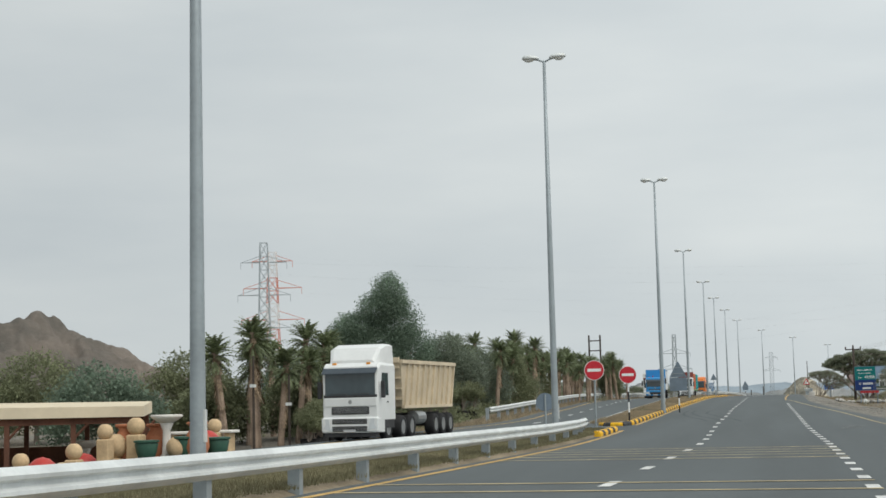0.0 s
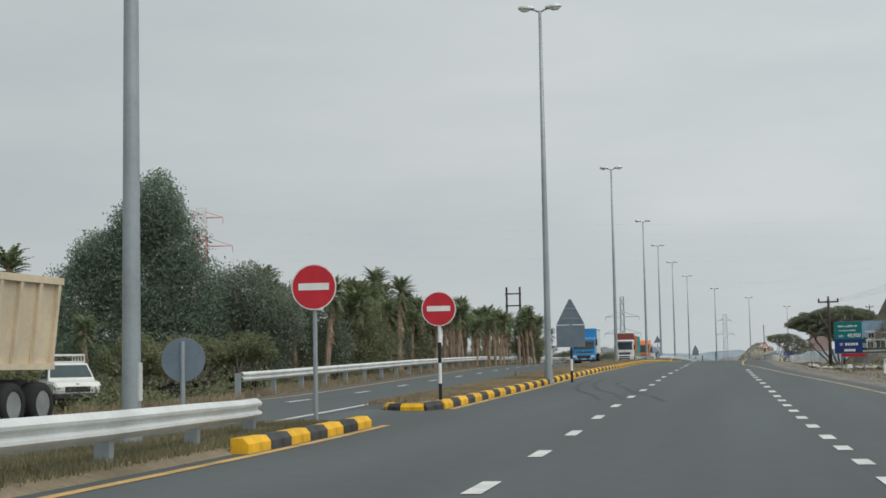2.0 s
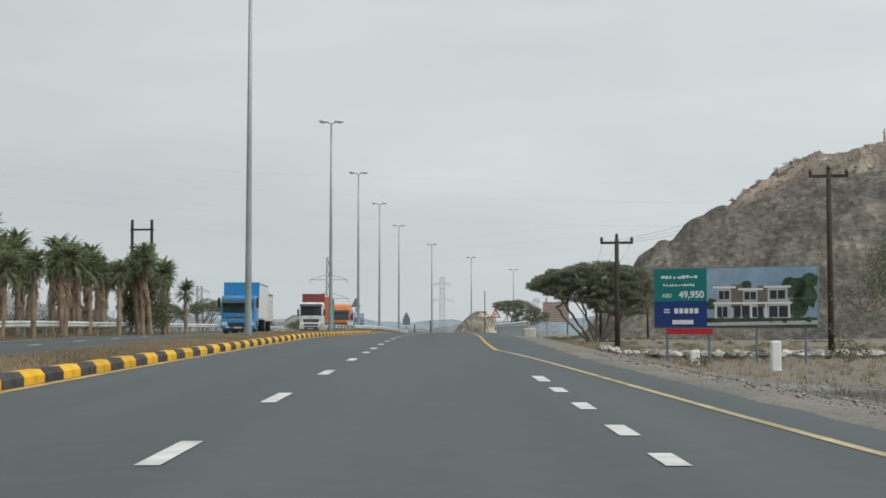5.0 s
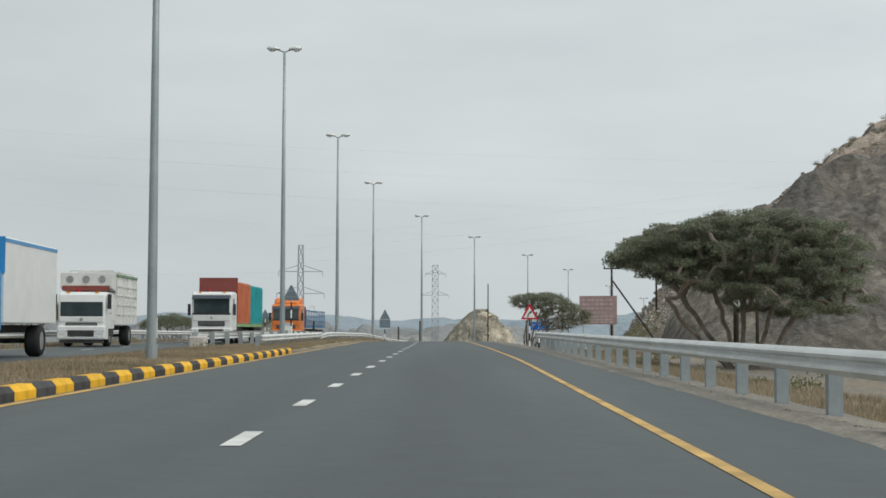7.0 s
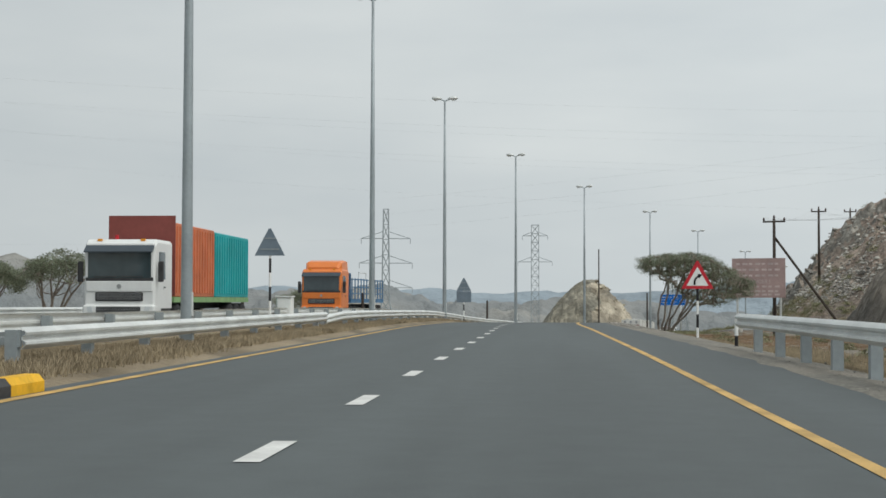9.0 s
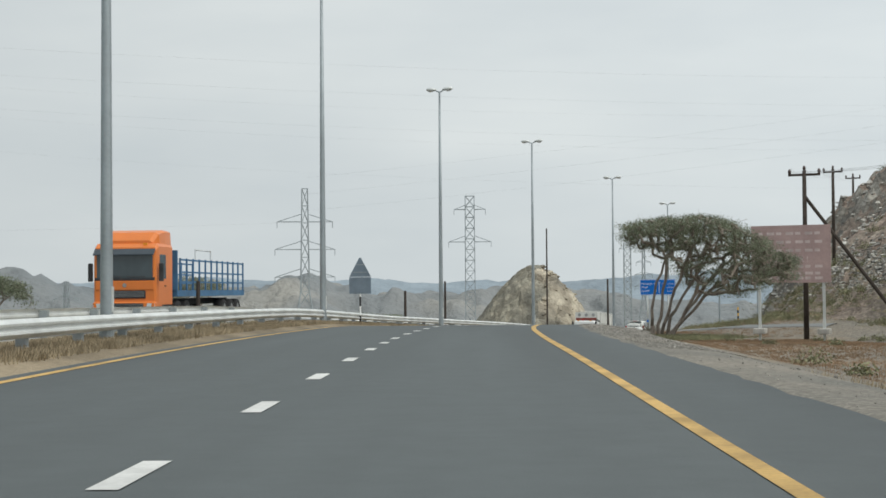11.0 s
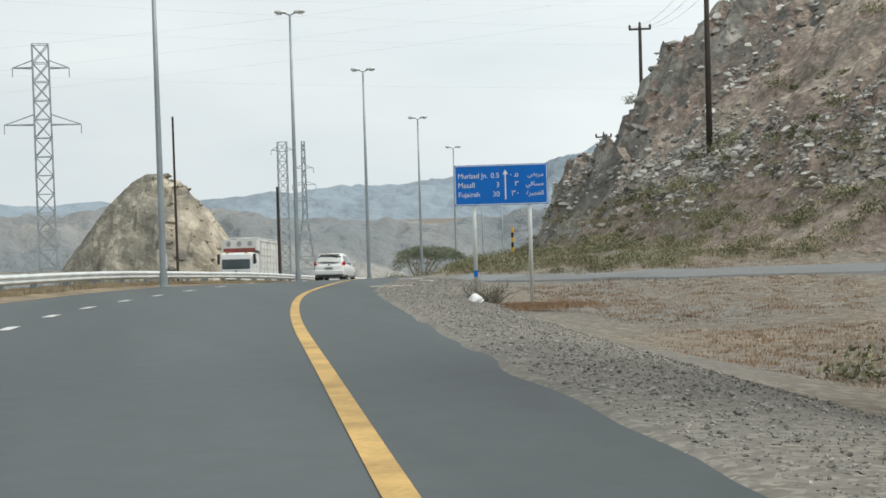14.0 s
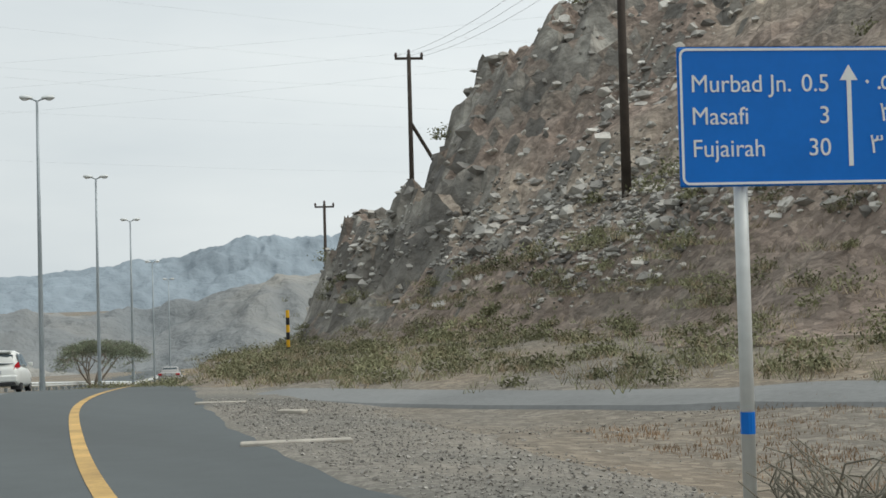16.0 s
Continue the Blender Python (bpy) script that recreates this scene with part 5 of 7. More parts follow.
leafy_tree("rounded grey-green nursery tree", [((0, 0, 4.1), (1.6, 1.5, 1.5)), ((-0.9, 0, 2.9), (1.6, 1.5, 1.6)), ((1.2, 0, 2.8), (1.6, 1.4, 1.6)), ((0.2, 0, 1.4), (2.1, 1.6, 1.2))], 60000, LEAF_GREY, 0.065, 1.6, 0.15, pose(-23.4, 97.0, gz(-23.4, 97.0)), 0.22)
for k, (x, y, w) in enumerate(((-20.8, 106.0, 1.0), (-22.6, 103.0, 1.25), (-21.6, 111.0, 1.1), (-22.8, 117.0, 1.2), (-22.2, 124.0, 1.0))):
    leafy_tree("olive-green leafy tree in the nursery", [((0.2, 0, 2.8 * w), (1.1 * w, 1.1, 1.2 * w)), ((-0.9 * w, 0, 1.8 * w), (1.2 * w, 1.1, 1.2 * w)), ((1.0 * w, 0, 1.5 * w), (1.2 * w, 1.1, 1.2 * w))], 18000, (LEAF_OLIVE, LEAF_GREY)[k % 2], 0.07, 1.2, 0.1, pose(x, y, gz(x, y)), 0.26, group="olive-green nursery trees")
for k, (x, y, s) in enumerate(((-34, 66, 1.0), (-41, 72, 1.15), (-48, 76, 0.95), (-29.5, 70, 0.8), (-56, 80, 1.2), (-37, 84, 1.1), (-28, 79, 1.0), (-25.5, 73, 0.9))):
    leafy_tree("green nursery tree behind the pergola", [((0, 0, 2.9 * s), (1.8 * s, 1.6 * s, 1.4 * s)), ((-1.5 * s, 0, 1.9 * s), (1.7 * s, 1.5 * s, 1.3 * s)), ((1.5 * s, 0.3, 1.8 * s), (1.7 * s, 1.5 * s, 1.3 * s))], 13000, (LEAF, LEAF_OLIVE)[k % 2], 0.11, 1.5, 0.14, pose(x, y, gz(x, y)), 0.26, group="trees behind the pergola")


# palms: trunk, a skirt of dry fronds, a tuft of green ones
def palm_frond(s, base, yaw, pitch, length, droop, width=0.32, n=7):
    d = Vector((math.cos(yaw), math.sin(yaw), 0))
    side = Vector((-math.sin(yaw), math.cos(yaw), 0))
    pts = []
    p = Vector(base)
    a = pitch
    for k in range(n + 1):
        pts.append(p.copy())
        p = p + (d * math.cos(a) + Vector((0, 0, math.sin(a)))) * (length / n)
        a -= droop / n
    for k in range(n):
        w = width * math.sin(math.pi * (k + 0.6) / (n + 0.6))
        q, r = pts[k], pts[k + 1]
        for sgn in (-1, 1):
            tip = (q + r) / 2 + side * sgn * w + (r - q) * 0.7 - Vector((0, 0, w * 0.35))
            s.add([q, r, tip], [(0, 1, 2)])
            tip2 = q + side * sgn * w * 0.9 + (r - q) * 1.1 - Vector((0, 0, w * 0.5))
            s.add([q, (q + r) / 2, tip2], [(0, 1, 2)])


def palm(h, seed, m, lush=1.0, group="palms in the nursery", label="fan palm with ragged brown skirt and green tuft"):
    r = random.Random(seed)
    tree = thing("palm_tree", label, "palm tree", group, m)
    lean = (r.uniform(-0.15, 0.15), r.uniform(-0.1, 0.1))
    s = Shape()
    n = 9
    s.tube([(lean[0] * (k / n) ** 2 * h * 0.3, lean[1] * (k / n) ** 2 * h * 0.3, -0.3 + (h + 0.3) * k / n) for k in range(n + 1)], [0.14 - 0.025 * k / n + 0.015 * (k % 2) for k in range(n + 1)], 8)
    part("trunk", s, PALM_BARK, tree)
    top = (lean[0] * h * 0.3, lean[1] * h * 0.3, h)
    dry, green = Shape(), Shape()
    for k in range(90):
        palm_frond(dry, (top[0], top[1], h - 2.2 * r.uniform(0.1, 1.0) ** 1.5), r.uniform(0, 6.28), r.uniform(-1.45, -0.9), r.uniform(0.35, 0.65), 0.3, 0.12, 4)
    for k in range(int(96 * lush)):
        low = r.random() ** 1.3
        palm_frond(green, (top[0], top[1], h - 0.5 * low - r.uniform(0.0, 0.15)), r.uniform(0, 6.28), 1.35 - 1.9 * low, r.uniform(0.7, 1.05), r.uniform(0.5, 1.5), 0.15)
    part("dry_skirt", dry, FROND_DRY, tree)
    part("green_tuft", green, FROND, tree)
    return tree


palms = [palm(h, 5 + k, pose(0, 0, -60)) for k, h in enumerate((4.2, 4.7, 3.7, 4.4))]
PR = random.Random(4)
spots = [(-26.4, 64.0, 1.2), (-25.5, 65.4, 1.24), (-24.4, 66.0, 1.18), (-23.6, 68.0, 1.0), (-22.8, 70.0, 1.04), (-25.0, 70.4, 1.2), (-27.4, 69.6, 1.26), (-24.2, 74.0, 0.9), (-28.3, 75.6, 1.15), (-26.2, 80.4, 1.1), (-25.4, 84.5, 0.75), (-25.8, 66.6, 1.3), (-24.0, 72.0, 1.22)]
spots += [(-21.8 + 0.032 * k + 1.4 * PR.uniform(-1, 1), 98 + 1.45 * k + PR.uniform(-0.6, 0.6), PR.uniform(0.84, 1.14)) for k in range(54)]
spots += [(-24.5 + 1.2 * PR.uniform(-1, 1), 100 + 1.75 * k, PR.uniform(0.92, 1.2)) for k in range(46)]
spots += [(-22.4, 118.5, 1.25)]
used = set()
for k, (x, y, s) in enumerate(spots):
    i = k % 4
    m = Matrix.Translation((x, y, gz(x, y))) @ pose(0, 0, 0, PR.gauss(0, 2.5), PR.gauss(0, 2.5), PR.uniform(0, 360)) @ Matrix.Diagonal((s, s, s, 1))
    if i not in used:
        used.add(i)
        palms[i].matrix_basis = m
    else:
        ob = copy_thing(palms[i], Matrix.Identity(4))
        ob.matrix_basis = m
# broad leafy tree closing the palm row, under the H-frame
leafy_tree("green tree at the end of the palms", [((0, 0, 4.0), (0.9, 0.9, 1.6)), ((-0.5, 0, 2.3), (1.0, 1.0, 1.5)), ((0.5, 0, 2.0), (1.0, 1.0, 1.5))], 12000, LEAF_OLIVE, 0.09, 1.6, 0.12, pose(-20.2, 168.5, gz(-20.2, 168.5)), 0.25)


# potted shrubs along the nursery's edge
def potted_shrub(m, seed):
    shrub = thing("potted_shrub", "olive shrub in a black nursery pot", "shrub", "potted shrubs along the verge", m)
    part("pot", Shape().tube([(0, 0, 0), (0, 0, 0.06), (0, 0, 0.42), (0, 0, 0.46)], [0.23, 0.25, 0.3, 0.32], 12), POT, shrub)
    s = Shape()
    for _ in range(6):
        limb(s, (0, 0, 0.4), (rng.uniform(-0.4, 0.4), rng.uniform(-0.4, 0.4), rng.uniform(0.9, 1.4)), 0.03, 0.012)
    part("branchwork", s, BARK, shrub)
    part("foliage", leaves(cloud([((0, 0, 1.55), (0.55, 0.55, 0.42)), ((0.15, 0.1, 1.25), (0.58, 0.52, 0.3))], 3000, 0.24), 0.045), LEAF_OLIVE, shrub)
    return shrub


pots = [potted_shrub(pose(-22.6, 65.0, gz(-22.6, 65.0)), 1)]
ROW = [(-22.6 + PR.uniform(-0.9, 0.5), 65.5 + 0.55 * k) for k in range(16)] + [(-21.9 + 0.17 * k + PR.uniform(-0.8, 0.3), 80.0 + 0.5 * k) for k in range(15)]
for x, y in ROW:
    s = PR.uniform(1.0, 1.3)
    ob = copy_thing(pots[0], Matrix.Identity(4))
    ob.matrix_basis = Matrix.Translation((x, y, gz(x, y))) @ pose(0, 0, 0, 0, 0, PR.uniform(0, 360)) @ Matrix.Diagonal((s, s, s, 1))


# acacias: leaning multi-stemmed trees with flat tops
def acacia(label, m, height, spread, lean, stems, count, size, seed, thick=0.11, flat=0.22, group=""):
    """lean: how far the crown stands off to +x."""
    r = np.random.default_rng(seed)
    tree = thing("acacia_tree", label, "tree", group, m)

    def cap(p):
        return height * (0.96 - flat * (((p.x - lean) / (spread * 0.5)) ** 2 + (p.y / (spread * 0.36)) ** 2))

    tips = []
    for k in range(stems):
        s = Shape()
        u = (k + 0.5) / stems
        base = Vector((r.uniform(-0.2, 0.35), r.uniform(-0.25, 0.25), -0.15))
        top = Vector((lean + spread * (u - 0.5) * 0.75, r.uniform(-0.3, 0.3) * spread, height * r.uniform(0.58, 0.74)))
        mid = base.lerp(top, 0.5) + Vector((-0.12 * spread * (1 - u), r.uniform(-0.2, 0.2), 0.12 * height))
        pts = [base.lerp(mid, t / 4).lerp(mid.lerp(top, t / 4), t / 4) for t in range(5)]
        pts = [p + Vector(r.normal(size=3)) * 0.04 for p in pts]
        pts[-1].z = min(pts[-1].z, cap(pts[-1]))
        s.tube(pts, [thick * (1 - 0.16 * t) for t in range(5)], 7)
        for _ in range(5):
            p0 = pts[r.integers(2, 5)]
            p1 = Vector((min(max(p0.x + r.normal() * spread * 0.15 + lean * 0.1, lean - 0.48 * spread), lean + 0.48 * spread), min(max(p0.y + r.normal() * spread * 0.15, -0.34 * spread), 0.34 * spread), min(height * r.uniform(0.72, 0.96), p0.z + height * 0.34)))
            p1.z = min(p1.z, cap(p1))
            limb(s, p0, p1, thick * 0.38, thick * 0.12, 0.3)
            for _ in range(5):
                p2 = p1 + Vector((r.normal() * spread * 0.06, r.normal() * spread * 0.06, abs(r.normal()) * height * 0.06))
                p2.z = min(p2.z, cap(p2))
                limb(s, p1, p2, thick * 0.14, thick * 0.05, 0.3, 3)
                tips.append(p2)
            tips.append(p1)
        part("stem", s, BARK, tree)
    s = Shape()
    heads = np.array([tuple(p) for p in tips])
    heads[:, 0] = np.clip(heads[:, 0], lean - 0.5 * spread, lean + 0.5 * spread)
    heads[:, 1] = np.clip(heads[:, 1], -0.36 * spread, 0.36 * spread)
    crown = np.stack([lean + spread * 0.5 * np.sqrt(r.uniform(0, 1, 420)) * np.cos(a := r.uniform(0, 6.283, 420)), spread * 0.36 * np.sqrt(r.uniform(0, 1, 420)) * np.sin(a), np.zeros(420)], 1)
    crown[:, 2] = height * (0.97 - flat * (((crown[:, 0] - lean) / (spread * 0.5)) ** 2 + (crown[:, 1] / (spread * 0.36)) ** 2)) - height * 0.16 * r.uniform(0, 1, 420) + 0.05 * height * r.normal(size=420)
    crown[:, 2] = np.minimum(crown[:, 2], [height * 0.03 + cap(Vector(p)) for p in crown])
    crown = crown[[noise.noise((p[0] * 3.2 / spread + seed, p[1] * 3.2 / spread, p[2] * 0.6)) > -0.08 for p in crown]]
    rr = ((heads[:, 0] - lean) / (spread * 0.5)) ** 2 + (heads[:, 1] / (spread * 0.36)) ** 2
    heads[:, 2] = np.minimum(heads[:, 2], height * (0.98 - flat * rr))
    heads = np.concatenate([heads, crown])
    each = max(1, count // len(heads))
    pts = np.repeat(heads, each, 0) + np.clip(r.normal(size=(len(heads) * each, 3)), -1.5, 1.5) * np.array([0.26, 0.26, 0.10]) * spread / 7
    part("crown", leaves(pts, size, 0.35), LEAF_ACACIA, tree)
    for p in heads[:: 2]:
        limb(s, p, p + r.normal(size=3) * np.array([0.35, 0.35, 0.25]) * spread / 7, 0.008, 0.003, 0.3, 2)
    tagged(part("twigs", s, BARK, tree), kind="stuff")
    return tree


def grown_acacia(label, m, stems, left, right, top, under, deep, heads, count, size, seed, thick=0.08):
    """An acacia whose limbs fork towards clumps of leaves. stems: base x, knee (x, z), tip (x, z); top and under: height over x."""
    r = np.random.default_rng(seed)
    tree = thing("acacia_tree", label, "tree", "", m)
    nodes, parent, owner = [], [], []
    for k, (bx, (kx, kz), (tx, tz)) in enumerate(stems):
        base, y1 = Vector((bx, r.uniform(-0.25, 0.25), -0.15)), r.uniform(-0.5, 0.5) * deep
        knee, tip = Vector((kx, y1 * 0.35, kz)), Vector((tx, y1, tz))
        before = -1
        for q in range(11):
            u = q / 10
            p = base.lerp(knee, u).lerp(knee.lerp(tip, u), u) + Vector(r.normal(size=3)) * 0.045
            nodes.append(p)
            parent.append(before)
            owner.append(k)
            before = len(nodes) - 1
    goals = []
    while len(goals) < heads:
        x, y, w = r.uniform(left, right), r.uniform(-deep, deep), r.uniform(0, 1)
        t = 2 * (x - left) / (right - left) - 1
        if t * t * 0.8 + (y / deep) ** 2 > 1.0 or noise.noise((x * 0.9 + seed, y * 0.9, 2.0)) < -0.22:
            continue
        hi, lo = float(np.interp(x, *zip(*top))), float(np.interp(x, *zip(*under)))
        hi -= 0.35 * (y / deep) ** 2
        goals.append(Vector((x, y, lo + (hi - lo) * (1 - w ** 1.5) + 0.07 * r.normal())))
    reach = lambda g: min((g - p).length for p in nodes[::3])
    goals.sort(key=reach)
    for g in goals:
        near = min((k for k in range(len(nodes)) if nodes[k].z < g.z + 0.25), key=lambda k: (nodes[k] - g).length + 0.25 * abs(nodes[k].x - g.x))
        a = nodes[near]
        d = (g - a).length
        n = max(2, int(d / 0.25))
        bow = Vector((r.normal() * 0.08, r.normal() * 0.08, 0.10 + 0.08 * r.normal())) * d
        before = near
        for q in range(1, n + 1):
            u = q / n
            nodes.append(a.lerp(g, u) + bow * math.sin(math.pi * u) + Vector(r.normal(size=3)) * 0.02)
            parent.append(before)
            owner.append(owner[near])
            before = len(nodes) - 1
    load = [1.0] * len(nodes)
    for k in range(len(nodes) - 1, -1, -1):
        if parent[k] >= 0:
            load[parent[k]] += 0.5 * load[k] + 0.2
    most = max(load)
    wide = [max(0.007, thick * min(1.0, (load[k] / most)) ** 0.45) for k in range(len(nodes))]
    for k in range(10 * len(stems) + len(stems)):
        wide[k] = max(wide[k], thick * (1.0 - 0.07 * (k % 11)))
    kids = collections.Counter(q for q in parent if q >= 0)
    for k in range(len(stems)):
        s = Shape()
        for q in range(len(nodes)):
            if owner[q] == k and parent[q] >= 0:
                s.tube([nodes[parent[q]], nodes[q]], [min(wide[parent[q]], wide[q] * 1.6), wide[q]], 6 if wide[q] > 0.03 else 4, False)
        part("stem", s, BARK, tree)
    clumps = np.array([tuple(g) for g in goals] + [tuple(nodes[q]) for q in range(11 * len(stems), len(nodes)) if kids[q] == 0])
    each = max(1, count // len(clumps))
    pts = np.repeat(clumps, each, 0) + np.clip(r.normal(size=(len(clumps) * each, 3)), -1.7, 1.7) * np.array([0.24, 0.24, 0.085])
    part("crown", leaves(pts, size, 0.35), LEAF_ACACIA, tree)
    s = Shape()
    for g in goals[::2]:
        limb(s, g, g + Vector((r.normal() * 0.25, r.normal() * 0.25, 0.1 + abs(r.normal()) * 0.16)), 0.007, 0.003, 0.3, 2)
    tagged(part("twigs", s, BARK, tree), kind="stuff")
    return tree


grown_acacia("wind-bent acacia with leaning forked stems and a flat dark crown", pose(5.75, 263.8, -0.55, 0, 0, -4), ((0.0, (-0.35, 1.5), (0.45, 3.5)), (0.1, (0.2, 1.6), (0.7, 3.7)), (0.25, (0.5, 1.5), (1.5, 3.8)), (0.3, (0.9, 1.5), (2.3, 3.6)), (0.4, (1.2, 1.1), (2.9, 3.0)), (0.45, (1.5, 1.3), (3.6, 3.1)), (0.5, (1.1, 0.8), (1.9, 2.6))), -1.2, 5.6, ((-1.2, 4.6), (0, 4.9), (1.8, 5.1), (3, 4.8), (4.5, 3.95), (5.6, 3.2)), ((-1.2, 4.15), (-0.5, 3.7), (0.5, 3.35), (1.2, 2.5), (2, 1.9), (3, 1.75), (4, 2.0), (5.6, 2.5)), 2.3, 600, 84000, 0.033, 3, 0.085)
grown_acacia("broad flat-topped dark acacia behind the guard rail", pose(10.6, 196.5, -0.35), ((-0.2, (-1.2, 1.4), (-2.6, 3.6)), (0.0, (-0.5, 1.6), (-1.2, 3.8)), (0.1, (0.1, 1.7), (0.3, 4.0)), (0.3, (0.9, 1.6), (1.8, 3.9)), (0.4, (1.6, 1.3), (3.2, 3.6)), (-0.3, (-1.6, 1.0), (-3.3, 3.0))), -5.3, 4.9, ((-5.3, 4.9), (-3.6, 5.8), (-1, 6.4), (1, 6.5), (3.5, 6.1), (4.9, 5.2)), ((-5.3, 4.4), (-3, 3.8), (-1, 3.2), (1, 2.4), (3, 2.1), (4.9, 2.8)), 3.6, 680, 240000, 0.05, 5, 0.13)
acacia("sparse vase-shaped acacia on the gravel", pose(8.7, 109, gz(8.7, 109), 0, 0, 30), 4.1, 4.6, 0.2, 11, 26000, 0.036, 8, 0.07, 0.35)
acacia("low green acacia on the gravel", pose(14.8, 123.0, gz(14.8, 123.0), 0, 0, 80), 3.0, 4.2, 0.2, 8, 22000, 0.04, 9, 0.06, 0.45)
for k, (x, y, h, w, l) in enumerate(((-37.5, 263, 4.4, 6.5, -0.8), (-33.0, 262, 5.0, 6.0, 1.0), (-29, 281, 3.6, 6.0, 0.0), (-24.5, 309, 4.8, 7.5, 0.8), (-11.5, 333, 2.6, 9.5, 0.0), (-25.5, 330, 3.4, 5.0, 0.0), (-46, 250, 3.6, 6.0, 0.2), (29.5, 385, 4.0, 7.0, 0.5))):
    acacia("flat-topped acacia among the scrub", pose(x, y, gz(x, y)), h, w, l, 6, 14000, 0.075, 20 + k, 0.1, 0.3, "acacias among the scrub")


# ---- ground cover ----
def grass_blades(spots, size, lean=0.35, n=9):
    """Tufts of thin blades at the given places."""
    v, f = [], []
    for x, y, z in spots:
        h = size * rng.uniform(0.6, 1.3)
        for _ in range(n):
            a = rng.uniform(0, 6.283)
            w = 0.006 * (1 + h * 2)
            dx, dy = math.cos(a) * h * lean * rng.uniform(0.3, 1.4), math.sin(a) * h * lean * rng.uniform(0.3, 1.4)
            k = len(v)
            bx, by = x + rng.normal() * 0.08, y + rng.normal() * 0.08
            v += [(bx - w, by, z), (bx + w, by, z), (bx + dx, by + dy, z + h * rng.uniform(0.7, 1.0))]
            f.append((k, k + 1, k + 2))
    s = Shape()
    s.v, s.f = v, f
    return s


def strew(n, xa, xb, y0, y1, lift=0.0, fn=None):
    out = []
    for y in rng.uniform(y0, y1, n):
        a, b = (xa(y), xb(y)) if callable(xa) else (xa, xb)
        x = rng.uniform(a, b)
        out.append((x, y, (fn(x, y) if fn else gz(x, y)) + lift))
    return out


def stuff(name, shape, material, label, category):
    return tagged(part(name, shape, material), label, category, kind="stuff")


def med_z(x, y):
    a, b = val(OPP_R, y), val(YELLOW_L, y)
    u = min(max((x - a) / (b - a), 0), 1)
    return val(BASE, y) - 0.02 + 0.15 * math.sin(math.pi * u) ** 0.5


stuff("median_grass", grass_blades(strew(12000, lambda y: val(OPP_R, y) + 0.3, lambda y: val(YELLOW_L, y) - 0.45, 5, 56.5, 0, med_z), 0.09), OLIVE_GRASS, "dull olive and straw grass on the median", "grass")
stuff("median_grass_far", grass_blades(strew(14000, lambda y: val(OPP_R, y) + 0.3, lambda y: val(YELLOW_L, y) - 0.55, 65.5, 200, 0, med_z), 0.13), DRY_GRASS, "dry straw grass on the median", "grass")
stuff("rail_grass", grass_blades(strew(14000, lambda y: val(YELLOW_L, y) - 2.6, lambda y: val(YELLOW_L, y) - 0.75, 190, 345, 0, med_z), 0.13, 0.6, 12), DRY_GRASS, "tall dry straw grass beneath the guard rail", "grass")
stuff("opposite_verge_grass", grass_blades(strew(5000, lambda y: val(OPP_L, y) - 2.6, lambda y: val(OPP_L, y) - 0.6, 60, 260), 0.3), DRY_GRASS, "dry grass beyond the oncoming road", "grass")
stuff("verge_grass", grass_blades(strew(5000, lambda y: val(PAVE_R, y) + 1.2, lambda y: val(PAVE_R, y) + 6, 150, 225), 0.2), DRY_GRASS, "dry grass behind the verge guard rail", "grass")
stuff("red_grass", grass_blades(strew(8000, lambda y: val(PAVE_R, y) + 3.4, lambda y: val(PAVE_R, y) + 11, 225, 292), 0.06), RED_GRASS, "low reddish dry grass on the flat", "grass")
stuff("acacia_grass", grass_blades([(5.9 + rng.normal() * 1.3, 262.9 + rng.normal() * 0.8, -0.5) for _ in range(2600)], 0.16, 0.6, 9), SCRUB, "green grass round the acacia's foot", "grass")
stuff("gravel_flat_grass", grass_blades(strew(3500, lambda y: val(PAVE_R, y) + 4, lambda y: val(PAVE_R, y) + 22, 60, 160), 0.2), DRY_GRASS, "sparse dry grass on the gravel flat", "grass")


def bush_points(places):
    pts = []
    for x, y, z, r in places:
        n = int(90 + 260 * r)
        d = rng.normal(size=(n, 3))
        d /= np.linalg.norm(d, axis=1)[:, None]
        d *= rng.uniform(0.4, 1.0, (n, 1)) ** 0.5 * r * (1 + 0.3 * rng.normal(size=(n, 1)))
        d[:, 2] = np.abs(d[:, 2]) * 0.75
        pts.append(d + np.array([x, y, z]))
    return np.concatenate(pts)


def hz(x, y):
    return max(gz(x, y), cliff_height(x, y))


toe = [(x, y, hz(x, y), rng.uniform(0.18, 0.5)) for x, y in zip(rng.uniform(13.5, 23, 620), rng.uniform(284, 328, 620)) if min(math.hypot(x - a, y - b) for a, b in SIDE) > 2.0 and x > 13.6 + max(0, 290 - y) * 1.2]
slope = [(x, y, hz(x, y), rng.uniform(0.2, 0.65)) for x, y in zip(rng.uniform(19, 60, 1300), rng.uniform(262, 335, 1300)) if hz(x, y) > gz(x, y) and fbm(x, y, 0.08, 91, 3) > rng.uniform(-0.15, 0.4) - 0.3 * (x < 23)]
stuff("toe_grass", grass_blades([(x + rng.normal() * 0.5, y + rng.normal() * 0.5, hz(x, y) - 0.05) for x, y, z, r in toe for _ in range(4)], 0.2, 0.7, 9), DRY_GRASS, "straw-coloured grass along the foot of the hill", "grass")
stuff("toe_herbs", grass_blades([(x + rng.normal() * 0.6, y + rng.normal() * 0.6, hz(x, y) - 0.05) for x, y, z, r in toe for _ in range(5)], 0.22, 0.7, 9), SCRUB, "olive-green herbs along the foot of the hill", "scrub")
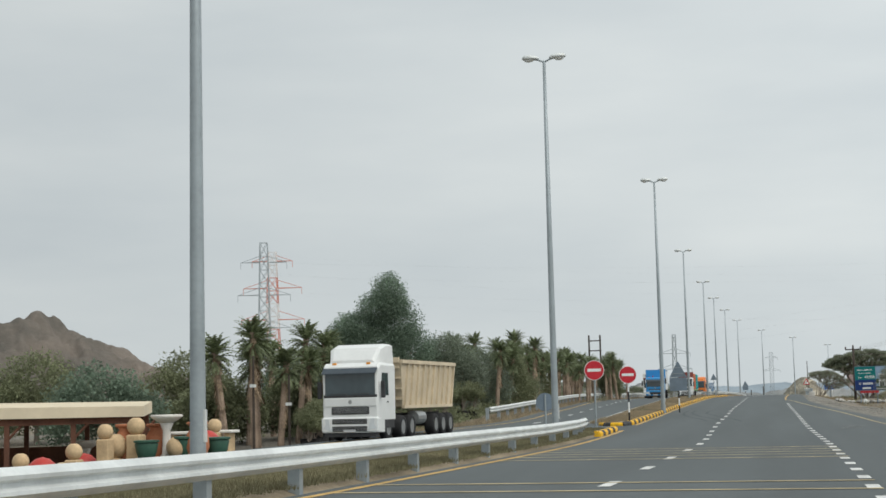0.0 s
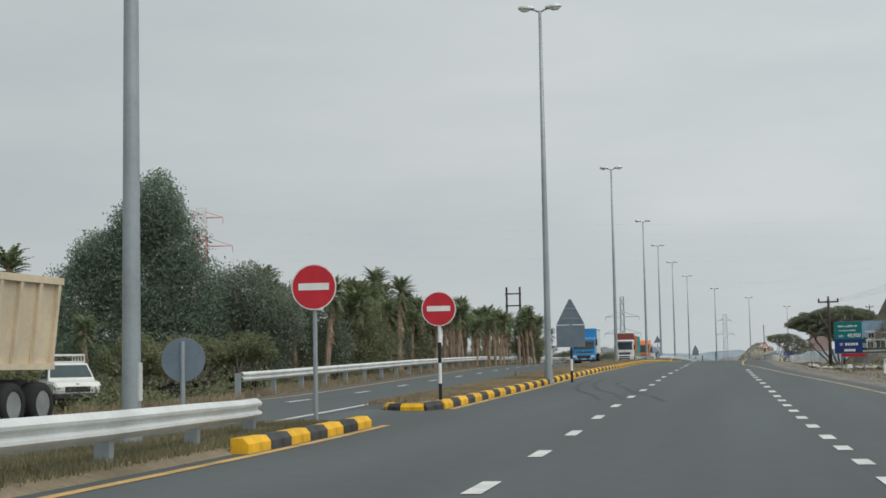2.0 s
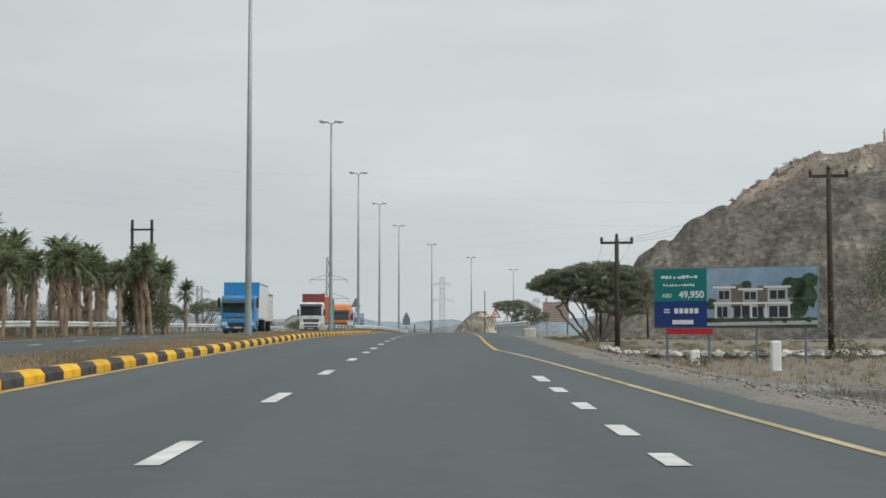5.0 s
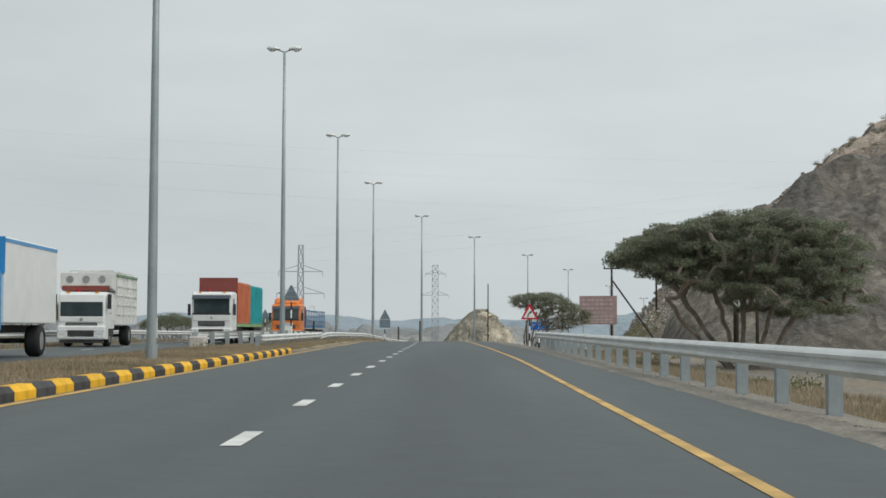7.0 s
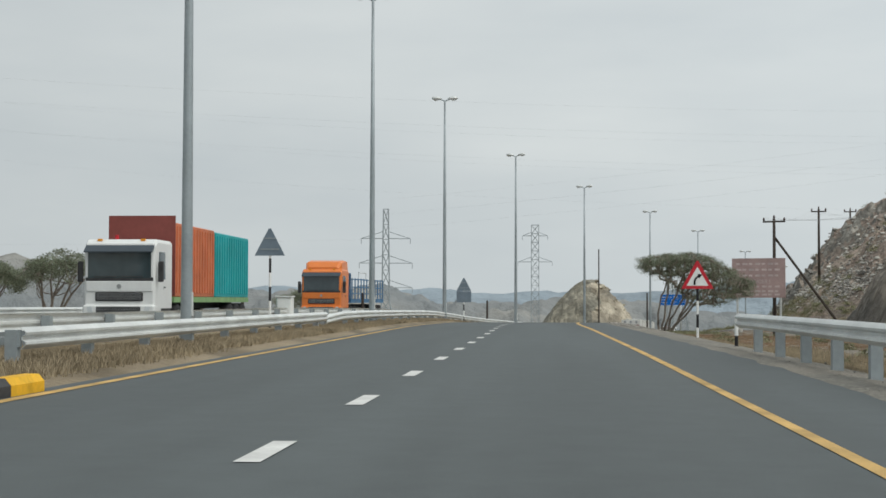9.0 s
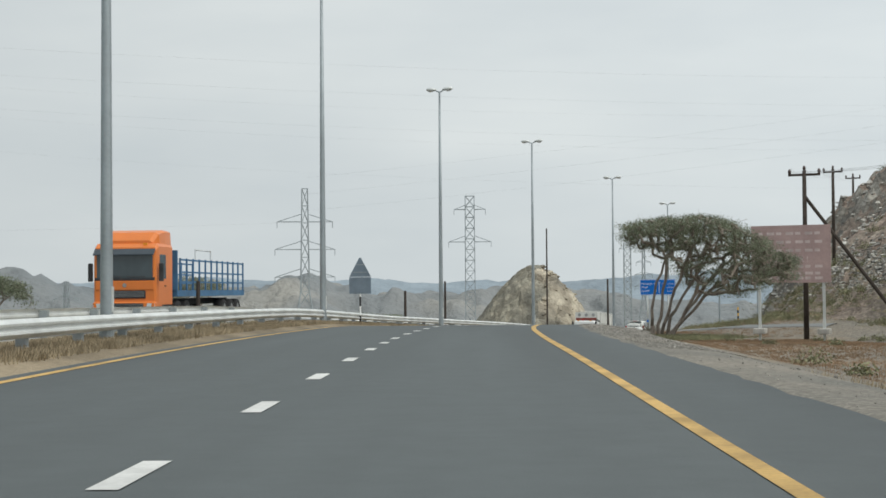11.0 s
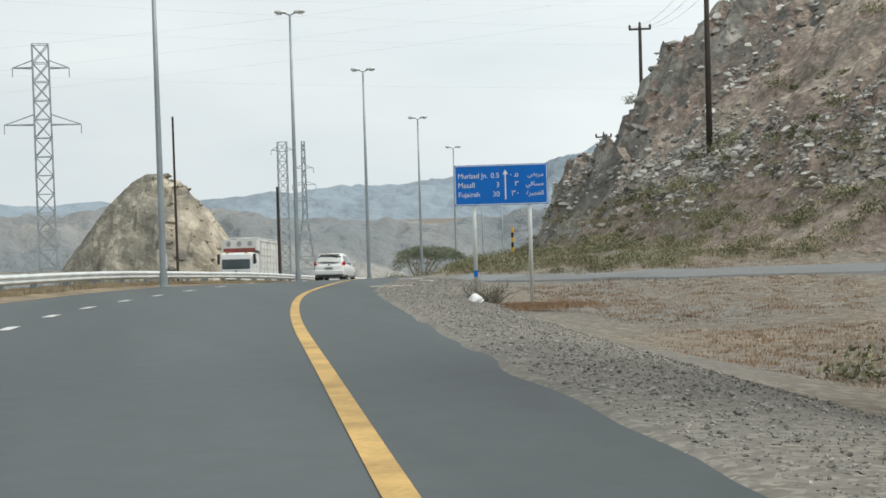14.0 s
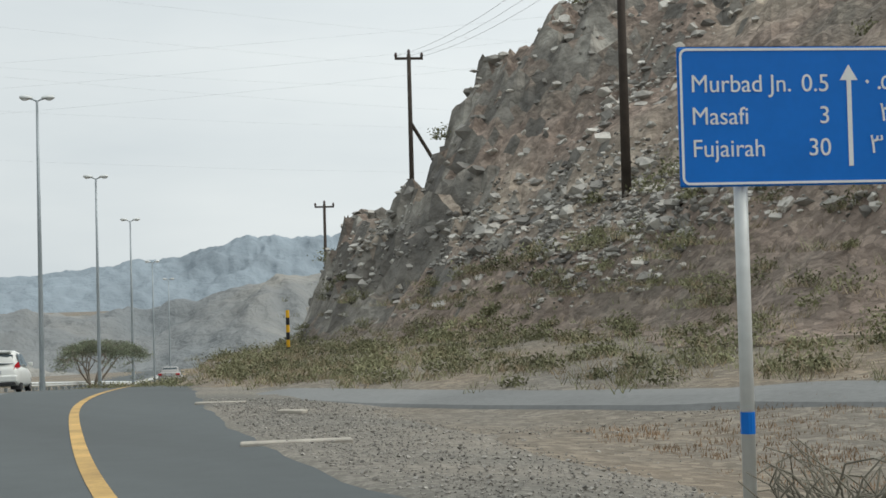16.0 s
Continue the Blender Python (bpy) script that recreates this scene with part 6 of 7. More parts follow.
stuff("toe_scrub", leaves(bush_points(toe[::2]), 0.04), SCRUB, "green and straw scrub along the foot of the hill", "scrub")
stuff("hill_scrub", leaves(bush_points(slope), 0.06), SCRUB, "scattered scrub on the rocky slope", "scrub")
flat = [(x, y, gz(x, y), rng.uniform(0.15, 0.5)) for x, y in zip(rng.uniform(6, 30, 150), rng.uniform(95, 280, 150)) if x > val(PAVE_R, y) + 3.5]
stuff("flat_scrub", leaves(bush_points(flat), 0.05), SCRUB, "low scrub dotted over the flat ground", "scrub")
far = [(x, y, gz(x, y), rng.uniform(0.5, 1.3)) for x, y in zip(rng.uniform(-120, 30, 220), rng.uniform(200, 460, 220)) if x < val(OPP_L, y) - 4]
stuff("far_scrub", leaves(bush_points(far), 0.13), LEAF_OLIVE, "dark scrub on the plain beyond the road", "scrub")
nurs = [(x, y, gz(x, y), rng.uniform(0.5, 1.2)) for x, y in zip(rng.uniform(-28, -18.5, 260), rng.uniform(74, 182, 260)) if x < val(OPP_L, y) - 3]
nurs += [(x, y, gz(x, y), rng.uniform(1.3, 2.2)) for x, y in zip(rng.uniform(-31, -25.5, 110), rng.uniform(92, 190, 110))]
stuff("nursery_undergrowth", leaves(bush_points(nurs), 0.09), LEAF_OLIVE, "dusty undergrowth between the nursery trees", "scrub")



# ---- vehicles ----
def paint(name, color, rough=0.35, var=0.05):
    return mat(name, color, rough, var=var, scale=1.2, fine=10, spec=0.5)


CAR_WHITE = paint("white_car_paint", (0.74, 0.75, 0.72))
CAR_SILVER = paint("bronze_silver_paint", (0.36, 0.35, 0.34), 0.4)
TRUCK_WHITE = paint("white_truck_paint", (0.72, 0.73, 0.72))
TRUCK_ORANGE = paint("orange_truck_paint", (0.72, 0.20, 0.04))
TRUCK_BLUE = paint("blue_truck_paint", (0.03, 0.25, 0.55))
FLATBED_BLUE = paint("dull_blue_steel", (0.05, 0.15, 0.28), 0.6, 0.2)
CREAM = mat("cream_tipper_paint", (0.60, 0.50, 0.36), 0.6, var=0.12, scale=0.8, fine=8)
CRATE_WHITE = mat("white_crate_paint", (0.66, 0.66, 0.63), 0.6, var=0.12, scale=0.8, fine=8)
CRATE_GREEN = mat("green_crate_trim", (0.16, 0.30, 0.17), 0.6, var=0.12)
BOX_TEAL = mat("teal_container", (0.02, 0.34, 0.36), 0.6, var=0.12, scale=0.8, fine=6)
BOX_ORANGE = mat("rust_orange_container", (0.55, 0.17, 0.08), 0.6, var=0.15, scale=0.8, fine=6)
BOX_RED = mat("dark_red_container", (0.22, 0.06, 0.05), 0.6, var=0.15, scale=0.8, fine=6)
GREEN_STEEL = mat("pale_green_chassis", (0.22, 0.36, 0.16), 0.6, var=0.15)
GLASS = mat("dark_vehicle_glass", (0.04, 0.06, 0.068), 0.06, var=0.2, scale=0.8, fine=3, spec=0.8)
VISOR = mat("tinted_visor", (0.055, 0.07, 0.085), 0.3, var=0.1)
RUBBER = mat("tyre_rubber", (0.025, 0.025, 0.026), 0.85, var=0.2)
RIM = mat("grey_wheel_rim", (0.35, 0.36, 0.36), 0.4, 0.6, var=0.15)
CHASSIS = mat("dark_chassis", (0.045, 0.045, 0.047), 0.75, var=0.25)
LAMP_RED = mat("red_tail_lamp", (0.48, 0.02, 0.03), 0.25, var=0.05)
LAMP_CLEAR = mat("clear_headlamp", (0.62, 0.65, 0.66), 0.15, var=0.05)
LAMP_AMBER = mat("amber_lamp", (0.75, 0.30, 0.03), 0.3, var=0.05)
PLATE_GREY = mat("number_plate", (0.55, 0.56, 0.58), 0.5, var=0.05)


def wheel(parent, x, y, r, w, side, rim=RIM):
    """A tyre with its rim; side: +1 when its face looks to +x."""
    prof = [(r * 0.62, -w / 2), (r * 0.9, -w / 2), (r * 0.98, -w * 0.38), (r, -w * 0.2), (r, w * 0.2), (r * 0.98, w * 0.38), (r * 0.9, w / 2), (r * 0.62, w / 2)]
    n = 20
    s = Shape().loft([[(x + a, y + q * math.cos(2 * math.pi * i / n), r + q * math.sin(2 * math.pi * i / n)) for i in range(n)] for q, a in prof], caps=False)
    tyre = part("wheel", s, RUBBER, parent, smooth=True)
    s = Shape()
    a = x + side * w * 0.30
    s.loft([[(x + side * k, y + q * math.cos(2 * math.pi * i / n), r + q * math.sin(2 * math.pi * i / n)) for i in range(n)] for q, k in ((r * 0.63, w * 0.46), (r * 0.55, w * 0.34), (r * 0.3, w * 0.28), (r * 0.16, w * 0.40))])
    part("rim", s, rim, tyre)


def body_ring(y, w, z0, zs, z1, wt):
    """Cross-section of a car body: half width w at the sill and shoulder, wt at the top."""
    return [(-w * 0.92, y, z0), (-w, y, z0 + 0.12), (-w, y, zs), (-w * 0.97, y, zs + (z1 - zs) * 0.35), (-wt, y, z1 - 0.03), (-wt * 0.85, y, z1), (0, y, z1 + 0.015), (wt * 0.85, y, z1), (wt, y, z1 - 0.03), (w * 0.97, y, zs + (z1 - zs) * 0.35), (w, y, zs), (w, y, z0 + 0.12), (w * 0.92, y, z0)]


def hatchback(label, m, body):
    """A small five-door hatchback; its tail is at y = 0 and its nose at y = 4.2."""
    car = thing("car", label, "car", "", m)
    s = Shape().loft([body_ring(*r) for r in ((0.03, 0.70, 0.36, 0.62, 0.80, 0.60), (0.10, 0.80, 0.30, 0.66, 0.92, 0.72), (0.35, 0.85, 0.24, 0.70, 0.96, 0.78), (1.2, 0.85, 0.22, 0.72, 0.95, 0.80), (2.2, 0.85, 0.22, 0.72, 0.93, 0.80), (3.1, 0.85, 0.22, 0.70, 0.90, 0.78), (3.8, 0.82, 0.26, 0.62, 0.80, 0.68), (4.12, 0.74, 0.32, 0.52, 0.66, 0.55), (4.2, 0.60, 0.38, 0.50, 0.58, 0.45))])
    part("body", s, body, car, smooth=True)
    cab = Shape()
    rings = []
    for y, w0, w1, z1 in ((0.16, 0.77, 0.68, 1.12), (0.34, 0.79, 0.62, 1.42), (0.55, 0.80, 0.60, 1.50), (1.4, 0.80, 0.60, 1.535), (2.2, 0.80, 0.60, 1.50), (2.55, 0.79, 0.62, 1.38), (3.15, 0.78, 0.72, 0.93)):
        zb = 0.86
        rings.append([(-w0, y, zb), (-w0 + (w0 - w1) * 0.3, y, zb + (z1 - zb) * 0.35), (-w1, y, z1 - 0.05), (-w1 * 0.85, y, z1), (0, y, z1 + 0.02), (w1 * 0.85, y, z1), (w1, y, z1 - 0.05), (w0 - (w0 - w1) * 0.3, y, zb + (z1 - zb) * 0.35), (w0, y, zb)])
    cab.loft(rings)
    part("cabin", cab, body, car, smooth=True)
    g = Shape()
    g.add([(-0.64, 0.155, 1.03), (-0.35, 0.125, 1.00), (0.35, 0.125, 1.00), (0.64, 0.155, 1.03), (0.60, 0.30, 1.36), (0.3, 0.295, 1.40), (-0.3, 0.295, 1.40), (-0.60, 0.30, 1.36)], [tuple(range(8))])
    part("rear_window", g, GLASS, car)
    for side in (-1, 1):
        for y0, y1, y2, y3 in ((0.62, 1.38, 1.36, 0.78), (1.46, 2.75, 2.30, 1.46)):
            q = Shape().add([(side * 0.812, y0, 0.98), (side * 0.812, y1, 0.96), (side * 0.665, y2, 1.40), (side * 0.665, y3, 1.42)], [(0, 1, 2, 3)])
            part("side_window", q, GLASS, car)
        lamp = Shape().loft([[(side * 0.66, 0.075, 0.80), (side * 0.86, 0.30, 0.90), (side * 0.80, 0.22, 1.10), (side * 0.70, 0.12, 0.98)], [(side * 0.66, 0.045, 0.80), (side * 0.872, 0.30, 0.90), (side * 0.815, 0.2, 1.10), (side * 0.71, 0.095, 0.98)]])
        part("tail_lamp", lamp, LAMP_RED, car)
        mir = Shape().rbox((side * 0.86 - 0.02, 2.62, 0.97), (side * 1.0, 2.76, 1.12), 0.02)
        part("mirror", mir, body, car)
        for y in (0.78, 3.38):
            wheel(car, side * 0.74, y, 0.30, 0.19, side)
        part("wheel_arch", Shape().box((side * 0.5, 0.42, 0.1), (side * 0.845, 1.14, 0.62)), CHASSIS, car)
    part("bumper", Shape().rbox((-0.80, -0.03, 0.36), (0.80, 0.3, 0.62), 0.05), body, car)
    part("bumper_sill", Shape().rbox((-0.72, -0.015, 0.26), (0.72, 0.25, 0.38), 0.02), CHASSIS, car)
    part("number_plate", Shape().box((-0.24, -0.01, 0.66), (0.24, 0.04, 0.78)), PLATE_GREY, car)
    part("plate_bar", Shape().box((-0.17, -0.014, 0.69), (0.17, -0.01, 0.75)), CHASSIS, car)
    part("badge", disc(0.05, 0.02, 0.06, 0.90, 12), RIM, car)
    part("spoiler", Shape().rbox((-0.55, 0.20, 1.44), (0.55, 0.42, 1.50), 0.015), body, car)
    part("brake_light", Shape().box((-0.16, 0.19, 1.452), (0.16, 0.2, 1.478)), LAMP_RED, car)
    part("wiper", Shape().box((-0.02, 0.11, 0.99), (0.34, 0.125, 1.02)), CHASSIS, car)
    return car


def sedan(label, m, body):
    car = thing("car", label, "car", "", m)
    s = Shape().loft([body_ring(*r) for r in ((0.0, 0.70, 0.38, 0.62, 0.86, 0.62), (0.10, 0.82, 0.30, 0.66, 0.95, 0.72), (0.7, 0.87, 0.24, 0.70, 0.98, 0.78), (2.0, 0.87, 0.22, 0.70, 0.94, 0.80), (3.4, 0.87, 0.24, 0.68, 0.88, 0.78), (4.3, 0.80, 0.30, 0.56, 0.74, 0.64), (4.55, 0.64, 0.38, 0.50, 0.60, 0.5))])
    part("body", s, body, car, smooth=True)
    rings = []
    for y, w0, w1, z1 in ((0.55, 0.76, 0.72, 0.98), (1.15, 0.78, 0.60, 1.36), (1.5, 0.78, 0.58, 1.41), (2.2, 0.78, 0.58, 1.42), (2.7, 0.78, 0.60, 1.36), (3.5, 0.77, 0.72, 0.92)):
        rings.append([(-w0, y, 0.88), (-w1, y, z1 - 0.04), (-w1 * 0.8, y, z1), (w1 * 0.8, y, z1), (w1, y, z1 - 0.04), (w0, y, 0.88)])
    part("cabin", Shape().loft(rings), body, car, smooth=True)
    part("rear_window", Shape().add([(-0.62, 0.66, 1.035), (0.62, 0.66, 1.035), (0.53, 1.10, 1.345), (-0.53, 1.10, 1.345)], [(0, 1, 2, 3)]), GLASS, car)
    for side in (-1, 1):
        part("side_window", Shape().add([(side * 0.785, 1.0, 0.99), (side * 0.785, 3.0, 0.96), (side * 0.625, 2.6, 1.33), (side * 0.61, 1.35, 1.36)], [(0, 1, 2, 3)]), GLASS, car)
        part("tail_lamp", Shape().rbox((side * 0.5 if side > 0 else -0.83, -0.02, 0.72), (side * 0.83 if side > 0 else -0.5, 0.14, 0.88), 0.03), LAMP_RED, car)
        part("mirror", Shape().rbox((side * 0.88 - 0.03, 2.95, 0.95), (side * 1.02, 3.07, 1.08), 0.02), body, car)
        for y in (0.95, 3.6):
            wheel(car, side * 0.76, y, 0.31, 0.19, side)
    part("bumper", Shape().rbox((-0.83, -0.06, 0.34), (0.83, 0.3, 0.60), 0.05), body, car)
    part("bumper_sill", Shape().box((-0.7, -0.04, 0.26), (0.7, 0.2, 0.35)), CHASSIS, car)
    part("number_plate", Shape().box((-0.24, -0.03, 0.70), (0.24, 0.02, 0.82)), PLATE_GREY, car)
    return car


def truck_cab(truck, body, front_w=2.48, roof=3.0, fairing=0.75, visor=True, grille_slats=5, bumper_z=0.35):
    """A flat-fronted cab facing -y: front at y = 0."""
    w = front_w / 2
    rings = []
    for y, ww, z0, z1 in ((0.0, w * 0.93, 0.95, roof - 0.45), (0.06, w * 0.98, 0.9, roof - 0.15), (0.3, w, 0.85, roof), (2.1, w, 0.85, roof), (2.2, w * 0.98, 0.9, roof - 0.04)):
        rings.append([(-ww, y, z0), (ww, y, z0), (ww, y, z1 - 0.12), (ww * 0.94, y, z1), (-ww * 0.94, y, z1), (-ww, y, z1 - 0.12)])
    part("cab", Shape().loft(rings), body, truck)
    heavy = roof > 2.9
    zs0, zs1 = (roof - 1.32, roof - 0.40) if heavy else (max(roof - 1.28, 1.42), roof - 0.47)
    part("windscreen", Shape().add([(-w * 0.88, -0.012, zs0), (w * 0.88, -0.012, zs0), (w * 0.88, -0.008, zs1), (-w * 0.88, -0.008, zs1)], [(0, 1, 2, 3)]), GLASS, truck)
    if visor:
        part("visor", Shape().loft([[(-w * 0.95, -0.22, zs1 - 0.02), (w * 0.95, -0.22, zs1 - 0.02), (w * 0.95, 0.08, zs1 + 0.22), (-w * 0.95, 0.08, zs1 + 0.22)], [(-w * 0.95, -0.22, zs1 - 0.06), (w * 0.95, -0.22, zs1 - 0.06), (w * 0.95, 0.05, zs1 + 0.1), (-w * 0.95, 0.05, zs1 + 0.1)]]), VISOR, truck)
    if heavy:
        part("windscreen_band", Shape().rbox((-w * 0.94, -0.011, zs0 - 0.1), (w * 0.94, 0.05, zs0 + 0.02), 0.01), CHASSIS, truck)
        for z0, z1 in ((0.40, 0.62), (0.70, 0.92)):
            part("bumper_grille", Shape().rbox((-w * 0.62, -0.135, z0), (w * 0.62, -0.08, z1), 0.02), CHASSIS, truck)
            for k in range(3):
                z = z0 + 0.05 + 0.055 * k
                part("bumper_slat", Shape().box((-w * 0.6, -0.142, z), (w * 0.6, -0.133, z + 0.012)), RIM, truck)
    part("front_panel", Shape().rbox((-w * 0.92, -0.03, zs0 - (0.46 if heavy else 0.27)), (w * 0.92, 0.05, zs0 - (0.11 if heavy else 0.03)), 0.02), body, truck)
    g0, g1 = (1.1, zs0 - 0.48) if heavy else (0.9, zs0 - 0.3)
    part("grille", Shape().rbox((-w * 0.66, -0.05, g0), (w * 0.66, 0.04, g1), 0.03), CHASSIS, truck)
    for k in range(grille_slats):
        z = g0 + 0.06 + (g1 - g0 - 0.12) * k / max(grille_slats - 1, 1)
        part("grille_slat", Shape().box((-w * 0.62, -0.062, z), (w * 0.62, -0.05, z + 0.014)), RIM, truck)
    part("bumper", Shape().rbox((-w * 1.0, -0.12, bumper_z), (w * 1.0, 0.35, 0.98), 0.06), body, truck)
    if not heavy:
        part("lower_grille", Shape().box((-w * 0.55, -0.13, bumper_z + 0.12), (w * 0.55, -0.1, bumper_z + 0.42)), CHASSIS, truck)
        part("bumper_groove", Shape().box((-w * 0.98, -0.127, 0.71), (w * 0.98, -0.118, 0.735)), CHASSIS, truck)
    part("emblem", disc(0.08, -0.045, -0.03, zs0 - (0.28 if heavy else 0.15), 14), RIM, truck)
    for x0, x1 in ((-w * 0.7, -w * 0.08), (w * 0.05, w * 0.66)):
        part("wiper", Shape().box((x0, -0.035, zs0 + 0.04), (x1, -0.018, zs0 + 0.065)), CHASSIS, truck)
    for x in (-w * 0.6, w * 0.6):
        part("marker_lamp", Shape().box((x - 0.08, 0.18, roof - 0.06), (x + 0.08, 0.26, roof + 0.02)), LAMP_AMBER, truck)
        part("fog_lamp", Shape().rbox((x - 0.13, -0.13, bumper_z + 0.06), (x + 0.13, -0.11, bumper_z + 0.17), 0.005), LAMP_CLEAR, truck)
    part("skirt", Shape().box((-w * 0.9, -0.05, 0.18), (w * 0.9, 0.3, bumper_z)), CHASSIS, truck)
    for side in (-1, 1):
        x0, x1 = sorted((side * w * 0.62, side * w * 0.96))
        if heavy:
            h0, h1 = side * w * 0.66, side * w * 0.97
            part("headlamp", Shape().loft([[(h0, y, 0.46), (h1, y + 0.02, 0.52), (h1, y + 0.03, 0.9), (h0 + side * 0.1, y, 0.92)] for y in (-0.075, -0.138)]), LAMP_CLEAR, truck)
        else:
            part("headlamp", Shape().rbox((x0, -0.135, bumper_z + 0.22), (x1, -0.08, bumper_z + 0.46), 0.02), LAMP_CLEAR, truck)
        mx0, mx1 = sorted((side * (w + 0.06), side * (w + 0.24)))
        part("mirror", Shape().rbox((mx0, 0.08, 1.75), (mx1, 0.2, 2.45), 0.03), CHASSIS, truck)
        part("side_window", Shape().add([(side * (w + 0.006), 0.32, 1.85), (side * (w + 0.006), 1.25, 1.85), (side * (w + 0.006), 1.2, roof - 0.42), (side * (w + 0.006), 0.42, roof - 0.42)], [(0, 1, 2, 3)]), GLASS, truck)
        part("door_handle", Shape().box((side * w, 1.05, 1.55), (side * (w + 0.03), 1.2, 1.6)), CHASSIS, truck)
        sx0, sx1 = sorted((side * (w - 0.35), side * (w - 0.01)))
        part("wheel_arch", Shape().box((sx0, 0.75, 0.5), (sx1, 2.0, 1.05)), CHASSIS, truck)
        part("step", Shape().box((sx0, 0.3, 0.35), (sx1, 0.75, 0.85)), body, truck)
        wheel(truck, side * (w - 0.2), 1.38, 0.5, 0.3, side)
    if fairing:
        fr = []
        for y, ww, z1 in ((0.35, w * 0.80, 0.12), (0.75, w * 0.92, fairing * 0.8), (1.4, w * 0.95, fairing), (2.15, w * 0.95, fairing)):
            fr.append([(-ww, y, roof - 0.03), (ww, y, roof - 0.03), (ww * 0.97, y, roof + z1 - 0.08), (ww * 0.85, y, roof + z1), (-ww * 0.85, y, roof + z1), (-ww * 0.97, y, roof + z1 - 0.08)])
        part("roof_fairing", Shape().loft(fr), body, truck)
    part("beacon", Shape().tube([(-0.25, 0.5, roof), (-0.25, 0.5, roof + 0.16)], 0.07, 10), LAMP_RED, truck)
    part("cab_plate", Shape().box((-0.26, -0.14, bumper_z + 0.02), (0.26, -0.12, bumper_z + 0.13)), PLATE_GREY, truck)


def chassis(truck, y0, y1, axles, w=2.45, z=1.05, r=0.5):
    part("frame", Shape().box((-0.45, y0, z - 0.25), (0.45, y1, z)), CHASSIS, truck)
    for y in axles:
        for side in (-1, 1):
            wheel(truck, side * (w / 2 - 0.24), y, r, 0.46, side)
        part("axle", Shape().tube([(-w / 2 + 0.3, y, r), (w / 2 - 0.3, y, r)], 0.08, 8), CHASSIS, truck)


def tipper_truck(m):
    truck = thing("dump_truck", "white lorry hauling a cream ribbed tipper body", "truck", "", m)
    truck_cab(truck, TRUCK_WHITE, roof=3.2, fairing=0.8)
    chassis(truck, 1.8, 11.2, (3.3, 4.55, 8.2, 9.4, 10.6))
    y0, y1, z0, z1 = 3.0, 11.2, 1.35, 3.35
    tub = Shape().loft([[(-1.05, y0 + 0.7, z0), (1.05, y0 + 0.7, z0), (1.24, y0, z1), (-1.24, y0, z1)], [(-1.05, y1, z0), (1.05, y1, z0), (1.24, y1 + 0.15, z1), (-1.24, y1 + 0.15, z1)]])
    part("tub", tub, CREAM, truck)
    part("headboard_brace", Shape().box((-1.15, y0 - 0.05, z1 - 0.1), (1.15, y0 + 0.1, z1 + 0.12)), CREAM, truck)
    for k in range(4):
        z = z0 + 0.3 + 0.45 * k
        part("headboard_rib", Shape().box((-1.12, y0 + 0.7 - 0.35 * (z - z0) - 0.1, z), (1.12, y0 + 0.75 - 0.35 * (z - z0), z + 0.09)), CREAM, truck)
    for side in (-1, 1):
        for k in range(10):
            y = y0 + 0.9 + (y1 - y0 - 1.0) * k / 9
            part("rib", Shape().loft([[(side * 1.06, y - 0.06, z0), (side * 1.06, y + 0.06, z0), (side * 1.14, y + 0.06, z0), (side * 1.14, y - 0.06, z0)], [(side * 1.2, y - 0.06 + 0.05, z1 - 0.12), (side * 1.2, y + 0.06 + 0.05, z1 - 0.12), (side * 1.32, y + 0.06 + 0.05, z1 - 0.12), (side * 1.32, y - 0.06 + 0.05, z1 - 0.12)]]), CREAM, truck)
        a, b = sorted((side * 1.2, side * 1.33))
        part("top_rail", Shape().box((a, y0, z1 - 0.14), (b, y1 + 0.1, z1 + 0.02)), CREAM, truck)
        part("bottom_rail", Shape().box((min(side * 1.02, side * 1.15), y0 + 0.7, z0 - 0.08), (max(side * 1.02, side * 1.15), y1, z0 + 0.06)), CREAM, truck)
        part("fuel_tank", Shape().tube([(side * 0.95, 5.4, 0.85), (side * 0.95, 6.6, 0.85)], 0.3, 12), RIM, truck)
    return truck


def container_truck(m):
    truck = thing("container_truck", "white lorry carrying orange and teal shipping containers", "truck", "", m)
    truck_cab(truck, TRUCK_WHITE, fairing=0.0, roof=3.2)
    chassis(truck, 1.8, 15.2, (3.2, 4.4, 11.8, 13.0, 14.2))
    part("trailer_rail", Shape().box((-1.2, 2.6, 1.05), (1.2, 15.3, 1.25)), GREEN_STEEL, truck)
    for name, y0, y1, top, mm in (("container", 2.7, 8.7, 3.9, BOX_ORANGE), ("teal_container", 9.0, 15.2, 3.85, BOX_TEAL)):
        c = part(name, Shape().rbox((-1.2, y0, 1.26), (1.2, y1, top), 0.03), mm, truck)
        for side in (-1, 1):
            for k in range(14):
                y = y0 + 0.25 + (y1 - y0 - 0.5) * k / 13
                part("corrugation", Shape().box((min(side * 1.2, side * 1.24), y - 0.09, 1.4), (max(side * 1.2, side * 1.24), y + 0.09, top - 0.12)), mm, c)
    part("container_end", Shape().box((-1.21, 2.64, 1.3), (1.21, 2.7, 4.15)), BOX_RED, truck)
    return truck


